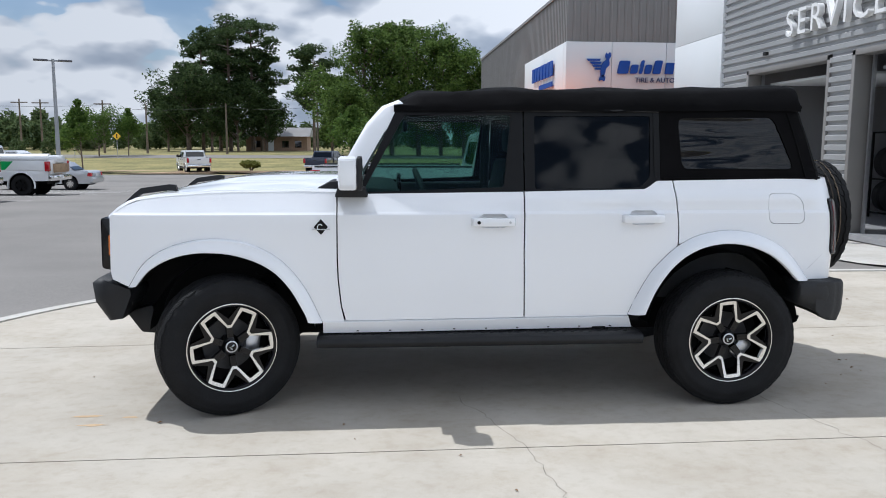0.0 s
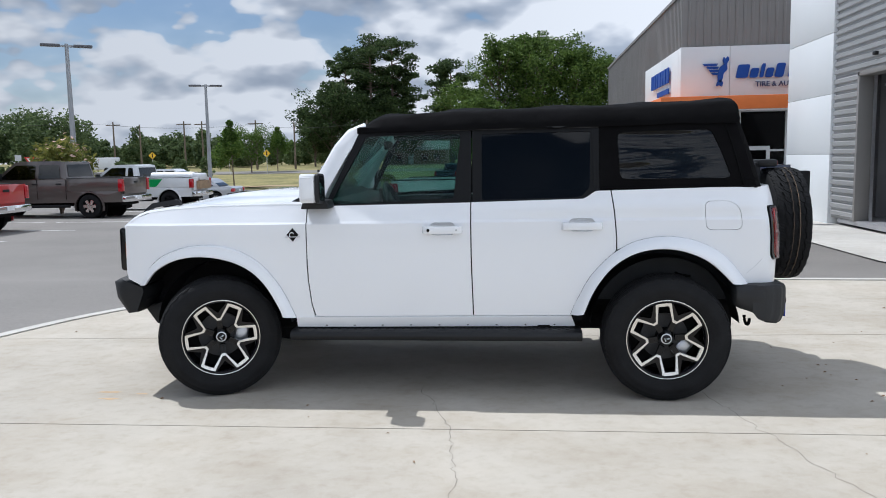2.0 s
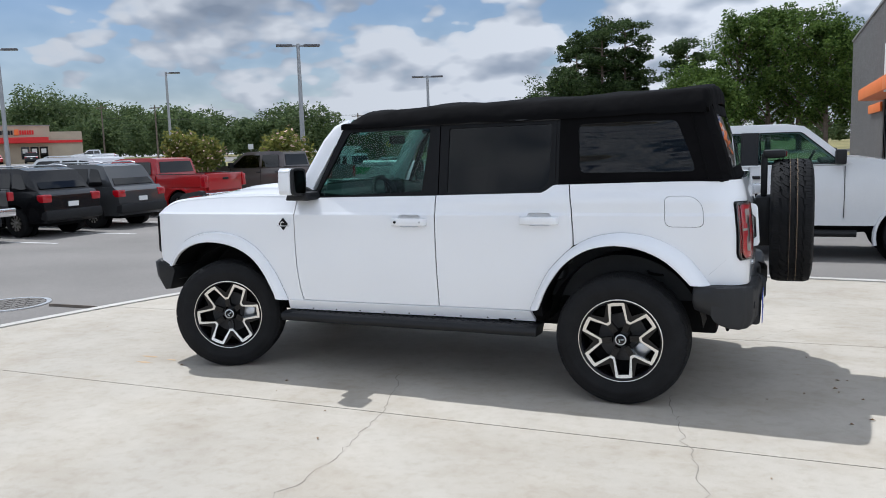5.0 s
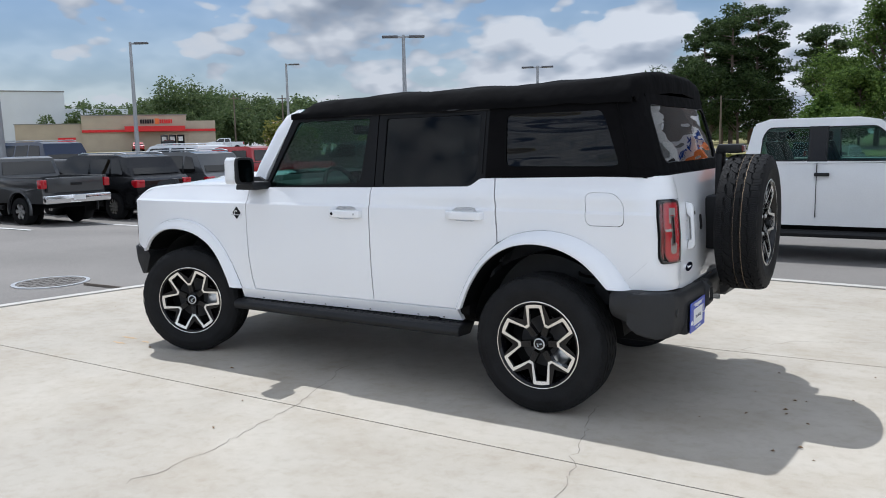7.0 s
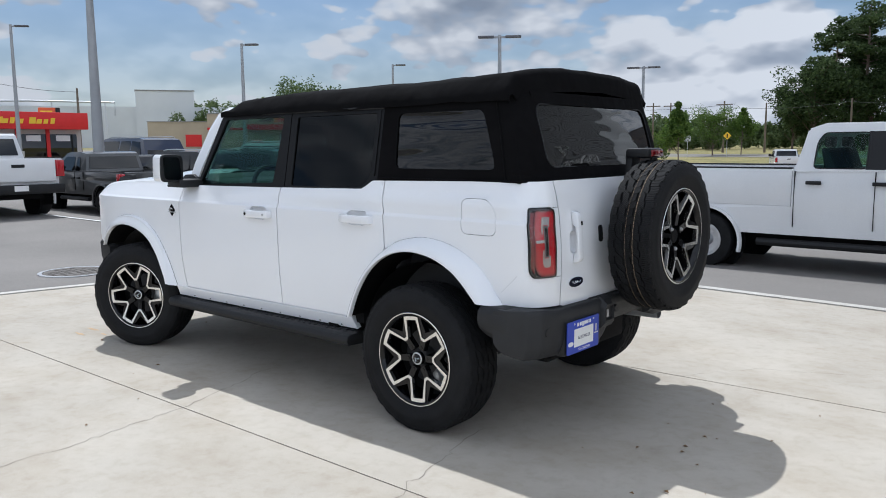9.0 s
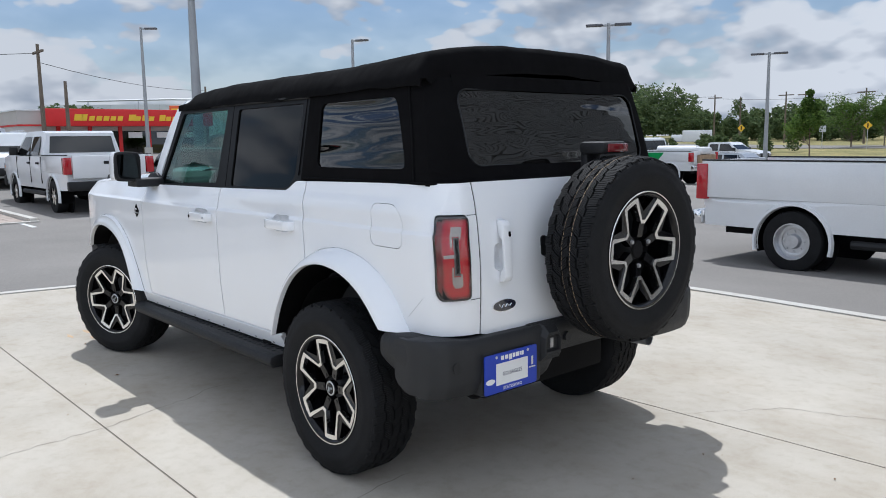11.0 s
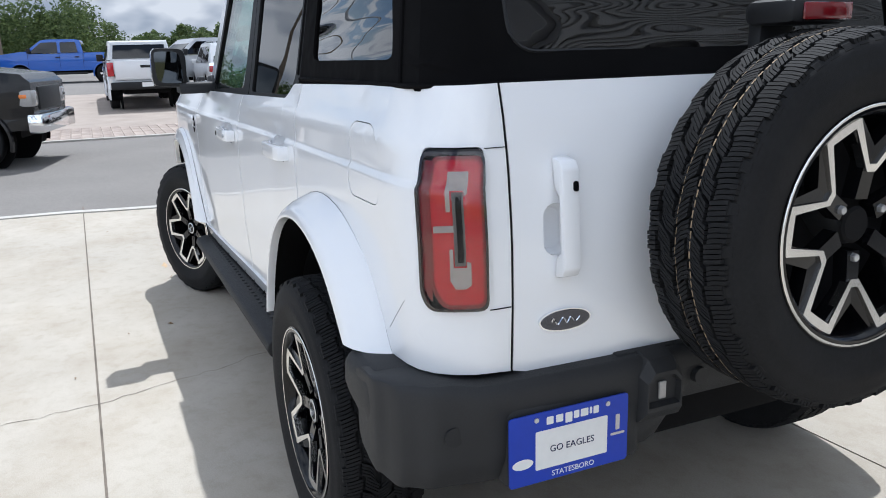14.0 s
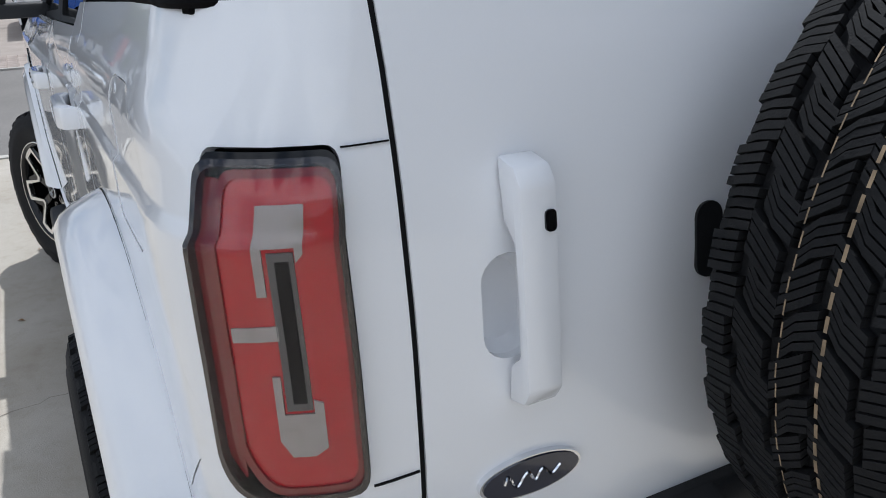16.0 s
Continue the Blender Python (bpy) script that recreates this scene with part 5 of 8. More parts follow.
part("glass", box(8.76, 9.48, QY - 0.05, QY - 0.041, QZ + 0.25, 1.6), TINT, door)
part("handle", tube([(8.72, QY - 0.09, 0.35), (8.72, QY - 0.09, 0.85)], 0.015, 8), STEEL, door)
# the blue sign: a bird and spanner mark as plain shapes, a word mark as blocks, small letters
mark = thing("shop_sign", (7.15, QY - 0.10, 4.35), "blue raised shop sign with a wing mark and word blocks", "sign")


def slab_xz(pts, d=0.06):
    return prism(pts, -d, 0.0)


for k in range(4):
    part("feather", slab_xz([(-0.02 - 0.04 * k + 0.0, 0.42 - 0.11 * k), (0.52, 0.42 - 0.11 * k), (0.48, 0.34 - 0.11 * k), (0.04 + 0.05 * k - 0.0, 0.34 - 0.11 * k)] if k == 0 else [(0.02 + 0.09 * k, 0.42 - 0.11 * k), (0.56, 0.42 - 0.11 * k), (0.52, 0.34 - 0.11 * k), (0.07 + 0.09 * k, 0.34 - 0.11 * k)]), SIGN_BLUE, mark)
part("spanner", slab_xz(soften([(0.52, -0.22), (0.62, -0.28), (0.70, -0.12), (0.72, 0.05), (0.86, 0.20), (0.84, 0.40), (0.92, 0.55), (0.86, 0.68), (0.78, 0.58), (0.72, 0.66), (0.68, 0.52), (0.74, 0.40), (0.60, 0.30), (0.52, 0.10)], 0.03)), SIGN_BLUE, mark)
part("spanner_jaw", slab_xz(soften([(0.50, -0.24), (0.46, -0.40), (0.58, -0.36), (0.68, -0.42), (0.72, -0.26), (0.62, -0.16)], 0.03)), SIGN_BLUE, mark)
wx = 1.15
for kk, (w, h, dip) in enumerate(((0.42, 0.48, 0.0), (0.28, 0.34, 0.0), (0.13, 0.50, 0.0), (0.26, 0.34, 0.0), (0.30, 0.50, 0.0))):
    sl = 0.10
    part("word_block", slab_xz(soften([(wx, -0.12), (wx + w, -0.12), (wx + w + sl * h / 0.5, -0.12 + h), (wx + sl * h / 0.5, -0.12 + h)], 0.07)), SIGN_BLUE, mark, "blue word block")
    wx += w + 0.07
for k, w in enumerate((0.32, 0.4, 0.35, 0.4)):
    part("word_block", slab_xz([(3.0 + k * 0.48, -0.12), (3.0 + k * 0.48 + w, -0.12), (3.05 + k * 0.48 + w, 0.30), (3.05 + k * 0.48, 0.30)]), SIGN_BLUE, mark, "blue word block")
bm = text_bm("TIRE & AUTO CENTER", 0.26, 0.02)
bmesh.ops.transform(bm, matrix=Matrix.Translation((3.15, -0.03, -0.36)) @ Matrix.Rotation(radians(90), 4, "X"), verts=bm.verts[:])
tagged(part("small_letters", bm, pm("navy_letters", (0.02, 0.04, 0.14), 0.4, var=0.02), mark, "small dark letters reading TIRE & AUTO CENTER", smooth=False), kind="stuff")
side_sign = thing("shop_sign", (QX - 0.12, 28.0, 4.3), "blue raised shop sign on the side wall", "sign")
for k in range(7):
    y = 2.6 - k * 0.62
    part("word_block", prism(soften([(y, 0.0), (y - 0.45, 0.0), (y - 0.5, 0.6), (y - 0.05, 0.6)], 0.05), -0.05, 0.0, "yz"), SIGN_BLUE, side_sign, "blue word block")
part("strap_block", box(-0.05, 0, -1.6, 1.0, -0.42, -0.22), SIGN_BLUE, side_sign)
wagon("saloon_car", (6.2, 18.6, gz(7, 18)), 0, NAVY_PAINT, "dark blue car before the tyre shop", "car", length=4.7, height=1.50, half=0.9, belt=0.98, roof=(1.5, 2.95), saloon=True, wheel_r=0.33)

# ---- far shops ----
fam = thing("discount_store", (-117.2, 67.3, 1.35), "low tan store with a red stripe and sign", "building", rz=52.5)
part("front_wall", box(7, 23.0, 0, 14, -1.5, 5.6), TAN_WALL, fam)
part("front_wall", box(23.02, 27.6, 0.02, 14, -1.5, 4.7), TAN_WALL, fam)
part("side_wing", box(-2.6, 6.98, 0.4, 13, -1.5, 4.3), TAN_WALL, fam)
part("coping", box(6.9, 23.1, -0.12, 0.4, 5.6, 5.75), GREY_SIDING, fam)
part("coping", box(-2.7, 6.9, 0.28, 0.8, 4.3, 4.42), GREY_SIDING, fam)
part("red_stripe", box(7, 27.6, -0.25, -0.01, 2.95, 3.35), RED_SIGN, fam)
part("awning", box(13.4, 22.7, -1.6, -0.26, 3.0, 3.85), RED_SIGN, fam)
for k in range(6):
    part("sign_block", box(15.8 + k * 0.36, 16.08 + k * 0.36, -0.12, -0.01, 4.3, 4.95), PLASTIC, fam, "dark sign block")
part("sign_mark", box(18.1, 18.7, -0.14, -0.01, 4.2, 5.1), ORANGE, fam)
for k in range(6):
    part("sign_block", box(18.8 + k * 0.34, 19.06 + k * 0.34, -0.12, -0.01, 4.3, 4.95), RED_SIGN, fam, "red sign block")
for k in range(3):
    part("shop_window", box(18.8 + k * 1.3, 19.95 + k * 1.3, -0.06, -0.005, 0.5, 2.4), CAR_GLASS, fam)
    part("window_poster", box(19.0 + k * 1.3, 19.7 + k * 1.3, -0.09, -0.061, 1.4, 2.1), SIGN_WHITE, fam)
part("poster", box(3.4, 6.0, 0.3, 0.39, 0.2, 2.2), RED_SIGN, fam)
wagon("saloon_car", (-104.0, 76.5, 1.15), 145, RED_PAINT, "dark red saloon before the far store", "car", length=4.6, height=1.46, half=0.9, belt=0.98, roof=(1.5, 2.95), saloon=True, wheel_r=0.33)
wagon("suv", (-98.0, 77.5, 1.15), 140, BLACK_PAINT, "black SUV before the far store", "SUV")
truck("pickup_truck", (-89.0, 84.5, 1.0), 232, WHITE_OLD, "white pickup leaving the far store", height=1.93)
ware = thing("warehouse", (-153.8, 82.6, 1.0), "pale metal warehouse with a taller block", "building", rz=60)
PALE = pm("pale_metal_cladding", (0.66, 0.68, 0.70), 0.5, 0.0, var=0.05, scale=0.2)
part("long_wall", box(-45, 24, 1.0, 30, -2, 9.0), PALE, ware)
part("tall_block", box(0, 11.8, 0, 25, -2, 12.3), PALE, ware)
part("coping", box(-0.15, 11.95, -0.15, 25.1, 12.3, 12.5), GREY_SIDING, ware)
for k in range(8):
    part("wall_joint", box(-42 + k * 5.0, -41.9 + k * 5.0, 0.9, 0.99, -2, 9.0), STEEL, ware)
part("roof_pipe", tube([(-38, -1.2, 9.6), (-20, -1.2, 9.9), (-4, -1.2, 9.7), (-4, -1.2, 7.0)], 0.18, 8), STEEL, ware)
for k in range(4):
    part("pipe_post", box(-36 + k * 10, -35.7 + k * 10, -1.3, -1.0, -2, 9.7), STEEL, ware)
adv = thing("parts_store", (-66.0, 13.3, 1.1), "grey block store with a red sign band", "building", rz=90)
BLOCK_WALL = pm("grey_block_wall", (0.50, 0.47, 0.44), 0.85, var=0.06, scale=0.4)
part("front_wall", box(0, 1.95, 0, 15.4, -1.2, 3.26), BLOCK_WALL, adv)
part("front_wall", box(1.96, 16.0, 0.25, 15.4, -1.2, 3.2), BLOCK_WALL, adv)
part("coping", box(-0.08, 2.0, -0.08, 15.5, 3.26, 3.36), PANEL_WHITE, adv)
part("front_stripe", box(-0.05, 1.95, -0.05, -0.01, 2.02, 2.16), RED_SIGN, adv)
part("side_stripe", box(-0.05, -0.01, 0, 15.4, 2.02, 2.16), RED_SIGN, adv)
part("sign_band", box(1.9, 16.1, -1.1, 0.24, 2.0, 3.42, bevel=0.03), RED_SIGN, adv)
for k, (w, h) in enumerate(((0.62, 0.52), (0.42, 0.52), (0.42, 0.38), (0.44, 0.38), (0.44, 0.38), (0.42, 0.38), (0.42, 0.38), (0.60, 0.52), (0.42, 0.38), (0.34, 0.48), (0.44, 0.38), (0.52, 0.52), (0.42, 0.38), (0.34, 0.38), (0.34, 0.48))):
    x0 = 4.0 + 0.58 * k + (0.35 if k > 6 else 0) + (0.35 if k > 10 else 0)
    part("sign_block", prism([(x0, 2.45), (x0 + w, 2.45), (x0 + w + 0.10, 2.45 + h), (x0 + 0.10, 2.45 + h)], -1.16, -1.105), YELLOW_SIGN, adv, "yellow sign block")
part("wall_poster", box(0.9, 1.6, -0.04, -0.01, 0.9, 1.3), RED_SIGN, adv)
for k in range(5):
    part("shop_glass", box(3.3 + 2.5 * k, 5.6 + 2.5 * k, 0.20, 0.245, -0.9, 1.6), CAR_GLASS, adv)
    part("red_pier", box(2.95 + 2.5 * k, 3.25 + 2.5 * k, 0.10, 0.245, -1.2, 2.0), RED_SIGN, adv)
    part("window_poster", box(3.8 + 2.5 * k, 5.0 + 2.5 * k, 0.16, 0.195, 1.0, 1.5), SIGN_WHITE, adv)
pyl = thing("pylon_sign", (-75.0, 30.5, ground_z(-75, 30.5)), "orange and black roadside sign on a post", "sign", rz=62)
part("post", box(-0.2, 0.2, -0.2, 0.2, 0, 3.1), POLE_GREY, pyl)
part("sign_box", box(-0.95, 0.55, -0.25, 0.25, 3.1, 4.5, bevel=0.05), pm("red_orange_sign", (0.62, 0.10, 0.03), 0.5, var=0.05), pyl)
part("sign_side", box(0.57, 0.95, -0.25, 0.25, 3.1, 4.5, bevel=0.05), PLASTIC, pyl)
for k in range(2):
    part("sign_bar", box(-0.75, 0.3, -0.29, -0.255, 3.4 + k * 0.5, 3.7 + k * 0.5), YELLOW_SIGN, pyl)
house = thing("house", (-20.0, 142.0, 0.3), "small low house under the trees", "house")
part("wall", box(-5, 6, 0, 8, -0.5, 2.6), BROWN_BRICK, house)
part("roof", prism([(-0.8, 2.6), (8.8, 2.6), (4, 4.3)], -5.6, 6.6, "yz"), GREY_SIDING, house)
part("door", box(-1, 0, -0.05, -0.005, -0.3, 1.9), PANEL_WHITE, house)
for k in (-3.6, 1.5, 3.8):
    part("window", box(k, k + 1.2, -0.05, -0.005, 0.6, 1.8), CAR_GLASS, house)

# ---- poles, signs ----
def street_lamp(x, y, top, turn=0.0, double=True, girth=1.0):
    z0 = ground_z(x, y)
    p = thing("street_lamp", (x, y, z0), "tall grey car park lamp post with flat lamp heads", "street lamp", "car park lamps", turn)
    h = top - z0
    part("base", cyl((0, 0, 0), (0, 0, 0.7), 0.28 * girth, None, 20), KERB, p)
    part("pole", cyl((0, 0, 0.7), (0, 0, h), 0.15 * girth, 0.085 * girth, 16), POLE_GREY, p)
    for s in ((-1, 1) if double else (1,)):
        part("arm", box(min(0, s * 0.35), max(0, s * 0.35), -0.04, 0.04, h - 0.16, h - 0.06), POLE_GREY, p)
        part("lamp_head", box(min(s * 0.30, s * 1.15), max(s * 0.30, s * 1.15), -0.19, 0.19, h - 0.15, h - 0.03, bevel=0.03), LAMP_GREY, p)
    return p


street_lamp(-21.4, 31.1, 7.35, 35)
street_lamp(-21.8, 48.9, 6.98, 22)
street_lamp(-45.5, 47.9, 8.7, 30, False)
street_lamp(-41.2, 28.8, 8.4, 30, False)
street_lamp(-20.6, 8.35, 6.4, 25, True, 1.25)
street_lamp(-54.0, 19.2, 9.9, 50, False)
street_lamp(-27.0, -9.5, 9.0, 70, True)


def utility_pole(x, y, h, arms=True):
    z0 = ground_z(x, y)
    p = thing("utility_pole", (x, y, z0), "weathered wooden power line pole", "utility pole", "power poles")
    part("pole", cyl((0, 0, 0), (0, 0, h), 0.17, 0.10, 10), WOOD_POLE, p)
    if arms:
        part("cross_arm", box(-1.2, 1.2, -0.06, 0.06, h - 0.6, h - 0.45), WOOD_POLE, p)
    return p


for x, y, h in ((-66, 118, 7.5), (-62, 119, 7.2), (-54, 118, 7.8), (-51, 118, 7.8), (-40, 112, 7.5), (-34, 112, 7.0), (-22, 108, 7.0), (-9, 103, 7.0), (-95, 100, 9), (-107, 100, 9.5), (-54, 12.2, 7.6), (-53.4, 13.6, 5.2), (-57, -6, 11), (-80, 35.7, 6.8), (-46, -11, 12)):
    utility_pole(x, y, h, h > 7.4)
for h0, (ax, ay), (bx, by) in ((6.6, (-40, 112), (-22, 108)), (6.6, (-22, 108), (-9, 103)), (6.9, (-66, 118), (-40, 112)), (7.2, (-107, 100), (-66, 118)), (7.0, (-54, 12.2), (-57, -6)), (6.4, (-80, 35.7), (-54, 12.2))):
    pts = [Vector((ax, ay, h0 + ground_z(ax, ay))).lerp(Vector((bx, by, h0 + ground_z(bx, by))), k / 8) - Vector((0, 0, 0.5 * (1 - (k / 4 - 1) ** 2))) for k in range(9)]
    tagged(part("power_cable", tube(pts, 0.02, 5), PLASTIC), "sagging black power cable between poles", "cable", "power cables")


def road_sign(x, y, kind, turn=0):
    p = thing("road_sign", (x, y, ground_z(x, y)), {"diamond": "yellow diamond warning sign on a post", "yield": "red and white give way triangle on a post", "plain": "grey back of a road sign on a post"}[kind], "road sign", rz=turn)
    part("post", cyl((0, 0, 0), (0, 0, 2.4), 0.03, None, 8), STEEL, p)
    if kind == "diamond":
        part("plate", prism([(-0.46, 2.6), (0, 2.14), (0.46, 2.6), (0, 3.06)], -0.05, -0.03), YELLOW_SIGN, p)
        part("symbol_bar", box(-0.06, 0.06, -0.06, -0.051, 2.35, 2.85), PLASTIC, p)
    elif kind == "yield":
        part("plate", prism([(-0.5, 2.9), (0, 2.05), (0.5, 2.9)], -0.05, -0.03), RED_SIGN, p)
        part("inner_plate", prism([(-0.28, 2.79), (0, 2.32), (0.28, 2.79)], -0.06, -0.051), SIGN_WHITE, p)
    else:
        part("plate", box(-0.35, 0.35, -0.05, -0.03, 2.0, 2.7), STEEL, p)


for x, y, k, a in ((-46.5, 91, "diamond", 25), (-31.5, 91, "diamond", 20), (-52, 74, "yield", 40), (-36, 90, "plain", 20), (-60, 84, "plain", 30), (-64, 84, "plain", 30)):
    road_sign(x, y, k, a)
boxtruck = thing("van", (-58, 97, ground_z(-58, 97)), "distant white van on the highway", "van")
part("cargo_box", box(0, 3.4, -1.1, 1.1, 0.5, 2.1, bevel=0.1), WHITE_OLD, boxtruck)
part("cab", box(-1.9, 0.02, -1.05, 1.05, 0.5, 1.5, bevel=0.2), WHITE_OLD, boxtruck)
for wx in (-1.3, 2.6):
    part("wheel", cyl((wx, -1.2, 0.38), (wx, -0.9, 0.38), 0.38, None, 16), RUBBER, boxtruck)

# ---- trees ----
def leaf_cloud(bm, centre, radii, count, size, rnd_, droop=0.0):
    """Scatter many small bent leaf clumps through an uneven ellipsoid, denser towards its skin."""
    g = np.random.default_rng(rnd_.randrange(1 << 30))
    d = g.normal(size=(count, 3))
    d /= np.linalg.norm(d, axis=1)[:, None]
    lump = 0.78 + 0.22 * np.sin(d[:, :1] * 5 + radii[0] * 7) * np.cos(d[:, 1:2] * 6 + radii[1] * 3)
    p = np.array(centre) + d * np.array(radii) * (g.uniform(0.30, 1.0, (count, 1)) ** 0.6) * lump * 1.15
    s = size * g.uniform(0.5, 1.35, (count, 1))
    u = g.normal(size=(count, 3)) * (1, 1, 0.6)
    u /= np.linalg.norm(u, axis=1)[:, None]
    w = np.cross(u, g.normal(size=(count, 3)))
    w /= np.linalg.norm(w, axis=1)[:, None]
    n = np.cross(u, w) * 0.35
    bm.append((p - u * s, p + w * s * 0.5 + n * s, p + u * s, p - w * s * 0.5 + n * s))


def leaf_part(name, clouds, material, parent=None):
    """One mesh of all leaf clumps."""
    q = np.concatenate([np.stack(c, axis=1) for c in clouds]).reshape(-1, 3)
    n = len(q) // 4
    k = np.arange(n)[:, None] * 4
    faces = np.concatenate([k + (0, 1, 2), k + (0, 2, 3)], axis=1).reshape(-1, 3)
    me = bpy.data.meshes.new(name)
    me.vertices.add(len(q))
    me.vertices.foreach_set("co", q.astype(np.float32).ravel())
    me.loops.add(len(faces) * 3)
    me.loops.foreach_set("vertex_index", faces.astype(np.int32).ravel())
    me.polygons.add(len(faces))
    me.polygons.foreach_set("loop_start", (np.arange(len(faces)) * 3).astype(np.int32))
    me.update()
    me.validate()
    me.materials.append(material)
    ob = new(name, me)
    if parent is not None:
        ob.parent = parent
    return ob


def tree(x, y, h, spread, kind, seed, leaves=1500, label="", leaf=None, size=0.3):
    rnd_ = random.Random(seed)
    z0 = ground_z(x, y) - 0.05
    t = thing("tree", (x, y, z0), label, "tree", {"pine": "tall pines", "oak": "broad-leaved trees", "young": "young planted trees"}[kind])
    bt, bc = bmesh.new(), []
    lean = Vector((rnd_.uniform(-0.03, 0.03) * h, rnd_.uniform(-0.03, 0.03) * h, 0))
    trunk = [Vector((0, 0, 0)), Vector((0, 0, h * 0.35)) + lean * 0.4, Vector((0, 0, h * 0.7)) + lean * 0.8, Vector((0, 0, h * 0.96)) + lean]
    r0 = {"pine": 0.016, "oak": 0.020, "young": 0.011}[kind] * h
    add_tube(bt, curve_through(trunk, 4), [r0 * (1 - 0.85 * i / 12) for i in range(13)], 8)
    if kind == "pine":
        n, low = 30, 0.42
    elif kind == "oak":
        n, low = 46, 0.12
    else:
        n, low = 26, 0.25
    for k in range(n):
        f = low + (0.97 - low) * (k + rnd_.random()) / n
        a = rnd_.uniform(0, 2 * math.pi)
        if kind == "pine":
            reach = spread * (0.62 + 0.38 * math.sin(math.pi * min(1, (f - low) / (1 - low) * 0.75 + 0.15))) * rnd_.uniform(0.35, 1.2)
            rise = 0.12
        elif kind == "oak":
            reach = spread * math.sqrt(max(0.04, 1 - ((f - 0.36) / 0.64) ** 2)) * rnd_.uniform(0.35, 1.12)
            rise = 0.9
        else:
            reach = spread * (1.05 - f) * 1.3 * rnd_.uniform(0.7, 1.1)
            rise = 0.9
        base = Vector((0, 0, h * f * (0.92 if kind != "young" else 0.85))) + lean * f
        tip = base + Vector((math.cos(a), math.sin(a), rise)) * reach
        add_tube(bt, [base, base.lerp(tip, 0.5) + Vector((0, 0, 0.05 * reach)), tip], [r0 * 0.32, r0 * 0.2, r0 * 0.06], 5)
        m = max(20, int(leaves / n / 2))
        for q, cen in ((0.62, base.lerp(tip, 0.62)), (1.0, tip)):
            rr = (0.15 * spread + 0.12 * reach) * rnd_.uniform(0.7, 1.4) + 0.2 if kind == 'pine' else reach * 0.34 * rnd_.uniform(0.7, 1.3) + 0.35
            flat_ = 0.52 if kind == "pine" else 0.85
            leaf_cloud(bc, cen + Vector((rnd_.gauss(0, 0.1 * rr), rnd_.gauss(0, 0.1 * rr), 0.1 * rr)), (rr, rr, rr * flat_), m, size, rnd_)
    leaf_cloud(bc, Vector((0, 0, h * 0.93)) + lean, (spread * (0.55 if kind != 'young' else 0.2), spread * (0.55 if kind != 'young' else 0.2), h * 0.055), max(30, int(leaves / 16)), size, rnd_)
    part("trunk", bt, BARK, t)
    leaf_part("crown", bc, leaf or {"pine": PINE_LEAF, "oak": OAK_LEAF, "young": YOUNG_LEAF}[kind], t)
    return t


PINES = [(-31.5, 137, 21, 4.5), (-26.6, 136, 23.8, 5.0), (-23.2, 139, 23.6, 4.8), (-29.5, 142, 22, 4.5), (-34.5, 140, 16, 4.2), (-22.0, 141, 18, 4.0)]
for i, (x, y, h, sp) in enumerate(PINES):
    tree(x, y, h, sp * 0.92, "pine", 10 + i, 9000, "tall dark pine with a bare lower trunk", size=0.24)
for i, (x, y, h, sp) in enumerate([(-36.5, 133, 9.5, 4.2), (-33.0, 132, 13, 5.0), (-29.0, 132, 12, 4.5), (-25.0, 134, 11, 4.2), (-20.5, 136, 9, 3.5)]):
    tree(x, y, h, sp, "oak", 40 + i, 9000, "dense dark green tree at the edge of the grove", size=0.24, leaf=PINE_LEAF)
tree(-11.5, 128, 18.0, 4.6, "pine", 61, 9000, "pine standing behind the leafy trees", size=0.24)
for i, (x, y, h, sp) in enumerate([(-3.0, 105, 17.5, 4.6), (1.0, 104, 18.2, 4.4), (4.6, 103, 17.6, 4.6), (7.5, 101, 15.5, 4.4), (-7.5, 110, 11.0, 4.4), (-4.5, 100, 8.5, 3.6), (10.5, 100, 14, 4.0), (14.0, 100, 12, 4.0)]):
    tree(x, y, h, sp, "oak", 70 + i, 12000, "leafy green broad-leaved tree", size=0.2)
for i, (x, y, h, sp) in enumerate([(-26.3, 65.5, 6.4, 1.6), (-2.2, 46, 5.0, 1.8), (-36.0, 98.0, 5.0, 3.0), (-33.0, 100, 6.2, 2.0)]):
    tree(x, y, h, sp, "young" if sp < 2.7 else "oak", 90 + i, 5000, "young green tree planted in the grass", size=0.12, leaf=YOUNG_LEAF)


def shrub(x, y, h, sp, seed, flowers=True):
    rnd_ = random.Random(seed)
    s = thing("shrub", (x, y, ground_z(x, y) - 0.05), "round flowering shrub with yellowish leaves", "shrub", "flowering shrubs")
    bt, bc, bf = bmesh.new(), [], []
    for k in range(9):
        a = rnd_.uniform(0, 6.3)
        tip = Vector((math.cos(a) * sp * rnd_.uniform(0.3, 0.75), math.sin(a) * sp * rnd_.uniform(0.3, 0.75), h * rnd_.uniform(0.55, 0.85)))
        add_tube(bt, [(0, 0, 0), tip * 0.5 + Vector((0, 0, 0.15)), tip], [0.05, 0.03, 0.01], 5)
        leaf_cloud(bc, tip, (sp * 0.45, sp * 0.45, h * 0.28), 420, 0.10, rnd_)
        if flowers:
            leaf_cloud(bf, tip, (sp * 0.5, sp * 0.5, h * 0.31), 34, 0.09, rnd_)
    part("stem", bt, BARK, s)
    leaf_part("leaves", bc, BUSH_LEAF, s)
    if flowers:
        tagged(leaf_part("flower", bf, BLOSSOM, s), kind="stuff")


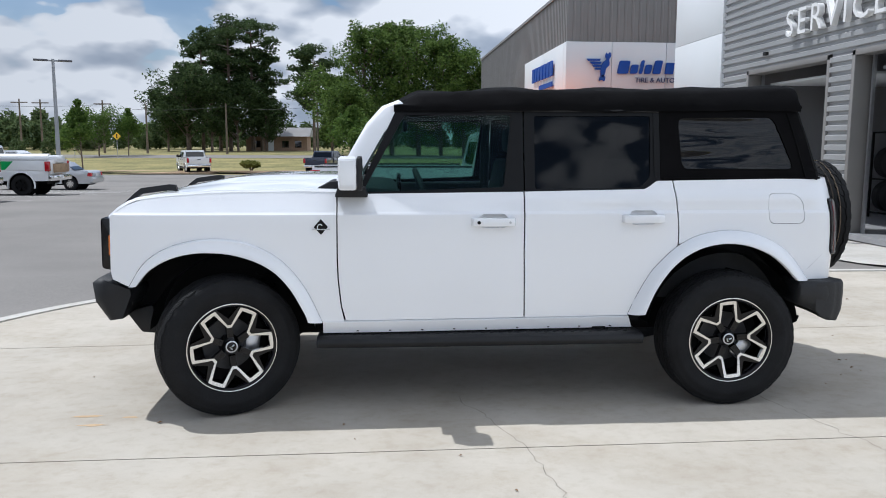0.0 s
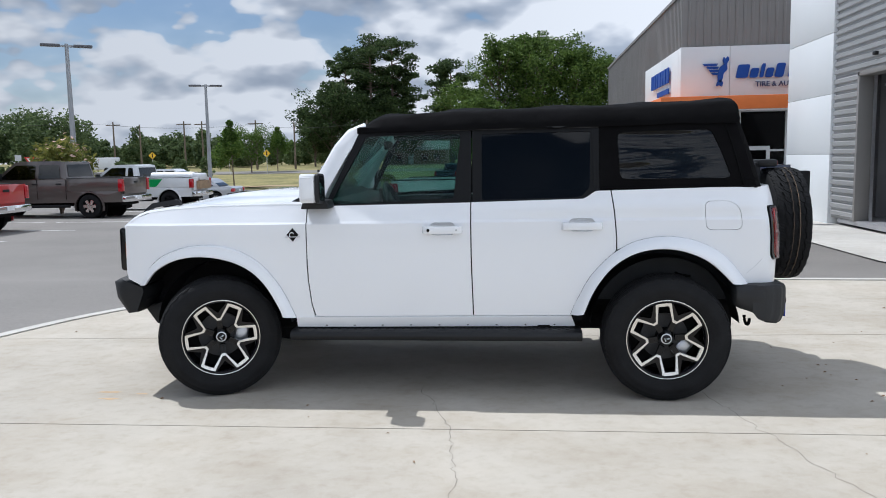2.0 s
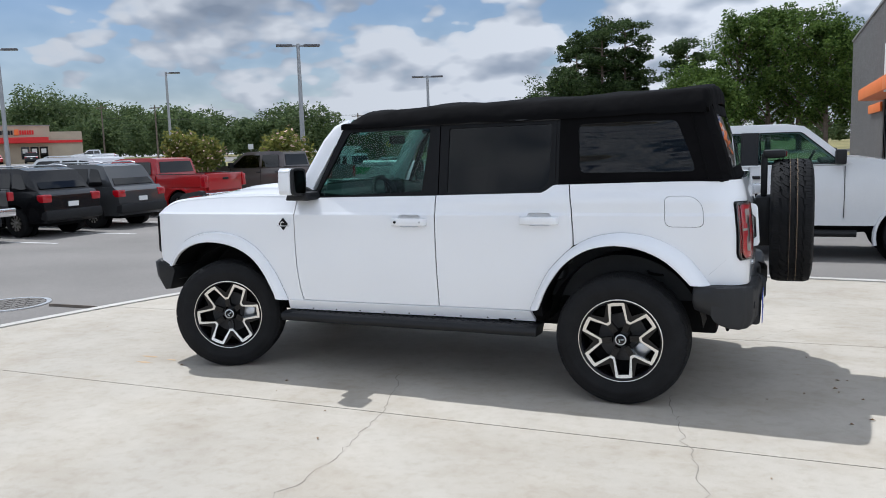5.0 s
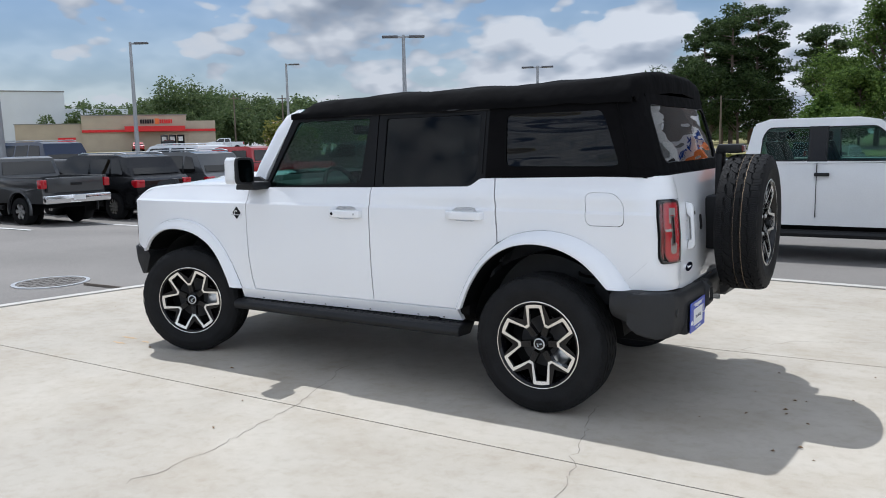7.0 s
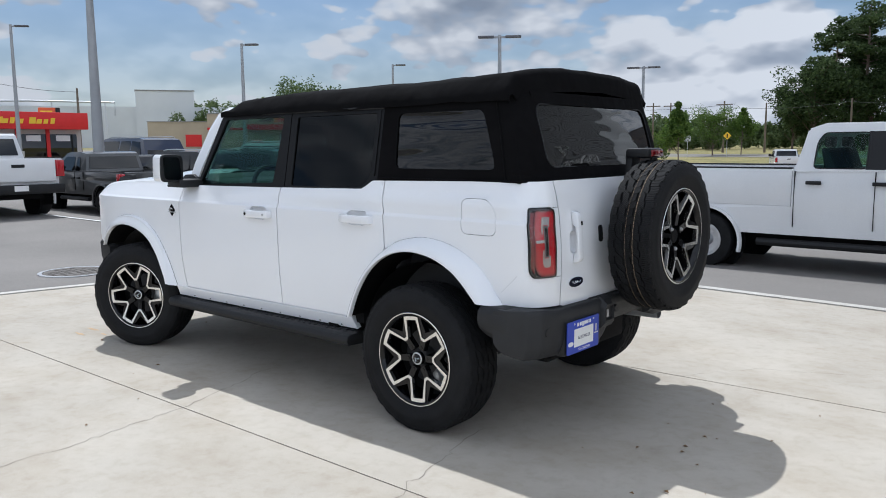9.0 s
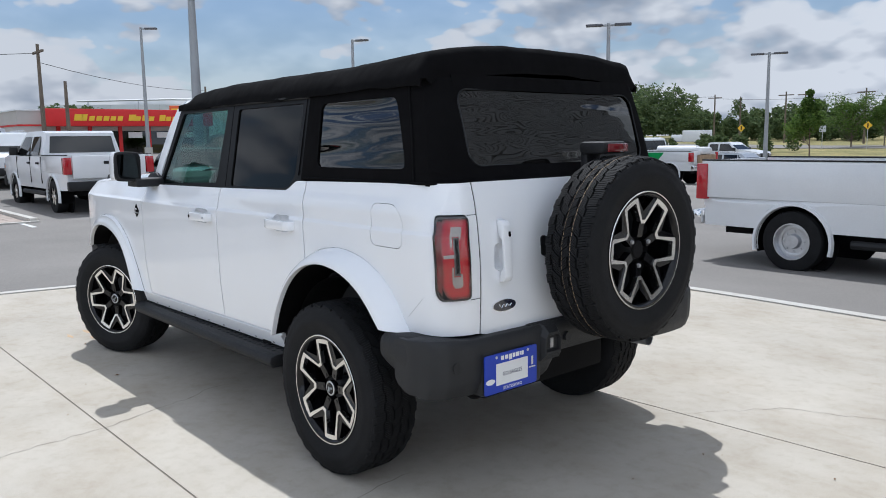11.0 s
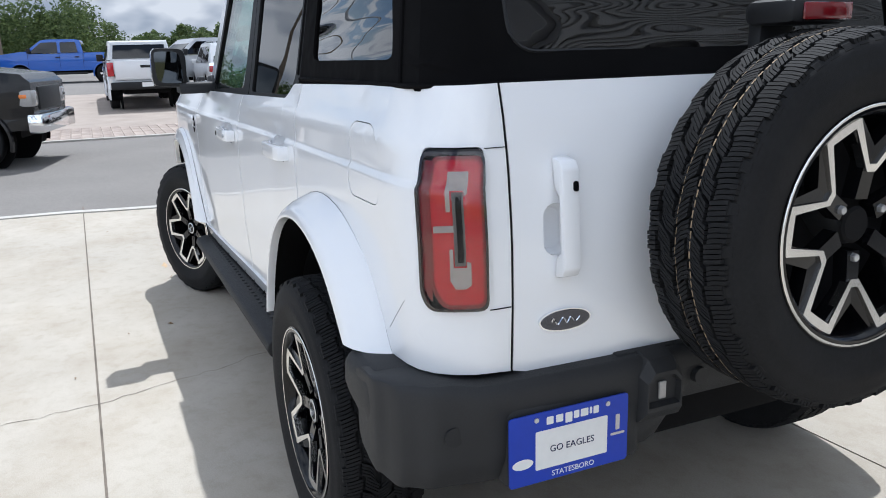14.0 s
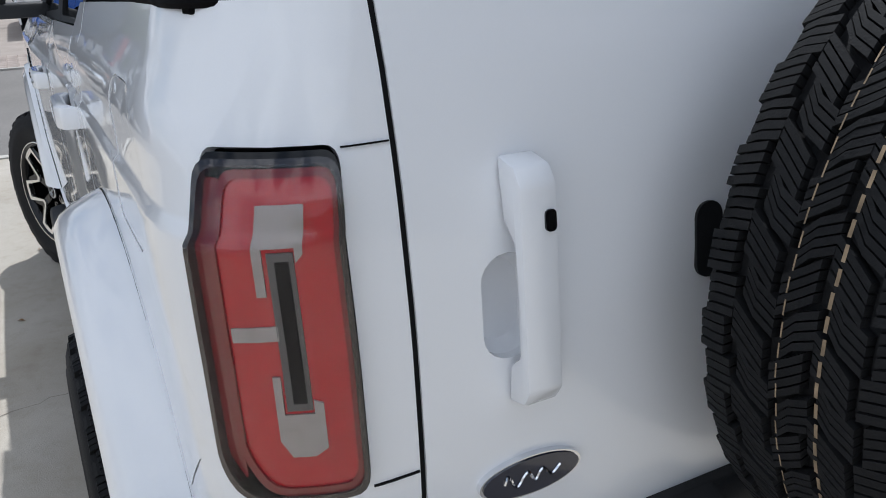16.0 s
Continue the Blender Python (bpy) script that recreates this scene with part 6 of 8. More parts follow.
shrub(-18.6, 19.2, 2.6, 1.25, 3)
shrub(-17.4, 23.2, 2.8, 1.45, 4)
shrub(-12.0, 66.0, 1.0, 0.9, 8, False)

# belts of far woodland
def woodland(name, line, h, depth, count, seed, size=0.3):
    rnd_ = random.Random(seed)
    bm = []
    pts = curve_through([(x, y, 0) for x, y in line], 10)
    for k in range(count):
        p = pts[rnd_.randrange(len(pts) - 1)]
        q = p + Vector((rnd_.gauss(0, depth), rnd_.gauss(0, depth), 0))
        hh = h * (0.55 + 0.45 * noise.noise(Vector((q.x * 0.06, q.y * 0.06, seed)))) * rnd_.uniform(0.75, 1.15) + 0.25 * h
        z0 = ground_z(q.x, q.y)
        w = hh * rnd_.uniform(0.20, 0.30)
        for f, rr in ((0.30, 1.15), (0.58, 1.0), (0.84, 0.62)):
            leaf_cloud(bm, (q.x + rnd_.gauss(0, w * 0.25), q.y + rnd_.gauss(0, w * 0.25), z0 + hh * f), (w * rr * 1.5, w * rr * 1.5, hh * 0.26), 190, size, rnd_)
    tagged(leaf_part(name, bm, HAZY_LEAF), "belt of distant mixed green woodland with haze in its leaf colour", "woodland", kind="stuff")


woodland("woodland", [(-150, 95), (-115, 105), (-88, 116), (-77, 123)], 8.5, 5, 140, 1)
woodland("woodland", [(-70, 128), (-61, 133), (-46, 142)], 4.2, 4, 60, 9)
woodland("woodland", [(-52, 150), (-30, 175), (20, 190), (90, 180)], 6.5, 6, 120, 2, 0.36)
woodland("woodland", [(-215, 130), (-180, 160), (-145, 175)], 15, 8, 85, 3, 0.5)
woodland("woodland", [(-130, 180), (-100, 190), (-70, 195)], 7.0, 7, 60, 10, 0.45)
woodland("woodland", [(-120, -45), (-108, -28), (-100, -10), (-98, 1)], 6.2, 3.5, 110, 4, 0.2)
woodland("woodland", [(-112, 6), (-114, 22), (-118, 46)], 4.2, 4, 70, 14, 0.2)
woodland("woodland", [(-150, 10), (-150, 40), (-160, 60)], 6.5, 6, 60, 5, 0.4)
woodland("woodland", [(-148, 106), (-142, 112), (-138, 121), (-129, 131), (-122, 138)], 13.5, 3.5, 75, 8, 0.34)
woodland("scrub", [(-62, 70), (-50, 76), (-40, 84)], 2.6, 2.5, 40, 6, 0.15)

# ---- the white off-roader on the pad ----
SIDE = [(0.44, 0.805), (0.53, 0.832), (0.75, 0.846), (1.08, 0.849), (1.158, 0.848), (1.170, 0.8375), (1.24, 0.812), (1.30, 0.785), (1.365, 0.765)]
REAR = [(0.70, 2.188), (0.90, 2.197), (1.05, 2.195), (1.20, 2.180), (1.30, 2.160), (1.37, 2.140)]
GLAZE = [(1.27, 0.772), (1.36, 0.754), (1.73, 0.690), (1.80, 0.672)]
TOPX = [(1.35, 2.085), (1.60, 2.018), (1.74, 1.972), (1.80, 1.955), (1.90, 1.945)]
CORNER = 0.22
U_ARC = 1.974
U_FLAT = U_ARC + CORNER * math.pi / 2
U_END = 2.364
GATE = 0.617


INSET = [(-1.2, -0.014), (-0.6, -0.008), (0.1, 0.013), (0.8, 0.032), (1.98, 0.032)]


def side_w(x, z):
    """Half width of the body side at a place: it draws in towards the rear below the shoulder."""
    return lerp_table(SIDE, z) - lerp_table(INSET, x) * (1 - smooth_step(1.98, 2.2, x)) * (1 - smooth_step(1.15, 1.27, z))


def half_w(x, z):
    return side_w(x, z) - 0.05 * smooth_step(-1.75, -2.25, x) * (1 if x < -1.75 else 0)


def side_map(s, proud=0.0):
    def f(x, z):
        return Vector((x, s * (half_w(x, z) + proud), z))
    return f


def taper_front(x):
    return 0.06 * ((-1.7 - x) / 0.5) ** 2 if x < -1.7 else 0.0


def fender_map(s, proud=0.0):
    def f(x, z):
        return Vector((x, s * (side_w(x, z) - taper_front(x) + proud), z))
    return f


def rear_x(z, y):
    return lerp_table(REAR, z) + 0.018 * (1 - (y / 0.72) ** 2)


def wrap_map(s, proud=0.0):
    """From along the side (u up to U_ARC), round the corner, to the edge of the tailgate (U_END)."""
    def f(u, z):
        w = side_w(u, z)
        xr = rear_x(z, GATE)
        xc = xr - CORNER
        deep = w - GATE - 0.028
        if u <= 1.6:
            return Vector((u, s * (w + proud), z))
        if u <= U_ARC:
            return Vector((1.6 + (u - 1.6) * (xc - 1.6) / (U_ARC - 1.6), s * (w + proud), z))
        if u <= U_FLAT:
            a = (u - U_ARC) / CORNER
            return Vector((xc + (CORNER + proud) * math.sin(a), s * (w - deep + (deep + proud) * math.cos(a)), z))
        v = (u - U_FLAT) / (U_END - U_FLAT)
        return Vector((xr + proud, s * ((w - deep) * (1 - v) + GATE * v), z))
    return f


def lamp_map(s, proud=0.0):
    m = wrap_map(s, proud)
    return lambda u, z: m(2.211 + (u - 2.209) * 0.885, z)


def lamp_shift(m):
    return lambda u, z: m(2.201 + (u - 2.252) * 0.82, z + 0.004)


def gate_map(proud=0.0):
    def f(y, z):
        return Vector((rear_x(z, y) + proud, y, z))
    return f


def glaze_map(s, proud=0.0):
    def f(x, z):
        return Vector((x, s * (lerp_table(GLAZE, z) + proud), z))
    return f


TOP_R = 0.075
GLAZE_FAR = [(1.27, 0.772), (1.36, 0.754), (1.73, 0.732), (1.80, 0.722)]
TOP_ARC = 1.985
TOP_FLAT = TOP_ARC + TOP_R * math.pi / 2
TOP_END = 2.2


def top_map(s, proud=0.0):
    def f(u, z):
        w = lerp_table(GLAZE, z)
        if s > 0:
            w += (lerp_table(GLAZE_FAR, z) - w) * smooth_step(0.9, 1.7, u)
        end_y = 0.56 if s < 0 else 0.64
        xc = lerp_table(TOPX, z) - TOP_R
        if u <= 1.4:
            return Vector((u, s * (w + proud), z))
        if u <= TOP_ARC:
            return Vector((1.4 + (u - 1.4) * (xc - 1.4) / (TOP_ARC - 1.4), s * (w + proud), z))
        if u <= TOP_FLAT:
            a = (u - TOP_ARC) / TOP_R
            return Vector((xc + (TOP_R + proud) * math.sin(a), s * (w - TOP_R + (TOP_R + proud) * math.cos(a)), z))
        v = (u - TOP_FLAT) / (TOP_END - TOP_FLAT)
        y = (w - TOP_R) * (1 - v) + end_y * v
        return Vector((xc + TOP_R + proud + 0.03 * (1 - (y / 0.66) ** 2), s * y, z))
    return f


def top_rear_map(proud=0.0):
    def f(y, z):
        return Vector((lerp_table(TOPX, z) + proud + 0.03 * (1 - (y / 0.66) ** 2), y, z))
    return f


main_car = thing("off_road_car", (0, 0, 0), "white four-door off-road car with a black soft top", "SUV")
LEFT, RIGHT = (0, -1, 0), (0, 1, 0)
FRONT_OUT = curve_through([(-2.041, 0.748), (-1.963, 0.868), (-1.866, 0.946), (-1.74, 0.998), (-1.614, 1.020), (-1.488, 1.020), (-1.362, 0.997), (-1.237, 0.936), (-1.143, 0.858), (-1.049, 0.733), (-0.987, 0.604), (-0.955, 0.528)], 3)
FRONT_IN = curve_through([(-1.993, 0.754), (-1.912, 0.848), (-1.792, 0.914), (-1.667, 0.944), (-1.543, 0.946), (-1.418, 0.927), (-1.30, 0.885), (-1.205, 0.822), (-1.128, 0.732), (-1.071, 0.632), (-1.045, 0.58), (-1.032, 0.54)], 3)
REAR_OUT = curve_through([(0.875, 0.544), (0.917, 0.640), (0.998, 0.790), (1.098, 0.902), (1.185, 0.970), (1.301, 1.026), (1.475, 1.052), (1.652, 1.026), (1.798, 0.958), (1.893, 0.872), (1.988, 0.747)], 3)
REAR_IN = curve_through([(0.953, 0.562), (1.002, 0.682), (1.060, 0.778), (1.125, 0.856), (1.210, 0.920), (1.310, 0.963), (1.440, 0.981), (1.579, 0.963), (1.704, 0.912), (1.795, 0.843), (1.878, 0.756)], 3)

for s, out in ((-1, LEFT), (1, RIGHT)):
    arch_f = [tuple(p) for p in FRONT_OUT][::-1]
    arch_r = [tuple(p) for p in REAR_OUT]
    fender = [(-2.135, 0.79), (-2.145, 0.84), (-2.135, 1.148), (-2.06, 1.208), (-1.95, 1.245), (-1.837, 1.270), (-1.54, 1.296), (-1.07, 1.298), (-0.868, 1.288), (-0.864, 1.20), (-0.866, 0.90), (-0.862, 0.78), (-0.846, 0.62), (-0.826, 0.532), (-0.951, 0.532)] + arch_f[1:]
    part("front_wing", panel(fender, fender_map(s), out), WHITE, main_car, "white front wing")
    handle_hole = rounded(-0.040, 0.130, 1.075, 1.159, 0.035)
    fdoor = [(-0.857, 1.266), (-0.66, 1.274), (0.226, 1.284), (0.226, 0.93), (0.235, 0.538), (-0.816, 0.538), (-0.838, 0.62), (-0.854, 0.78), (-0.858, 0.90)]
    rdoor = [(0.234, 1.285), (0.955, 1.298), (0.985, 1.312), (1.030, 1.343), (1.05, 1.347), (1.130, 1.348), (1.150, 1.20), (1.162, 1.05), (1.163, 0.966)] + [q for q in arch_r[::-1] if 0.56 < q[1] < 1.0 and q[0] < 1.15] + [(0.872, 0.538), (0.243, 0.538), (0.234, 0.93)]
    hole_r = rounded(0.862, 1.032, 1.089, 1.173, 0.035)
    d1 = part("front_door", panel(fdoor, side_map(s), out, holes=(handle_hole,)), WHITE, main_car, "white front door")
    d2 = part("rear_door", panel(rdoor, side_map(s), out, holes=(hole_r,)), WHITE, main_car, "white rear door")
    for door, x0, x1, z0, z1, hx in ((d1, -0.040, 0.130, 1.075, 1.159, (-0.090, 0.178)), (d2, 0.862, 1.032, 1.089, 1.173, (0.814, 1.080))):
        bm = bmesh.new()
        ring = []
        for f, d in ((1.03, 0.0), (0.97, -0.012), (0.80, -0.030), (0.45, -0.040), (0.05, -0.042)):
            cx, cz = (x0 + x1) / 2, (z0 + z1) / 2
            ring.append([bm.verts.new(side_map(s, d - 0.001)(cx + (x - cx) * f, cz + (z - cz) * f)) for x, z in rounded(x0, x1, z0, z1, 0.035)])
        for a, b in zip(ring, ring[1:]):
            for k in range(len(a)):
                bm.faces.new((a[k], a[(k + 1) % len(a)], b[(k + 1) % len(b)], b[k]))
        bm.faces.new(ring[-1])
        bmesh.ops.recalc_face_normals(bm, faces=bm.faces[:])
        bmesh.ops.reverse_faces(bm, faces=bm.faces[:])
        part("handle_cup", bm, WHITE, door)
        yb = half_w((x0 + x1) / 2, 1.11)
        zc = z0 + 0.036
        prof = [(hx[0], yb - 0.004), (hx[0] + 0.012, yb + 0.030), (hx[0] + 0.05, yb + 0.040), (hx[1] - 0.05, yb + 0.040), (hx[1] - 0.012, yb + 0.030), (hx[1], yb - 0.004), (hx[1] - 0.055, yb + 0.012), (hx[0] + 0.055, yb + 0.012)]
        hb = prism([(x, s * y) for x, y in prof], zc - 0.024, zc + 0.024, "xy", bevel=0.006)
        h = part("handle", hb, WHITE, door, "white pull handle")
        if door is d1:
            part("lock", cyl((hx[0] + 0.045, s * (yb + 0.036), zc), (hx[0] + 0.045, s * (yb + 0.042), zc), 0.010, None, 14), GLOSS, h)
            part("sensor", cyl((hx[1] - 0.04, s * (yb + 0.036), zc), (hx[1] - 0.04, s * (yb + 0.0415), zc), 0.007, None, 14), STEEL, h)
    lamp_hole = [(2.211 + (u_ - 2.209) * 0.885, z_) for u_, z_ in soften([(2.119, 0.925), (2.145, 0.893), (2.299, 0.893), (2.299, 1.240), (2.119, 1.240)], 0.02)]
    fuel = [tuple(p) for p in soften([(1.722, 1.090), (1.948, 1.090), (1.948, 1.230), (1.896, 1.275), (1.722, 1.275)], 0.045, 5)]
    quarter = [(1.138, 1.348), (1.40, 1.353), (U_ARC, 1.362), (U_FLAT - 0.1, 1.364), (U_END - 0.004, 1.366), (U_END - 0.004, 1.24), (U_END - 0.004, 0.742), (U_FLAT, 0.745), (U_ARC + 0.06, 0.752), (1.989, 0.750)] + [q for q in arch_r[::-1] if 1.185 < q[0] < 1.975] + [(1.171, 0.970), (1.170, 1.05), (1.158, 1.20)]
    qp = part("quarter_panel", panel(quarter, wrap_map(s), (1, 2 * s, 0), holes=(lamp_hole, fuel), step=0.05), WHITE, main_car, "white rear quarter panel")
    cx, cz = 1.835, 1.182
    part("fuel_door", panel([(cx + (x - cx) * 0.975, cz + (z - cz) * 0.972) for x, z in fuel], wrap_map(s, -0.001), out), WHITE, qp, "white fuel door")
    part("seam", panel([(2.2925, 1.236), (2.358, 1.236), (2.358, 1.2378), (2.2925, 1.2378)], wrap_map(s, 0.0022), (1, 0, 0), 0.003, step=0.012), DARK, qp)
    part("seam", panel([(2.2925, 0.893), (2.358, 0.893), (2.358, 0.8948), (2.2925, 0.8948)], wrap_map(s, 0.0022), (1, 0, 0), 0.003, step=0.012), DARK, qp)
    part("seam", panel([(1.975, 0.812), (2.066, 0.902), (2.0665, 0.9016), (1.9755, 0.8116)], wrap_map(s, 0.0010), (1, s, 0), 0.002, step=0.02), POLE_GREY, qp)
    # tail lamp
    lamp = part("tail_lamp", panel(soften([(2.122, 0.928), (2.147, 0.896), (2.296, 0.896), (2.296, 1.237), (2.122, 1.237)], 0.02), lamp_map(s, 0.004), (1, s, 0), 0.03, step=0.03), GLOSS, main_car, "red tail lamp in a black housing")
    part("lens_cover", panel(soften([(2.130, 0.936), (2.155, 0.902), (2.291, 0.902), (2.291, 1.230), (2.130, 1.230)], 0.025), lamp_map(s, 0.021), (1, s, 0), 0.003, step=0.03), LAMP_GLASS, lamp, "clear outer lens")
    part("cover_edge", panel(soften([(2.126, 0.932), (2.151, 0.899), (2.294, 0.899), (2.294, 1.234), (2.126, 1.234)], 0.022), lamp_map(s, 0.017), (1, s, 0), 0.014, holes=(soften([(2.133, 0.938), (2.158, 0.905), (2.288, 0.905), (2.288, 1.227), (2.133, 1.227)], 0.022),), step=0.03), LAMP_RIM, lamp, "smoky clear lens edge")
    part("side_lens", panel(soften([(2.130, 0.950), (2.157, 0.915), (2.157, 1.216), (2.130, 1.216)], 0.008), lamp_map(s, 0.008), (1, s, 0), 0.006, step=0.03), RED_DARK, lamp, "dark red side lens")
    bm = panel(soften([(2.163, 0.950), (2.189, 0.912), (2.284, 0.912), (2.284, 1.218), (2.163, 1.218)], 0.018), lamp_map(s, 0.011), (1, s, 0), 0.016, step=0.025)
    part("red_lens", bm, RED_LENS, lamp, "glossy red lens")
    part("lens_rim", panel(soften([(2.157, 0.946), (2.185, 0.905), (2.290, 0.905), (2.290, 1.225), (2.157, 1.225)], 0.02), lamp_map(s, 0.014), (1, s, 0), 0.004, holes=(soften([(2.164, 0.952), (2.190, 0.913), (2.283, 0.913), (2.283, 1.217), (2.164, 1.217)], 0.018),), step=0.03), RED_DARK, lamp)
    for pts, mt, nm in (([(2.252, 1.108), (2.264, 1.108), (2.264, 1.152), (2.304, 1.152), (2.304, 1.138), (2.314, 1.146), (2.314, 1.190), (2.252, 1.190)], CLEAR_LENS, "clear_insert"),
                        ([(2.256, 1.030), (2.266, 1.030), (2.266, 0.990), (2.304, 0.990), (2.304, 1.004), (2.316, 1.000), (2.316, 0.952), (2.300, 0.944), (2.270, 0.944), (2.256, 0.962)], CLEAR_LENS, "clear_insert"),
                        ([(2.270, 0.994), (2.302, 0.994), (2.302, 1.148), (2.270, 1.148)], pm("lamp_grey", (0.10, 0.10, 0.10), 0.3, var=0.05) if s == -1 else bpy.data.materials["lamp_grey"], "lamp_bar"),
                        ([(2.279, 1.002), (2.296, 1.002), (2.296, 1.140), (2.279, 1.140)], DARK, "lamp_grille"),
                        ([(2.212, 1.064), (2.272, 1.066), (2.272, 1.080), (2.212, 1.078)], CLEAR_LENS, "clear_insert")):
        part(nm, panel(pts, lamp_shift(lamp_map(s, 0.0135 + (0.001 if nm == "lamp_grille" else 0))), (1, s, 0), 0.003, step=0.04), mt, lamp)
    # wheel arch flares
    for nm, po, pi in (("front_flare", FRONT_OUT, FRONT_IN), ("rear_flare", REAR_OUT, REAR_IN)):
        bm = bmesh.new()
        rings, liner = [], []
        n = min(len(po), len(pi))
        for i in range(n):
            o2, i2 = po[i], pi[i]
            tf = taper_front(o2.x) if nm == "front_flare" else 0
            y_out = side_w(o2.x, o2.y) - tf - 0.004
            row = []
            lip = 0.902 - tf
            for t, y in ((-0.05, y_out), (0.0, y_out + 0.014), (0.08, y_out + 0.026), (0.28, y_out + 0.6 * (lip - y_out)), (0.55, y_out + 0.86 * (lip - y_out)), (0.86, lip), (0.98, lip - 0.001), (1.02, lip - 0.007), (1.02, lip - 0.026)):
                p = o2.lerp(i2, t)
                row.append(bm.verts.new((p.x, s * y, p.y)))
            rings.append(row)
            p = o2.lerp(i2, 1.0)
            liner.append([(p.x, s * (lip - 0.020), p.y + 0.002), (p.x, s * 0.60, p.y + 0.012)])
        for a, b in zip(rings, rings[1:]):
            for k in range(len(a) - 1):
                bm.faces.new((a[k], a[k + 1], b[k + 1], b[k]))
        bm.faces.new(rings[0])
        bm.faces.new(rings[-1][::-1])
        bmesh.ops.recalc_face_normals(bm, faces=bm.faces[:])
        bl_ = bmesh.new()
        lv = [[bl_.verts.new(v) for v in row] for row in liner]
        for a, b in zip(lv, lv[1:]):
            bl_.faces.new((a[0], a[1], b[1], b[0]))
        bmesh.ops.solidify(bl_, geom=bl_.faces[:], thickness=0.006)
        part("arch_lining", bl_, DARK, main_car, "black wheel arch lining")
        fl = part(nm, bm, WHITE, main_car, "white wheel arch flare", angle=50)
        part("seam", tube([(p.x, s * (side_w(p.x, p.y) - (taper_front(p.x) if nm == "front_flare" else 0) + 0.0005), p.y) for p in po[:n]], 0.003, 5), DARK, fl)
    for wx in (-1.4745, 1.4745):
        bm = bmesh.new()
        a = [[bm.verts.new((wx + 0.475 * math.cos(q), s * y, 0.44 + 0.475 * math.sin(q))) for y in (0.55, 0.80)] for q in (math.pi * (0.03 + 0.94 * k / 24) for k in range(25))]
        for u, v in zip(a, a[1:]):
            bm.faces.new((u[0], u[1], v[1], v[0]))
        bmesh.ops.solidify(bm, geom=bm.faces[:], thickness=0.01)
        part("arch_liner", bm, PLASTIC, main_car)
        part("spring", tube([(wx + 0.16 + 0.05 * math.cos(k * 0.8), s * (0.56 + 0.05 * math.sin(k * 0.8)), 0.45 + 0.0065 * k) for k in range(52)], 0.009, 6), DARK, main_car)
        part("control_arm", box(wx - 0.05, wx + 0.05, s * 0.3, s * 0.72, 0.33, 0.40, bevel=0.015), DARK, main_car)
    # sill, running board
    part("sill", panel([(-0.95, 0.462), (0.905, 0.462), (0.88, 0.530), (-0.95, 0.530)], side_map(s, 0.008), out, 0.03), WHITE, main_car, "white sill strip")
    for k in range(9):
        part("sill_clip", box(-0.75 + 0.19 * k - 0.006, -0.75 + 0.19 * k + 0.006, s * (half_w(-0.75 + 0.19 * k, 0.473) + 0.001), s * (half_w(-0.75 + 0.19 * k, 0.473) + 0.010), 0.470, 0.476), DARK, main_car)
    board = part("running_board", prism([(s * 0.70, 0.446), (s * 0.862, 0.452), (s * 0.902, 0.442), (s * 0.912, 0.415), (s * 0.898, 0.385), (s * 0.76, 0.378)], -0.985, 0.945, "yz", bevel=0.008), PLASTIC, main_car, "black ribbed running board")
    for k in range(34):
        for row in range(3):
            x, y = -0.93 + 0.054 * k + 0.027 * (row % 2), 0.765 + 0.037 * row
            part("grip_stud", box(x - 0.011, x + 0.011, s * (y - 0.007), s * (y + 0.007), 0.440, 0.4555, bevel=0.002), PLASTIC, board)
    for x in (-0.7, 0.0, 0.7):
        part("bracket", box(x - 0.04, x + 0.04, s * 0.55, s * 0.80, 0.39, 0.47), DARK, board)
    # wing badge: a dark diamond with a pale swirl
    badge = part("badge", panel([(-0.952, 1.134), (-0.912, 1.089), (-0.952, 1.044), (-0.992, 1.089)], side_map(s, 0.004), out, 0.004), GLOSS, main_car, "dark diamond badge with a pale swirl")
    part("badge_swirl", tube([side_map(s, 0.005)(-0.952 + r * math.cos(a), 1.092 + r * math.sin(a)) for a, r in ((0.25 * k, 0.004 + 0.0012 * k) for k in range(2, 17))], 0.003, 5), SIGN_WHITE, badge)
    part("badge_bar", panel([(-1.002, 1.072), (-0.902, 1.072), (-0.902, 1.078), (-1.002, 1.078)], side_map(s, 0.005), out, 0.003), STEEL, badge)
    # door window frames and glass
    ff = [(-0.775, 1.262), (-0.735, 1.300), (-0.520, 1.752), (-0.47, 1.775), (0.232, 1.782), (0.232, 1.280)]
    fh = soften([(-0.716, 1.281), (-0.468, 1.730), (0.163, 1.735), (0.114, 1.310)], 0.022)
    w1 = part("front_window_frame", panel(ff, glaze_map(s, 0.004), out, 0.02, (fh,)), TRIM, main_car, "black front window frame")
    part("front_window", panel(soften([(-0.728, 1.276), (-0.476, 1.736), (0.170, 1.741), (0.124, 1.302)], 0.02), glaze_map(s, -0.006), out, 0.005, step=0.3), GLASS, w1, "clear green-tinted door glass")
    rf = [(0.240, 1.281), (0.240, 1.782), (1.062, 1.785), (1.062, 1.352), (1.034, 1.347), (0.985, 1.314), (0.957, 1.297)]
    rh = soften([(0.300, 1.298), (0.300, 1.728), (1.008, 1.732), (1.000, 1.372), (0.950, 1.315), (0.90, 1.306)], 0.02)
    w2 = part("rear_window_frame", panel(rf, glaze_map(s, 0.004), out, 0.02, (rh,)), TRIM, main_car, "black rear window frame")
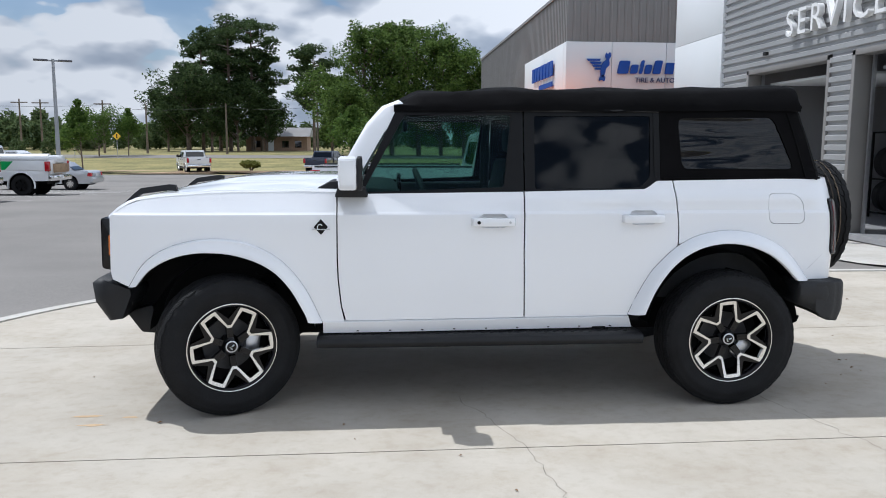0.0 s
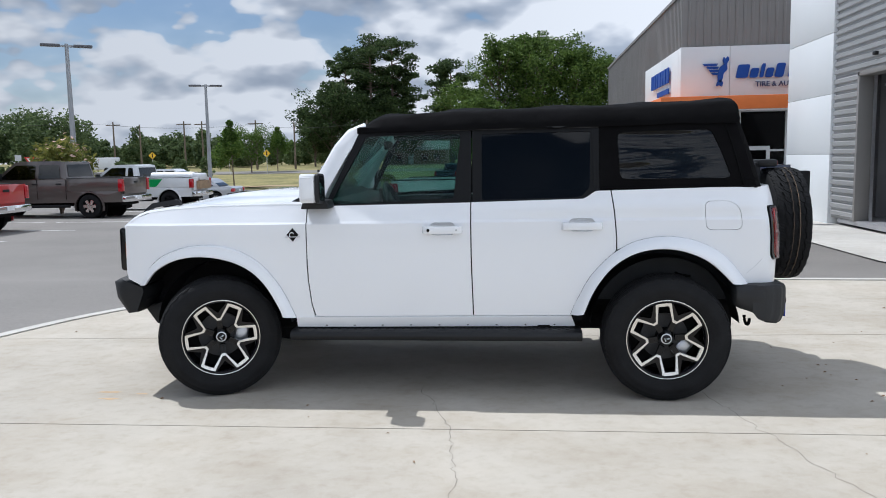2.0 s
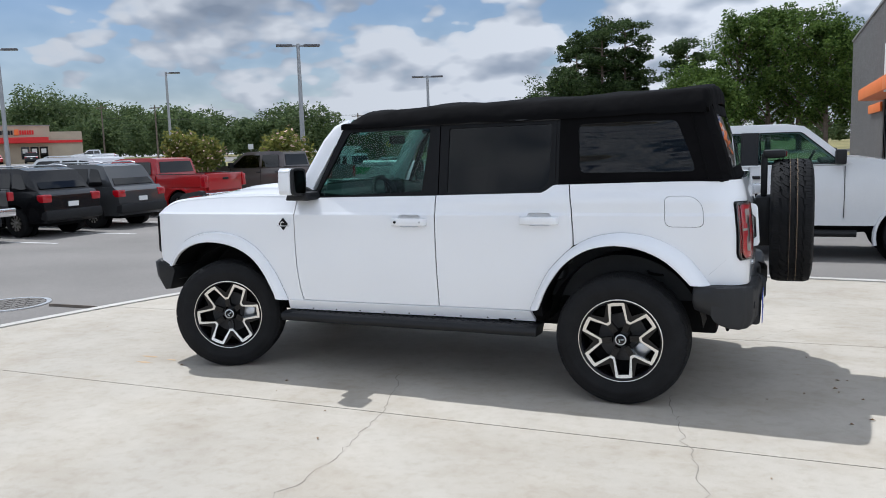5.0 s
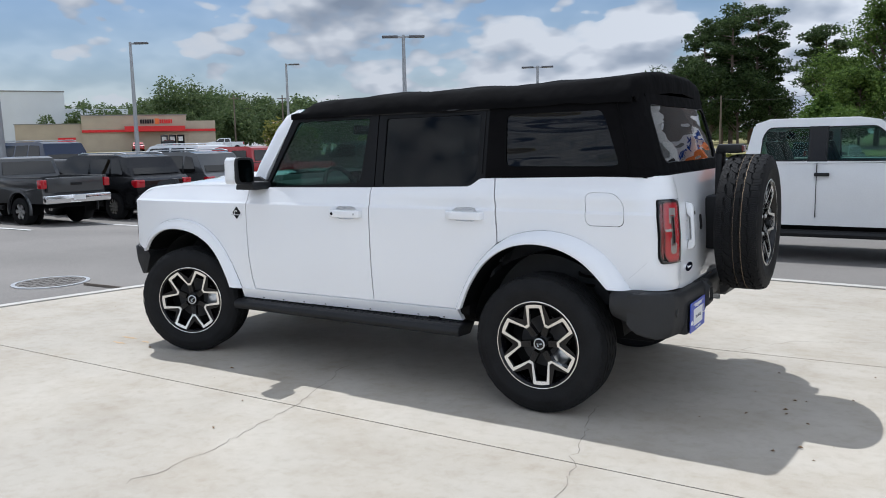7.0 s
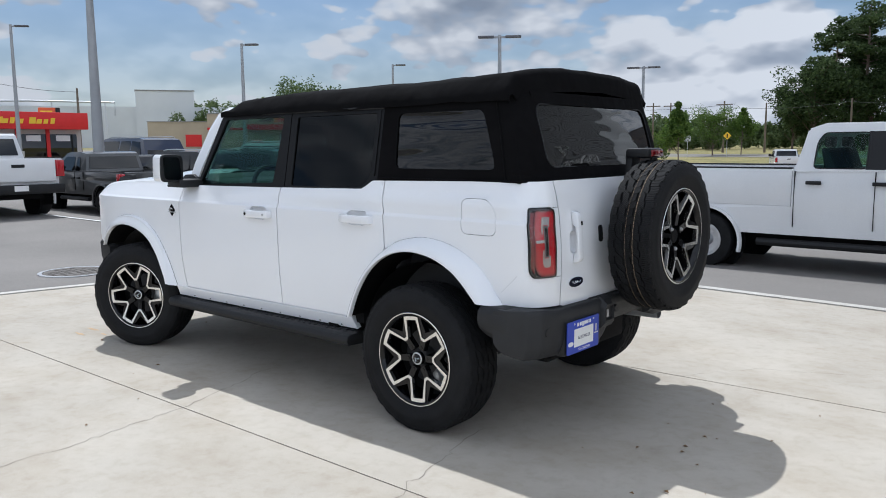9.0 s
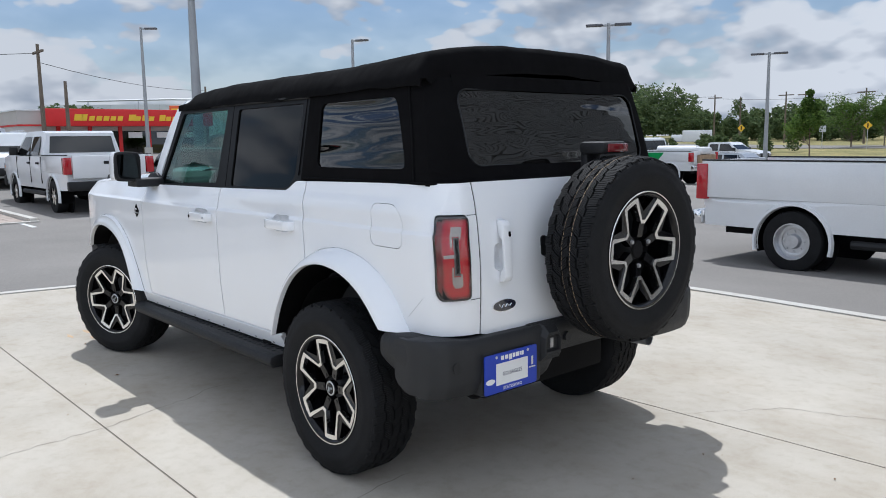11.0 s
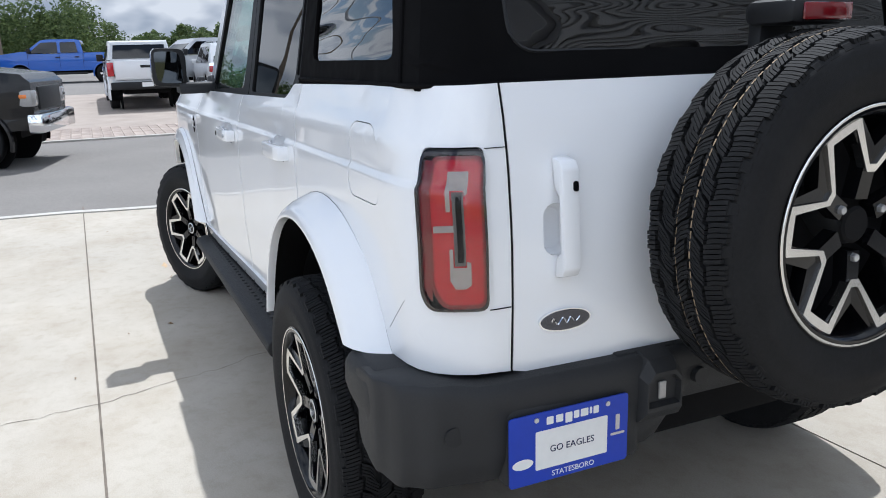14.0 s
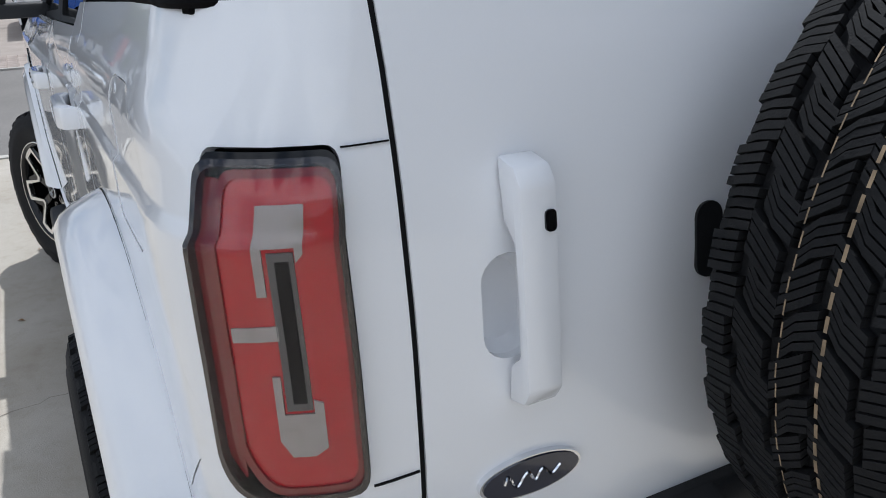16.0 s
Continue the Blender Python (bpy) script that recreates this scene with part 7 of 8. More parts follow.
    part("rear_door_window", panel(soften([(0.292, 1.290), (0.292, 1.736), (1.016, 1.740), (1.008, 1.366), (0.955, 1.308)], 0.02), glaze_map(s, -0.004), out, 0.005, step=0.3), TINT, w2, "dark tinted door glass")
    part("window_divider", panel([(1.024, 1.375), (1.040, 1.375), (1.040, 1.775), (1.024, 1.775)], glaze_map(s, 0.010), out, 0.01, step=0.2), TRIM, w2)
    # soft top side with its clear panel
    tq = [(1.064, 1.352), (1.064, 1.800), (1.70, 1.800), (TOP_END, 1.800), (TOP_END, 1.352)]
    qh = soften([(1.196, 1.418), (1.178, 1.722), (1.835, 1.727), (1.885, 1.450), (1.877, 1.418)], 0.045, 5)
    tp = part("soft_top_side", panel(tq, top_map(s, 0.006), (0.3, s, 0), 0.012, (qh,), step=0.06), FABRIC, main_car, "black canvas side of the soft top")
    part("quarter_window", panel([(1.532 + (x - 1.532) * 1.03, 1.572 + (z - 1.572) * 1.05) for x, z in qh], top_map(s, -0.001), (0, s, 0), 0.004, step=0.08), VINYL, tp, "wavy smoked vinyl quarter window")
    part("hem", tube([top_map(s, 0.009)(1.08 + (TOP_END - 1.08) * k / 30, 1.362) for k in range(31)], 0.006, 6), FABRIC, tp)
    part("seam", tube([top_map(s, 0.009)(1.945, 1.36 + 0.44 * k / 10) for k in range(11)], 0.005, 6), FABRIC, tp)
    # windscreen pillar
    bm = bmesh.new()
    rows = []
    for x, z, hw in ((-0.890, 1.290, 0.765), (-0.832, 1.430, 0.742), (-0.690, 1.672, 0.702), (-0.600, 1.772, 0.684), (-0.500, 1.812, 0.668)):
        d = 0.112 if z < 1.8 else 0.06
        rows.append([bm.verts.new((x + dx, s * (hw + dy), z + dz)) for dx, dy, dz in ((0, -0.07, 0.01), (0.002, -0.012, 0.004), (0.02, 0.004, -0.01), (d - 0.01, 0.006, -0.045), (d, -0.06, -0.05))])
    for a, b in zip(rows, rows[1:]):
        for k in range(5):
            bm.faces.new((a[k], a[(k + 1) % 5], b[(k + 1) % 5], b[k]))
    bm.faces.new(rows[0])
    bm.faces.new(rows[-1][::-1])
    bmesh.ops.recalc_face_normals(bm, faces=bm.faces[:])
    part("windscreen_pillar", bm, WHITE, main_car, "white windscreen pillar", angle=50)
    # mirror
    mir = part("door_mirror", prism(soften([(s * 0.905, 1.300), (s * 1.048, 1.308), (s * 1.060, 1.335), (s * 1.056, 1.470), (s * 1.040, 1.492), (s * 0.92, 1.488), (s * 0.900, 1.465)], 0.035, 3), -0.842, -0.738, "yz", bevel=0.016), WHITE, main_car, "white door mirror")
    part("mirror_rim", prism(soften([(s * 0.900, 1.296), (s * 1.050, 1.304), (s * 1.063, 1.335), (s * 1.059, 1.472), (s * 1.042, 1.495), (s * 0.918, 1.491), (s * 0.896, 1.465)], 0.035, 3), -0.737, -0.712, "yz", bevel=0.006), PLASTIC, mir, "black mirror rim")
    # the dark reflection in the mirror is put into its base colour
    part("mirror_glass", prism(soften([(s * 0.915, 1.315), (s * 1.040, 1.322), (s * 1.048, 1.465), (s * 1.036, 1.478), (s * 0.928, 1.474)], 0.03, 3), -0.7115, -0.708, "yz"), pm("dimmed_mirror_%s" % ("a" if s < 0 else "b"), (0.07, 0.078, 0.085), 0.02, 1.0, var=0), mir)
    part("mirror_arm", prism([(-0.87, 1.262), (-0.68, 1.262), (-0.70, 1.318), (-0.85, 1.318)], s * 0.76, s * 0.94, bevel=0.01), PLASTIC, mir, "black mirror arm")
    # wing-top grab loops
    loop = [(-2.160, s * 0.665, 1.135), (-2.095, s * 0.67, 1.200), (-2.03, s * 0.68, 1.258), (-1.99, s * 0.685, 1.288), (-1.83, s * 0.69, 1.310), (-1.795, s * 0.69, 1.306), (-1.785, s * 0.69, 1.275)]
    bm = bmesh.new()
    rr = []
    for i, p in enumerate(loop):
        rr.append([bm.verts.new((p[0] + a, p[1] + b, p[2] + c)) for a, b, c in ((0, -0.022, -0.020), (0, 0.022, -0.020), (0, 0.018, 0.014), (0, -0.018, 0.014))])
    for a, b in zip(rr, rr[1:]):
        for k in range(4):
            bm.faces.new((a[k], a[(k + 1) % 4], b[(k + 1) % 4], b[k]))
    bm.faces.new(rr[0])
    bm.faces.new(rr[-1][::-1])
    bmesh.ops.recalc_face_normals(bm, faces=bm.faces[:])
    part("trail_sight", bm, PLASTIC, main_car, "black wing-top grab loop")
    # headlamp edge
    part("headlamp", prism(soften([(-2.208, 0.845), (-2.112, 0.83), (-2.112, 1.128), (-2.203, 1.140)], 0.025), s * 0.50, s * 0.778, bevel=0.012), GLOSS, main_car, "black headlamp housing")
    part("indicator", prism(soften([(-2.160, 0.925), (-2.142, 0.920), (-2.142, 1.040), (-2.157, 1.040)], 0.01), s * 0.764, s * 0.786), AMBER, main_car, "amber side marker")

# bonnet and front end
HOODZ = [(-2.14, 1.155), (-2.07, 1.222), (-1.98, 1.258), (-1.837, 1.276), (-1.54, 1.297), (-1.07, 1.304), (-0.84, 1.300)]
bm = bmesh.new()
nx, ny = 26, 28
grid = []
for i in range(nx + 1):
    x = -2.14 + (1.29) * i / nx
    zt = lerp_table(HOODZ, x)
    w = side_w(x, zt) - taper_front(x) - 0.0015
    row = []
    for j in range(ny + 1):
        f = -1 + 2 * j / ny
        y = w * f
        rise = 0.045 * (1 - abs(f) ** 3) * smooth_step(-2.14, -1.3, x)
        rise += 0.022 * (1 - smooth_step(0.50, 0.62, abs(f))) * smooth_step(-2.0, -1.3, x)
        row.append(bm.verts.new((x, y, zt + rise)))
    zl = zt - 0.016
    wl_ = side_w(x, zl) - taper_front(x) + 0.0025
    row = [bm.verts.new((x, -wl_, zl))] + row + [bm.verts.new((x, wl_, zl))]
    grid.append(row)
for a, b in zip(grid, grid[1:]):
    for j in range(ny + 2):
        bm.faces.new((a[j], a[j + 1], b[j + 1], b[j]))
bmesh.ops.recalc_face_normals(bm, faces=bm.faces[:])
bmesh.ops.solidify(bm, geom=bm.faces[:], thickness=0.004)
part("bonnet", bm, WHITE, main_car, "white bonnet")
part("grille", box(-2.16, -2.10, -0.52, 0.52, 0.84, 1.12, bevel=0.02), GLOSS, main_car)
part("front_panel", box(-2.12, -2.05, -0.74, 0.74, 0.62, 1.15, bevel=0.02), PLASTIC, main_car)
part("cowl", prism([(-0.98, 1.305), (-0.90, 1.345), (-0.80, 1.35), (-0.70, 1.30), (-0.70, 1.24), (-0.98, 1.24)], -0.775, 0.775, bevel=0.01), PLASTIC, main_car, "black cowl below the windscreen")
part("windscreen", panel([(-0.70, 0.0), (0.70, 0.0), (0.64, 1.0), (-0.64, 1.0)], lambda y, t: Vector((-0.845 + 0.38 * t, y, 1.345 + 0.475 * t)), (-1, 0, 0.5), 0.006, step=0.2), GLASS, main_car, "clear windscreen")
for s in (-1, 1):
    part("wiper", tube([(-0.90, 0.15 + 0.2 * s, 1.36), (-0.86, 0.45 * s + 0.1, 1.375)], 0.009, 6), PLASTIC, main_car)
prof = [(-2.285, 0.765), (-2.235, 0.79), (-2.03, 0.735), (-2.02, 0.70), (-2.11, 0.545), (-2.19, 0.535), (-2.27, 0.65)]
bm = bmesh.new()
rows = []
for y, k in ((-0.80, 0.60), (-0.76, 0.92), (-0.62, 1.0), (0.62, 1.0), (0.76, 0.92), (0.80, 0.60)):
    rows.append([bm.verts.new((-2.08 + (x + 2.08) * k, y, 0.66 + (z - 0.66) * (0.7 + 0.3 * k))) for x, z in prof])
for a, b in zip(rows, rows[1:]):
    for k in range(len(prof)):
        bm.faces.new((a[k], a[(k + 1) % len(prof)], b[(k + 1) % len(prof)], b[k]))
bm.faces.new(rows[0])
bm.faces.new(rows[-1][::-1])
bmesh.ops.recalc_face_normals(bm, faces=bm.faces[:])
part("front_bumper", bm, PLASTIC, main_car, "dark grey front bumper", angle=50)
part("front_valance", prism([(-2.14, 0.56), (-1.98, 0.60), (-1.93, 0.42), (-2.05, 0.43)], -0.62, 0.62, bevel=0.015), PLASTIC, main_car)
# tailgate with its handle
gate_out = [(-0.6130, 1.366), (0.6130, 1.366), (0.6130, 0.742), (0.53, 0.722), (0.20, 0.714), (-0.20, 0.714), (-0.53, 0.722), (-0.6130, 0.742)]
for s in (-1, 1):
    # added dark strip just below the surface blackens the gap as its shade would
    part("gate_seal", panel([(s * 0.6080, 0.742), (s * 0.6180, 0.742), (s * 0.6180, 1.365), (s * 0.6080, 1.365)], gate_map(-0.0035), (1, 0, 0), 0.012, step=0.05), DARK, main_car, "dark strip standing for the shade in the tailgate gap")
grip = rounded(-0.543, -0.480, 0.995, 1.110, 0.030)
tg = part("tailgate", panel(gate_out, gate_map(), (1, 0, 0), 0.015, (grip,), step=0.06), WHITE, main_car, "white tailgate")
bm = bmesh.new()
rings = []
for f, d in ((1.04, 0.0), (0.96, -0.012), (0.78, -0.028), (0.40, -0.036), (0.05, -0.037)):
    rings.append([bm.verts.new(gate_map(d - 0.001)(-0.5115 + (y + 0.5115) * f, 1.0525 + (z - 1.055) * f)) for y, z in grip])
for a, b in zip(rings, rings[1:]):
    for k in range(len(a)):
        bm.faces.new((a[k], a[(k + 1) % len(a)], b[(k + 1) % len(b)], b[k]))
bm.faces.new(rings[-1])
bmesh.ops.recalc_face_normals(bm, faces=bm.faces[:])
bmesh.ops.reverse_faces(bm, faces=bm.faces[:])
part("grip_cup", bm, WHITE, tg)
part("handle_boss", panel(rounded(-0.492, -0.458, 0.985, 1.13, 0.015), gate_map(0.006), (1, 0, 0), 0.008, step=0.05), WHITE, tg)
bm = prism([(0.945, 0.0), (0.952, 0.030), (0.97, 0.040), (1.185, 0.040), (1.203, 0.030), (1.21, 0.0), (1.145, 0.004), (1.125, 0.022), (1.005, 0.022), (0.99, 0.004)], -0.023, 0.023, "xy", bevel=0.005)
for v in bm.verts:
    z, d, y = v.co.x, v.co.y, v.co.z
    v.co = Vector((rear_x(z, -0.496) + d, -0.496 + y * 0.92, z))
bmesh.ops.recalc_face_normals(bm, faces=bm.faces[:])
th = part("gate_handle", bm, WHITE, tg, "white upright tailgate handle")
part("lock_button", panel(rounded(-0.491, -0.479, 1.138, 1.160, 0.005), gate_map(0.0415), (1, 0, 0), 0.004, step=0.1), GLOSS, th)
oval = part("oval_badge", panel([(-0.493 + 0.064 * math.cos(a), 0.846 + 0.026 * math.sin(a)) for a in (2 * math.pi * k / 32 for k in range(32))], gate_map(0.008), (1, 0, 0), 0.008, step=0.2), CHROME, tg, "dark oval badge with a chrome rim")
part("oval_face", panel([(-0.493 + 0.0605 * math.cos(a), 0.846 + 0.0232 * math.sin(a)) for a in (2 * math.pi * k / 32 for k in range(32))], gate_map(0.0095), (1, 0, 0), 0.003, step=0.2), pm("badge_navy", (0.010, 0.013, 0.03), 0.2, var=0.0, coat=1.0), oval)
part("oval_mark", tube([gate_map(0.010)(-0.528 + 0.0019 * k, 0.846 + (0.009 - 0.00012 * k) * math.sin(k * 0.55 + 0.4 * math.sin(k * 0.3))) for k in range(38)], 0.0019, 5), CHROME, oval, "pale wavy mark")
part("vent", panel(rounded(-0.272, -0.234, 1.03, 1.12, 0.018), gate_map(0.004), (1, 0, 0), 0.01, step=0.1), PLASTIC, tg)
# spare wheel carrier
part("carrier", box(2.20, 2.34, -0.14, 0.14, 0.90, 1.22, bevel=0.02), PLASTIC, tg, "black spare wheel carrier")
part("carrier_post", box(2.235, 2.275, -0.05, 0.05, 1.18, 1.50, bevel=0.01), PLASTIC, tg)
bl = part("brake_lamp", box(2.245, 2.385, -0.075, 0.095, 1.468, 1.522, bevel=0.018), PLASTIC, tg, "high brake lamp above the spare wheel")
part("lens", box(2.384, 2.392, -0.050, 0.085, 1.476, 1.512, bevel=0.004), RED_DARK, bl)
for z in (0.84, 1.20):
    part("hinge", box(2.17, 2.245, 0.50, 0.62, z, z + 0.07, bevel=0.015), WHITE, tg)
# rear bumper
bm = bmesh.new()
rows = []
bprof = [(1.0, 0.735), (1.06, 0.715), (1.07, 0.665), (1.05, 0.56), (0.94, 0.500), (0.6, 0.505), (0.3, 0.53), (0.3, 0.735)]
BROWS = ((-0.905, 0.06, 0.0, 0.05), (-0.90, 0.13, 0.010, 0.02), (-0.865, 0.200, 0.012, 0.0), (-0.80, 0.245, 0.012, 0.0), (-0.68, 0.270, 0.0, 0.0), (-0.28, 0.278, 0.0, 0.0), (-0.16, 0.262, 0.0, 0.085), (0.25, 0.262, 0.0, 0.085), (0.36, 0.278, 0.0, 0.03), (0.68, 0.276, 0.0, 0.02), (0.80, 0.266, 0.012, 0.02), (0.875, 0.240, 0.012, 0.02), (0.915, 0.17, 0.010, 0.03), (0.92, 0.06, 0.0, 0.05))
BPROF = soften(bprof, 0.028, 3)
stops = []
for a, b in zip(BROWS, BROWS[1:]):
    m = 4 if abs(a[0] - b[0]) > 0.03 else 2
    for k in range(m):
        f = k / m
        stops.append(tuple(p + (q - p) * (f * f * (3 - 2 * f) if i_ else f) for i_, (p, q) in enumerate(zip(a, b))))
stops.append(BROWS[-1])
for y, reach, lift, drop in stops:
    rows.append([bm.verts.new((1.98 + 0.945 * reach * f, y, z + lift * smooth_step(0.58, 0.70, z) + drop * (1 - smooth_step(0.58, 0.70, z)))) for f, z in BPROF])
for a, b in zip(rows, rows[1:]):
    for k in range(len(BPROF)):
        bm.faces.new((a[k], a[(k + 1) % len(BPROF)], b[(k + 1) % len(BPROF)], b[k]))
bm.faces.new(rows[0])
bm.faces.new(rows[-1][::-1])
bmesh.ops.recalc_face_normals(bm, faces=bm.faces[:])
rb = part("rear_bumper", bm, BUMPER, main_car, "black moulded rear bumper", angle=60)
for s in (-1, 1):
    bm = bmesh.new()
    rows = []
    for x, d, low in ((1.893, 0.016, 0.615), (1.900, 0.004, 0.605), (1.925, 0.0, 0.596), (1.99, 0.0, 0.575), (2.06, 0.0, 0.545), (2.10, 0.014, 0.530), (2.13, 0.06, 0.525)):
        ends = soften([(0.68, 0.750 - d), (0.884 - d, 0.749 - d), (0.906 - d, 0.722), (0.909 - d, 0.665), (0.897 - d, low + 0.035), (0.865 - d, low + d), (0.68, low + d)], 0.012, 2)
        rows.append([bm.verts.new((x, s * y, z)) for y, z in ends])
    for a, b in zip(rows, rows[1:]):
        for k in range(len(a)):
            bm.faces.new((a[k], a[(k + 1) % len(a)], b[(k + 1) % len(a)], b[k]))
    bm.faces.new(rows[0])
    bm.faces.new(rows[-1][::-1])
    bmesh.ops.recalc_face_normals(bm, faces=bm.faces[:])
    part("bumper_corner", bm, BUMPER, rb, angle=50)
    part("park_sensor", cyl((2.200, s * 0.772, 0.635), (2.2335 + (0.012 if s > 0 else 0), s * 0.772, 0.635), 0.024, 0.022, 18), BUMPER, rb)
    part("park_sensor", cyl((2.235, s * 0.14, 0.655), (2.255, s * 0.14, 0.655), 0.022, 0.02, 18), BUMPER, rb)
    bm = bmesh.new()
    rr = []
    for x, g in ((2.225, 1.0), (2.262, 0.86), (2.284, 0.55), (2.284, 0.42), (2.268, 0.34)):
        rr.append([bm.verts.new((x, s * 0.270 + y * (0.5 + 0.5 * g) * 0.062, 0.655 + z * g * 0.088)) for y, z in ((-1, -1), (1, -1), (1, 0.5), (0.6, 1), (-0.6, 1), (-1, 0.5))])
    for a, b in zip(rr, rr[1:]):
        for k in range(6):
            bm.faces.new((a[k], a[(k + 1) % 6], b[(k + 1) % 6], b[k]))
    bm.faces.new(rr[-1])
    bmesh.ops.recalc_face_normals(bm, faces=bm.faces[:])
    part("lamp_pocket", bm, BUMPER, rb, "raised black lamp pocket", angle=25)
    part("plate_lamp", box(2.268, 2.275, s * 0.270 - 0.010, s * 0.270 + 0.010, 0.632, 0.676, bevel=0.003), CLEAR_LENS, rb)
part("plate_recess", box(2.18, 2.2585, -0.665, -0.315, 0.488, 0.682, bevel=0.02), BUMPER, rb)
part("step_pad", box(2.05, 2.222, -0.36, 0.36, 0.729, 0.740, bevel=0.004), BUMPER, rb)
part("tow_hook", tube([(2.07, -0.52 + 0.062 * math.cos(a), 0.470 + 0.050 * math.sin(a)) for a in (math.pi * (1 + k / 10) for k in range(11))], 0.011, 8), DARK, rb, "black tow hook")
part("exhaust", cyl((1.7, 0.62, 0.47), (2.12, 0.66, 0.47), 0.035, None, 16, False), STEEL, main_car, "steel exhaust pipe")
part("silencer", cyl((1.25, 0.45, 0.48), (1.85, 0.45, 0.48), 0.10, None, 18), STEEL, main_car)
# number plate frame: blue dealer plate with a white centre
plate = part("dealer_plate", prism(rounded(-0.155, 0.155, -0.083, 0.083, 0.008), 0.0, 0.004, "xy"), BLUE, main_car, "blue dealer plate with a white centre panel")
plate.matrix_basis = Matrix.Translation((2.268, -0.470, 0.584)) @ Matrix(((0, 0, 1, 0), (1, 0, 0, 0), (0, 1, 0, 0), (0, 0, 0, 1)))
part("centre_panel", prism(rounded(-0.090, 0.098, -0.052, 0.040, 0.003), 0.0042, 0.0055, "xy"), SIGN_WHITE, plate)
NAVY_INK = pm("navy_ink", (0.015, 0.02, 0.07), 0.6, var=0.0)
for words, size, at, mt in (("GO EAGLES", 0.0225, (0.004, -0.008), NAVY_INK), ("STATESBORO", 0.0185, (0.008, -0.069), SIGN_WHITE)):
    bm = text_bm(words, size, 0.0004)
    bmesh.ops.transform(bm, matrix=Matrix.Translation((at[0], at[1], 0.0062 if mt is NAVY_INK else 0.0048)), verts=bm.verts[:])
    part("plate_words", bm, mt, plate, "printed words " + words, smooth=False)
for x0, x1, zt in ((-0.062, -0.045, 0.0), (-0.038, -0.020, 0.0), (-0.014, 0.004, -0.006), (0.008, 0.022, 0.0), (0.026, 0.046, 0.0), (0.050, 0.056, 0.002), (0.060, 0.074, 0.0)):
    part("name_bar", prism(rounded(x0, x1, 0.052 + zt, 0.070, 0.002), 0.0042, 0.0050, "xy"), SIGN_WHITE, plate, "white lettering bar")
part("maker_mark", prism([(-0.122 + 0.026 * math.cos(a), -0.030 + 0.012 * math.sin(a)) for a in (2 * math.pi * k / 24 for k in range(24))], 0.0042, 0.0050, "xy"), SIGN_WHITE, plate, "white oval mark")
for x0, x1, z0, z1 in ((0.121, 0.132, -0.002, 0.036), (0.108, 0.146, -0.014, -0.008)):
    part("maker_mark", prism(rounded(x0, x1, z0, z1, 0.002), 0.0042, 0.0050, "xy"), STEEL, plate)
for x in (-0.088, 0.098):
    part("screw", cyl((x, 0.068, 0.004), (x, 0.068, 0.0065), 0.006, None, 12), STEEL, plate)

# soft top roof
ROOFZ = [(-0.53, 1.775), (-0.47, 1.812), (-0.384, 1.850), (0.153, 1.868), (0.837, 1.878), (1.45, 1.884), (1.75, 1.893), (1.88, 1.903), (1.912, 1.900), (1.928, 1.885), (1.938, 1.845), (1.942, 1.785)]
bm = bmesh.new()
rows = []
stations = [-0.53 + 0.03 * k for k in range(6)] + [-0.35 + 0.06 * k for k in range(37)] + [1.85, 1.88, 1.90, 1.912, 1.922, 1.93, 1.938, 1.942]
stations = sorted({round(x, 3) for x in stations if x <= 1.942})
for x in stations:
    ze = lerp_table(ROOFZ, x)
    end = smooth_step(1.88, 1.942, x)
    front = 1 - smooth_step(-0.53, -0.30, x)
    back = smooth_step(0.9, 1.7, x)
    sag = 0.010 * math.cos(2 * math.pi * (x + 0.45) / 0.62) * (1 - end) * (1 - 0.7 * back)
    crown = 0.034 * (1 - 0.35 * front) + 0.004 * back
    wtop = 0.612 - 0.01 * front + 0.012 * back
    sec = []
    skirt = min(1.752 + 0.006 * x, ze - 0.03)
    wl0 = lerp_table(GLAZE, skirt) + 0.012
    half = [(wl0, skirt), (wl0 - 0.002, skirt + 0.03), (lerp_table(GLAZE, 1.80) + 0.006, max(skirt + 0.035, ze - 0.055)), (0.655, ze - 0.020), (wtop + 0.018, ze - 0.004), (wtop - 0.03, ze + 0.006)]
    half += [(wtop * f, ze + 0.006 + crown * (1 - f * f) + sag * (1 - f ** 4)) for f in (0.80, 0.6, 0.4, 0.2)]
    pts = [(-y, z) for y, z in half] + [(0.0, ze + 0.006 + crown + sag)] + [(y * (1 + 0.062 * back), z + (0.012 * back if y > 0.5 else 0)) for y, z in half[::-1]]
    for k, (y, z) in enumerate(pts):
        wob = 0.010 * noise.noise(Vector((x * 3.0, y * 4.0, z * 6.0))) + 0.007 * noise.noise(Vector((x * 9.0, y * 9.0, z * 20.0)))
        bulge = 0.042 * max(0.0, 1 - (y / 0.70) ** 2) * smooth_step(1.6, 1.94, x)
        sec.append(bm.verts.new((x + bulge, y + (0.6 * wob if abs(y) > 0.6 else 0) * (1 if y > 0 else -1), z + wob * (1 - front))))
    rows.append(sec)
for a, b in zip(rows, rows[1:]):
    for k in range(len(a) - 1):
        bm.faces.new((a[k], a[k + 1], b[k + 1], b[k]))
bmesh.ops.recalc_face_normals(bm, faces=bm.faces[:])
bmesh.ops.solidify(bm, geom=bm.faces[:], thickness=-0.008)
roof = part("soft_top_roof", bm, FABRIC, main_car, "black canvas soft top roof", angle=70)
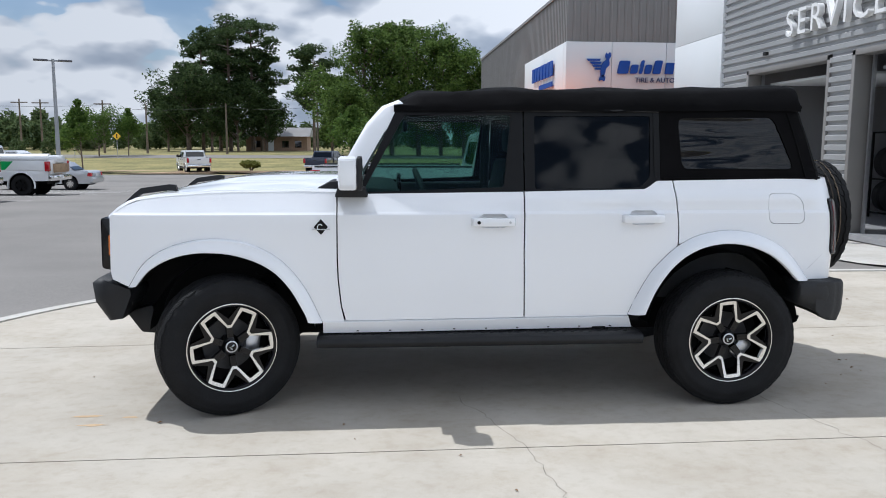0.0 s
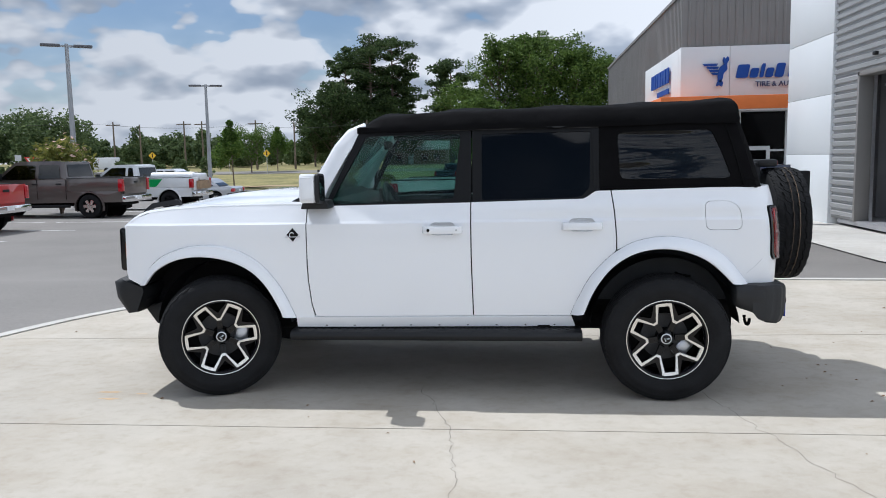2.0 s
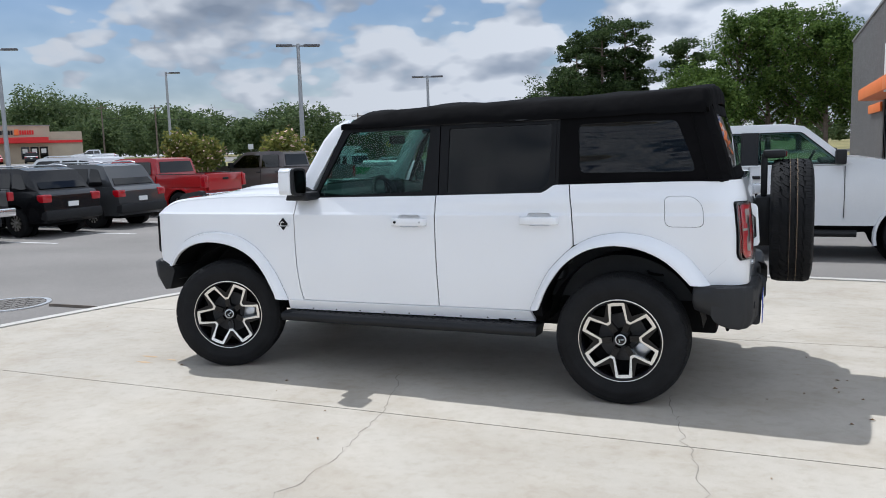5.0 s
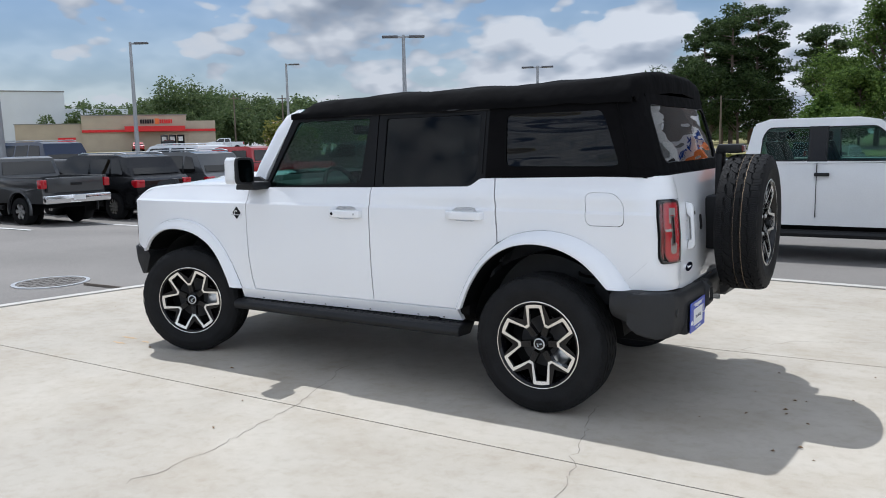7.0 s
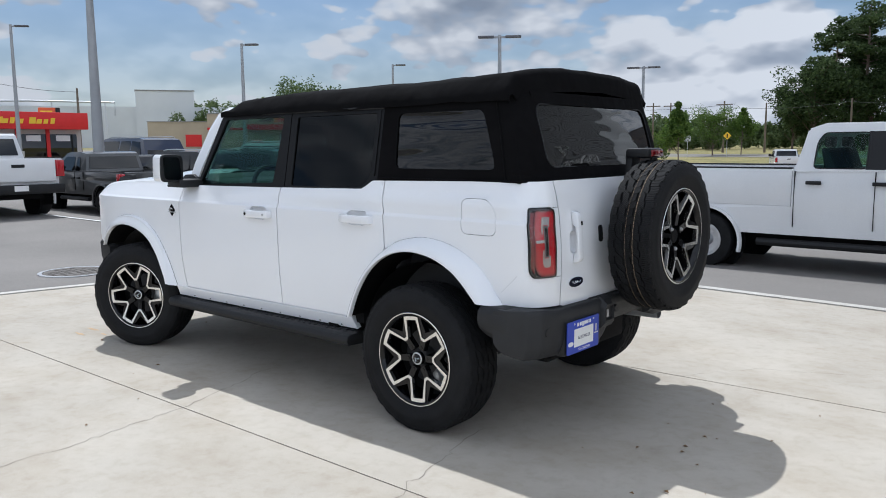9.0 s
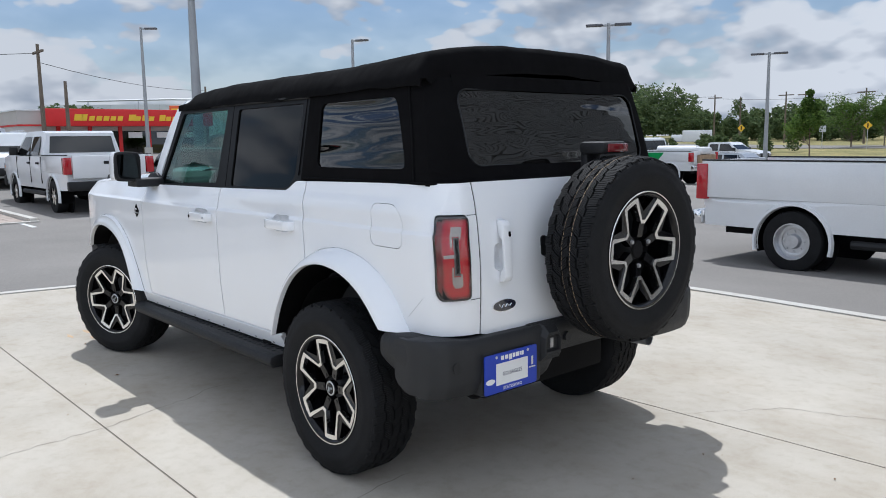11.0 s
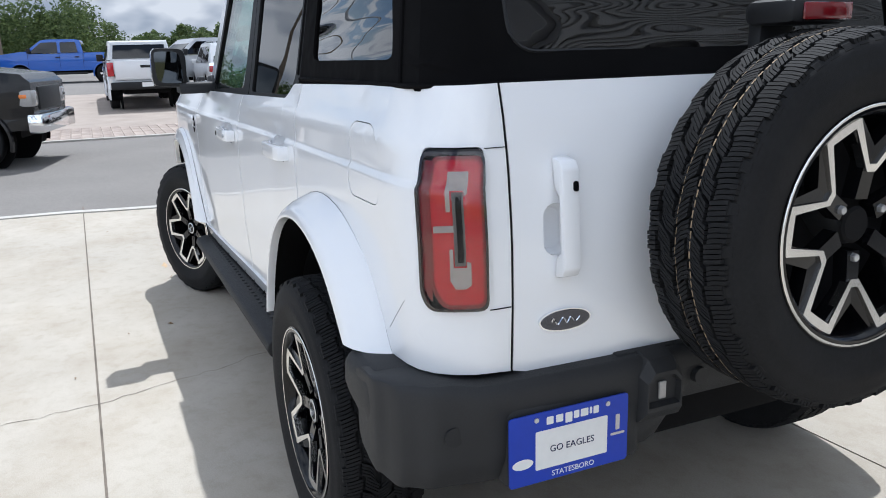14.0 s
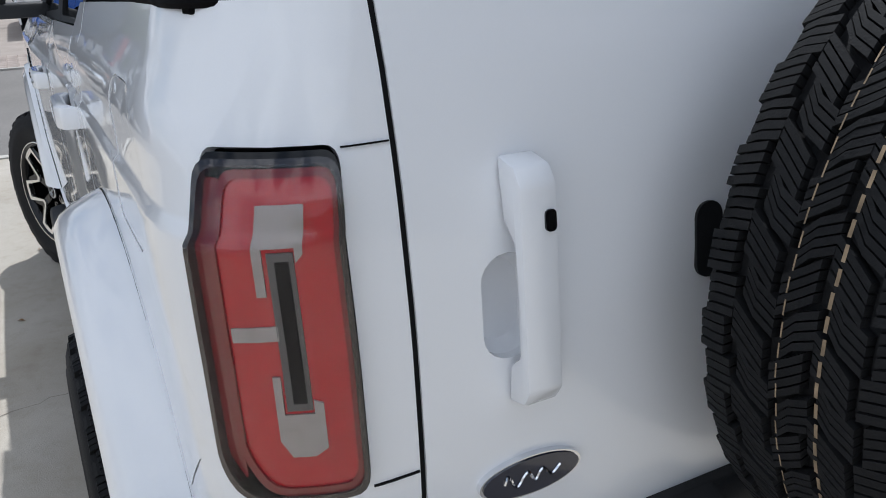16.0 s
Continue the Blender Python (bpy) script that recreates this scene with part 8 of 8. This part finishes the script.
for s in (-1, 1):
    part("drip_rail", box(-0.46, 1.06, s * 0.676, s * 0.700, 1.752, 1.772, bevel=0.006), PLASTIC, roof)
trear = [(-0.562, 1.352), (0.642, 1.352), (0.642, 1.815), (-0.562, 1.815)]
rwin = rounded(-0.553, 0.628, 1.428, 1.752, 0.06)
tr = part("soft_top_rear", panel(trear, top_rear_map(0.006), (1, 0, 0), 0.012, (rwin,), step=0.07), FABRIC, main_car, "black canvas rear of the soft top")
part("rear_window", panel([(0.037 + (y - 0.037) * 1.012, 1.590 + (z - 1.590) * 1.05) for y, z in rwin], top_rear_map(-0.001), (1, 0, 0), 0.004, step=0.08), REAR_VINYL, tr, "wavy smoked vinyl rear window")
part("hem", tube([top_rear_map(0.009)(-0.56 + 1.20 * k / 20, 1.362) for k in range(21)], 0.006, 6), FABRIC, tr)
part("window_piping", tube([top_rear_map(0.007)(y, z) for y, z in rwin] + [top_rear_map(0.007)(*rwin[0])], 0.004, 5), PLASTIC, tr)

# inner body and cabin
part("chassis", box(-1.95, 2.0, -0.42, 0.42, 0.36, 0.56, bevel=0.02), DARK, main_car)
part("floor_pan", box(-1.0, 0.95, -0.78, 0.78, 0.50, 0.62), DARK, main_car)
part("engine_bay", box(-2.08, -0.9, -0.53, 0.53, 0.56, 1.20), DARK, main_car)
part("bulkhead", box(-0.93, -0.86, -0.75, 0.75, 0.55, 1.26), DARK, main_car)
part("load_floor", box(0.95, 2.10, -0.54, 0.54, 0.56, 0.86), DARK, main_car)
for s in (-1, 1):
    part("inner_side", box(0.95, 2.05, s * 0.545, s * 0.57, 0.60, 1.30), INTERIOR, main_car)
    part("load_side", box(1.15, 2.06, s * 0.56, s * 0.745, 1.05, 1.34, bevel=0.02), INTERIOR, main_car)
    for x0, x1 in ((-0.84, 0.215), (0.25, 0.93)):
        part("door_trim", box(x0, x1, s * 0.70, s * 0.775, 0.60, 1.265, bevel=0.02), INTERIOR, main_car)
    part("roll_bar", tube([(0.19, s * 0.66, 0.7), (0.19, s * 0.655, 1.55), (0.19, s * 0.60, 1.74), (0.19, 0, 1.80)], 0.035, 10), INTERIOR, main_car)
    part("roll_bar", tube([(-0.50, s * 0.62, 1.76), (0.19, s * 0.61, 1.78), (1.15, s * 0.60, 1.76), (1.62, s * 0.58, 1.40), (1.72, s * 0.58, 1.1)], 0.035, 10), INTERIOR, main_car)
part("rear_trim", box(2.02, 2.14, -0.55, 0.55, 0.72, 1.33, bevel=0.02), INTERIOR, main_car)
part("dashboard", prism([(-0.86, 1.00), (-0.86, 1.285), (-0.76, 1.315), (-0.52, 1.30), (-0.47, 1.24), (-0.50, 1.00)], -0.70, 0.70, bevel=0.03), INTERIOR, main_car, "dark dashboard")
part("screen", box(-0.50, -0.475, -0.15, 0.17, 1.22, 1.36, bevel=0.008), GLOSS, main_car)
sw = part("steering_wheel", spin([(0.175 + 0.017 * math.cos(a), 0.017 * math.sin(a)) for a in (2 * math.pi * k / 8 for k in range(8))], "x", 30, True), INTERIOR, main_car, "dark steering wheel")
sw.matrix_basis = Matrix.Translation((-0.33, -0.37, 1.235)) @ Matrix.Rotation(radians(-22), 4, "Y")
part("wheel_hub", box(-0.03, 0.02, -0.06, 0.06, -0.05, 0.05, bevel=0.02), INTERIOR, sw)
part("spoke", box(-0.012, 0.006, -0.17, 0.17, -0.02, 0.02, bevel=0.005), INTERIOR, sw)


def seat(x, y, wide=0.26, z=0.86):
    st = part("seat", box(x - 0.28, x + 0.25, y - wide, y + wide, z - 0.16, z + 0.02, bevel=0.06), SEAT_MAT, main_car, "dark grey car seat")
    bm_ = prism(soften([(x + 0.18, z - 0.04), (x + 0.31, z - 0.04), (x + 0.42, z + 0.58), (x + 0.31, z + 0.60)], 0.05), y - wide, y + wide, bevel=0.03)
    part("backrest", bm_, SEAT_MAT, st)
    part("headrest", box(x + 0.34, x + 0.45, y - 0.12, y + 0.12, z + 0.64, z + 0.82, bevel=0.04), SEAT_MAT, st)
    return st


seat(-0.05, -0.37)
seat(-0.05, 0.37)
seat(0.82, -0.36, 0.3)
seat(0.82, 0.36, 0.3)
part("rear_view_mirror", box(-0.46, -0.43, -0.12, 0.12, 1.64, 1.71, bevel=0.015), PLASTIC, main_car)

# wheels
R_TYRE, R_RIM = 0.405, 0.248
DISC = pm("dull_brake_disc", (0.05, 0.05, 0.052), 0.5, 0.5, var=0.1, scale=20)


def make_wheel(parent, m, spare=False):
    """An alloy wheel whose face looks towards -y: tyre with tread blocks, black spokes under a machined zigzag star."""
    w = new("spare_wheel" if spare else "wheel")
    w.parent = parent
    w.matrix_basis = m
    tagged(w, "black and machined alloy wheel with an all-terrain tyre")
    prof = [(R_RIM - 0.01, -0.100), (R_RIM + 0.012, -0.112), (R_RIM + 0.03, -0.118), (0.315, -0.128), (0.335, -0.1285), (0.338, -0.1265), (0.36, -0.124), (0.384, -0.115), (0.3890, -0.100), (0.3935, -0.07), (0.394, 0.0), (0.3935, 0.07), (0.3890, 0.100), (0.384, 0.115), (0.36, 0.124), (0.315, 0.128), (R_RIM + 0.03, 0.118), (R_RIM - 0.01, 0.10)]

    def put(nm, build, mat, label="", ang=40, smooth=True):
        key = "wheel_" + nm
        if key not in bpy.data.meshes:
            finish(build(), key, mat, ang, smooth)
        o = new(nm, bpy.data.meshes[key])
        o.parent = w
        if label:
            tagged(o, label)
        return o

    put("tyre", lambda: spin(prof, "y", 72, True), RUBBER, "black all-terrain tyre", 60)

    def tread():
        b = bmesh.new()
        n = 60
        da = 2 * math.pi / n
        ribs = [(-0.110, -0.070, 0.20, 0.10), (-0.0625, -0.0245, -0.75, 0.0), (-0.0175, 0.0175, 0.60, 0.5), (0.0245, 0.0625, -0.75, 0.0), (0.070, 0.110, 0.20, 0.30)]

        def at(a, y, h):
            r = 0.3935 - max(0.0, abs(y) - 0.080) * 0.32 + h * (R_TYRE - 0.3935)
            return (r * math.cos(a), y, r * math.sin(a))

        for ri, (y0, y1, skew, off) in enumerate(ribs):
            for k in range(n):
                a0 = (k + off) * da
                jag = 0.0042 * (1 if k % 2 else -1)
                cut = 0.95 if abs(y0 + y1) > 0.15 else (0.92 if k % 2 else 0.86)
                base = [(a0 - skew * da * 0.5, y0 + jag), (a0 - skew * da * 0.1, (y0 + y1) / 2), (a0 + skew * da * 0.5, y1 + jag), (a0 + skew * da * 0.5 + da * cut, y1 + jag), (a0 - skew * da * 0.1 + da * cut, (y0 + y1) / 2), (a0 - skew * da * 0.5 + da * cut, y0 + jag)]
                for f0, f1 in ((0.0, 0.22), (0.26, 0.48), (0.52, 0.74), (0.78, 1.0)):
                    near, far = base[:3], base[:2:-1]
                    cut_at = [[(p[0] + (q[0] - p[0]) * f, p[1] + (q[1] - p[1]) * f) for p, q in zip(near, far)] for f in (f0, f1)]
                    sub = cut_at[0] + cut_at[1][::-1]
                    lo = [b.verts.new(at(a, y, -0.2)) for a, y in sub]
                    ca, cy = sum(a for a, _ in sub) / 6, sum(y for _, y in sub) / 6
                    hi = [b.verts.new(at(ca + (a - ca) * 0.93, cy + (y - cy) * 0.96, 1.0 - 0.06 * (f0 in (0.26, 0.52)))) for a, y in sub]
                    b.faces.new((hi[0], hi[1], hi[4], hi[5]))
                    b.faces.new((hi[1], hi[2], hi[3], hi[4]))
                    for q in range(6):
                        b.faces.new((lo[q], lo[(q + 1) % 6], hi[(q + 1) % 6], hi[q]))
        # low shoulder lugs
        for side in (-1, 1):
            for k in range(0, n):
                a0 = (k + 0.1 + (0.2 if side > 0 else 0)) * da
                span = da * 0.55
                q = []
                for a in (a0, a0 + span):
                    q.append([b.verts.new((r * math.cos(a), side * y, r * math.sin(a))) for r, y in ((0.3960, 0.100), (0.3905, 0.1095), (0.380, 0.1175), (0.374, 0.1165))])
                for i_ in range(3):
                    b.faces.new((q[0][i_], q[0][i_ + 1], q[1][i_ + 1], q[1][i_]))
                for e in q:
                    b.faces.new(e)
        bmesh.ops.recalc_face_normals(b, faces=b.faces[:])
        return b

    put("tread", tread, RUBBER, "black tread blocks", 20)
    put("barrel", lambda: spin([(R_RIM - 0.004, -0.104), (R_RIM + 0.010, -0.108), (R_RIM + 0.011, -0.114), (R_RIM - 0.004, -0.116), (R_RIM - 0.012, -0.110), (R_RIM - 0.020, -0.08), (R_RIM - 0.026, 0.10)], "y", 60), GLOSS, "gloss black rim barrel")
    put("rim_edge", lambda: spin([(R_RIM + 0.003, -0.1165), (R_RIM + 0.007, -0.1172), (R_RIM + 0.009, -0.1155)], "y", 60), ALLOY, "bright machined rim edge")

    def star():
        b = bmesh.new()
        outer, inner = [], []
        for k in range(6):
            a = radians(60 * k + 16)
            for d in (-12.0, 12.0):
                outer.append((0.240, a + radians(d)))
                inner.append((0.217, a + radians(d * 0.74)))
            for d in (25.5, 34.5):
                outer.append((0.131, a + radians(d)))
                inner.append((0.115, a + radians(30 + (d - 30) * 1.35)))
        n = len(outer)
        def ring(pts, y, grow=0.0):
            return [b.verts.new(((r + grow) * math.cos(a), y, (r + grow) * math.sin(a))) for r, a in pts]
        def depth(pts, base):
            return [base + 0.018 * (0.238 - r) / 0.13 for r, _ in pts]
        fo = [b.verts.new((r * math.cos(a), -0.108 + d * 1.0, r * math.sin(a))) for (r, a), d in zip(outer, depth(outer, 0))]
        fi = [b.verts.new((r * math.cos(a), -0.108 + d * 1.0, r * math.sin(a))) for (r, a), d in zip(inner, depth(inner, 0))]
        bo = [b.verts.new((v.co.x, v.co.y + 0.022, v.co.z)) for v in fo]
        bi = [b.verts.new((v.co.x, v.co.y + 0.022, v.co.z)) for v in fi]
        for k in range(n):
            j = (k + 1) % n
            b.faces.new((fo[k], fo[j], fi[j], fi[k]))
            b.faces.new((fo[k], bo[k], bo[j], fo[j]))
            b.faces.new((fi[k], fi[j], bi[j], bi[k]))
        bmesh.ops.recalc_face_normals(b, faces=b.faces[:])
        return b

    put("star_face", star, ALLOY, "bright machined zigzag star", 20)

    def spokes():
        b = bmesh.new()
        for k in range(6):
            for d in (-1, 1):
                a = radians(60 * k + 16)
                p0 = Vector((0.055 * math.cos(a + d * 0.5), 0, 0.055 * math.sin(a + d * 0.5)))
                p1 = Vector((0.142 * math.cos(a + d * radians(30)), 0, 0.142 * math.sin(a + d * radians(30))))
                p2 = Vector((0.236 * math.cos(a + d * radians(10)), 0, 0.236 * math.sin(a + d * radians(10))))
                for u, v, wd in ((p0, p1, 0.017), (p1, p2, 0.018)):
                    t = (v - u).normalized()
                    nn = Vector((-t.z, 0, t.x)) * wd
                    ya, yb = (-0.078, -0.088) if u is p0 else (-0.088, -0.100)
                    q = [u - nn + Vector((0, ya, 0)), u + nn + Vector((0, ya, 0)), v + nn + Vector((0, yb, 0)), v - nn + Vector((0, yb, 0))]
                    f1 = [b.verts.new(x) for x in q]
                    f2 = [b.verts.new(x + Vector((0, 0.035, 0))) for x in q]
                    b.faces.new(f1)
                    for i in range(4):
                        b.faces.new((f1[i], f1[(i + 1) % 4], f2[(i + 1) % 4], f2[i]))
        bmesh.ops.recalc_face_normals(b, faces=b.faces[:])
        return b

    put("spokes", spokes, GLOSS, "gloss black spokes", 20)
    put("hub", lambda: spin([(0.0, -0.070), (0.095, -0.074), (0.105, -0.066), (0.105, -0.03)], "y", 36), GLOSS)
    if not spare:
        put("centre_cap", lambda: spin([(0.0, -0.086), (0.030, -0.085), (0.036, -0.080), (0.036, -0.06)], "y", 24), GLOSS)
        put("cap_ring", lambda: spin([(0.027, -0.0865), (0.031, -0.0872), (0.035, -0.0850)], "y", 28), STEEL)
        put("cap_mark", lambda: tube([(0.006, -0.087, -0.016), (-0.010, -0.087, -0.004), (0.004, -0.087, 0.004), (0.012, -0.087, 0.014)], 0.005, 6), STEEL)
    else:
        put("centre_hole", lambda: spin([(0.0, -0.0745), (0.034, -0.0755), (0.040, -0.070)], "y", 24), DARK)
    lug_key = "spare_lug" if spare else "wheel_lug"
    if lug_key not in bpy.data.meshes:
        tip = -0.090 if spare else -0.083
        finish(spin([(0.0, tip), (0.008, tip + 0.001), (0.0105, tip + 0.006), (0.0105, -0.066)], "y", 6), lug_key, STEEL if spare else GLOSS, 30)
    for k in range(6):
        if spare and k % 2 == 0:
            continue
        a = radians(60 * k + 46)
        o = new("lug_nut", bpy.data.meshes[lug_key])
        o.parent = w
        o.matrix_basis = pose(0.069 * math.cos(a), 0, 0.069 * math.sin(a))
    if not spare:
        put("brake_disc", lambda: spin([(0.06, 0.0), (0.150, 0.0), (0.150, 0.02), (0.06, 0.02)], "y", 40), DISC)
        put("caliper", lambda: box(0.09, 0.18, -0.02, 0.03, -0.05, 0.08, bevel=0.02), STEEL)
    put("back_plate", lambda: spin([(0.0, 0.03), (R_RIM - 0.02, 0.03)], "y", 40), DARK)
    return w


for sx in (-1.4745, 1.4745):
    turned = 22 if sx < 0 else 0
    make_wheel(main_car, pose(sx - (0.026 if sx < 0 else 0), -0.770, 0.402, 0, 0, turned) @ pose(0, 0, 0, 0, (11 if sx < 0 else 40), 0))
    make_wheel(main_car, pose(sx, 0.886, 0.402, 0, 0, 180 + turned) @ pose(0, 0, 0, 0, 20, 0))
TREAD_MARK = pm("tread_paint", (0.27, 0.20, 0.125), 0.8, var=0.4, scale=40)
spare = make_wheel(main_car, pose(2.424, 0.085, 1.055, 0, 0, 90) @ pose(0, 0, 0, 0, -40, 0), True)
for yy, wide in ((-0.030, 0.0018), (0.012, 0.0008)):
    bm = bmesh.new()
    for k in range(124):
        a0, a1 = 2 * math.pi * k / 124, 2 * math.pi * (k + 0.72) / 124
        wob = 0.0008 * math.sin(k * 1.7)
        bm.faces.new([bm.verts.new((0.4054 * math.cos(a), yy + wob + d, 0.4054 * math.sin(a))) for a, d in ((a0, -wide), (a0, wide), (a1, wide), (a1, -wide))])
    part("tread_stripe", bm, TREAD_MARK, spare, "thin worn pale paint line on the tread")
part("axle", cyl((1.4745, -0.75, 0.40), (1.4745, 0.75, 0.40), 0.05, None, 14), DARK, main_car)
part("axle", cyl((-1.4745, -0.72, 0.40), (-1.4745, 0.72, 0.40), 0.035, None, 14), DARK, main_car)

# the car's centre line lies at y 0.06, and it is a little wider than its half sections say
WIDEN = Matrix.Translation((0, 0.06, 0)) @ Matrix.Diagonal((1, 1.03, 1, 1))
for o in main_car.children_recursive:
    own = o
    while own.parent is not main_car:
        own = own.parent
    if o.type == "MESH" and own.type == "MESH" and own.name.split(".")[0] not in ("dealer_plate", "steering_wheel"):
        o.data.transform(WIDEN)
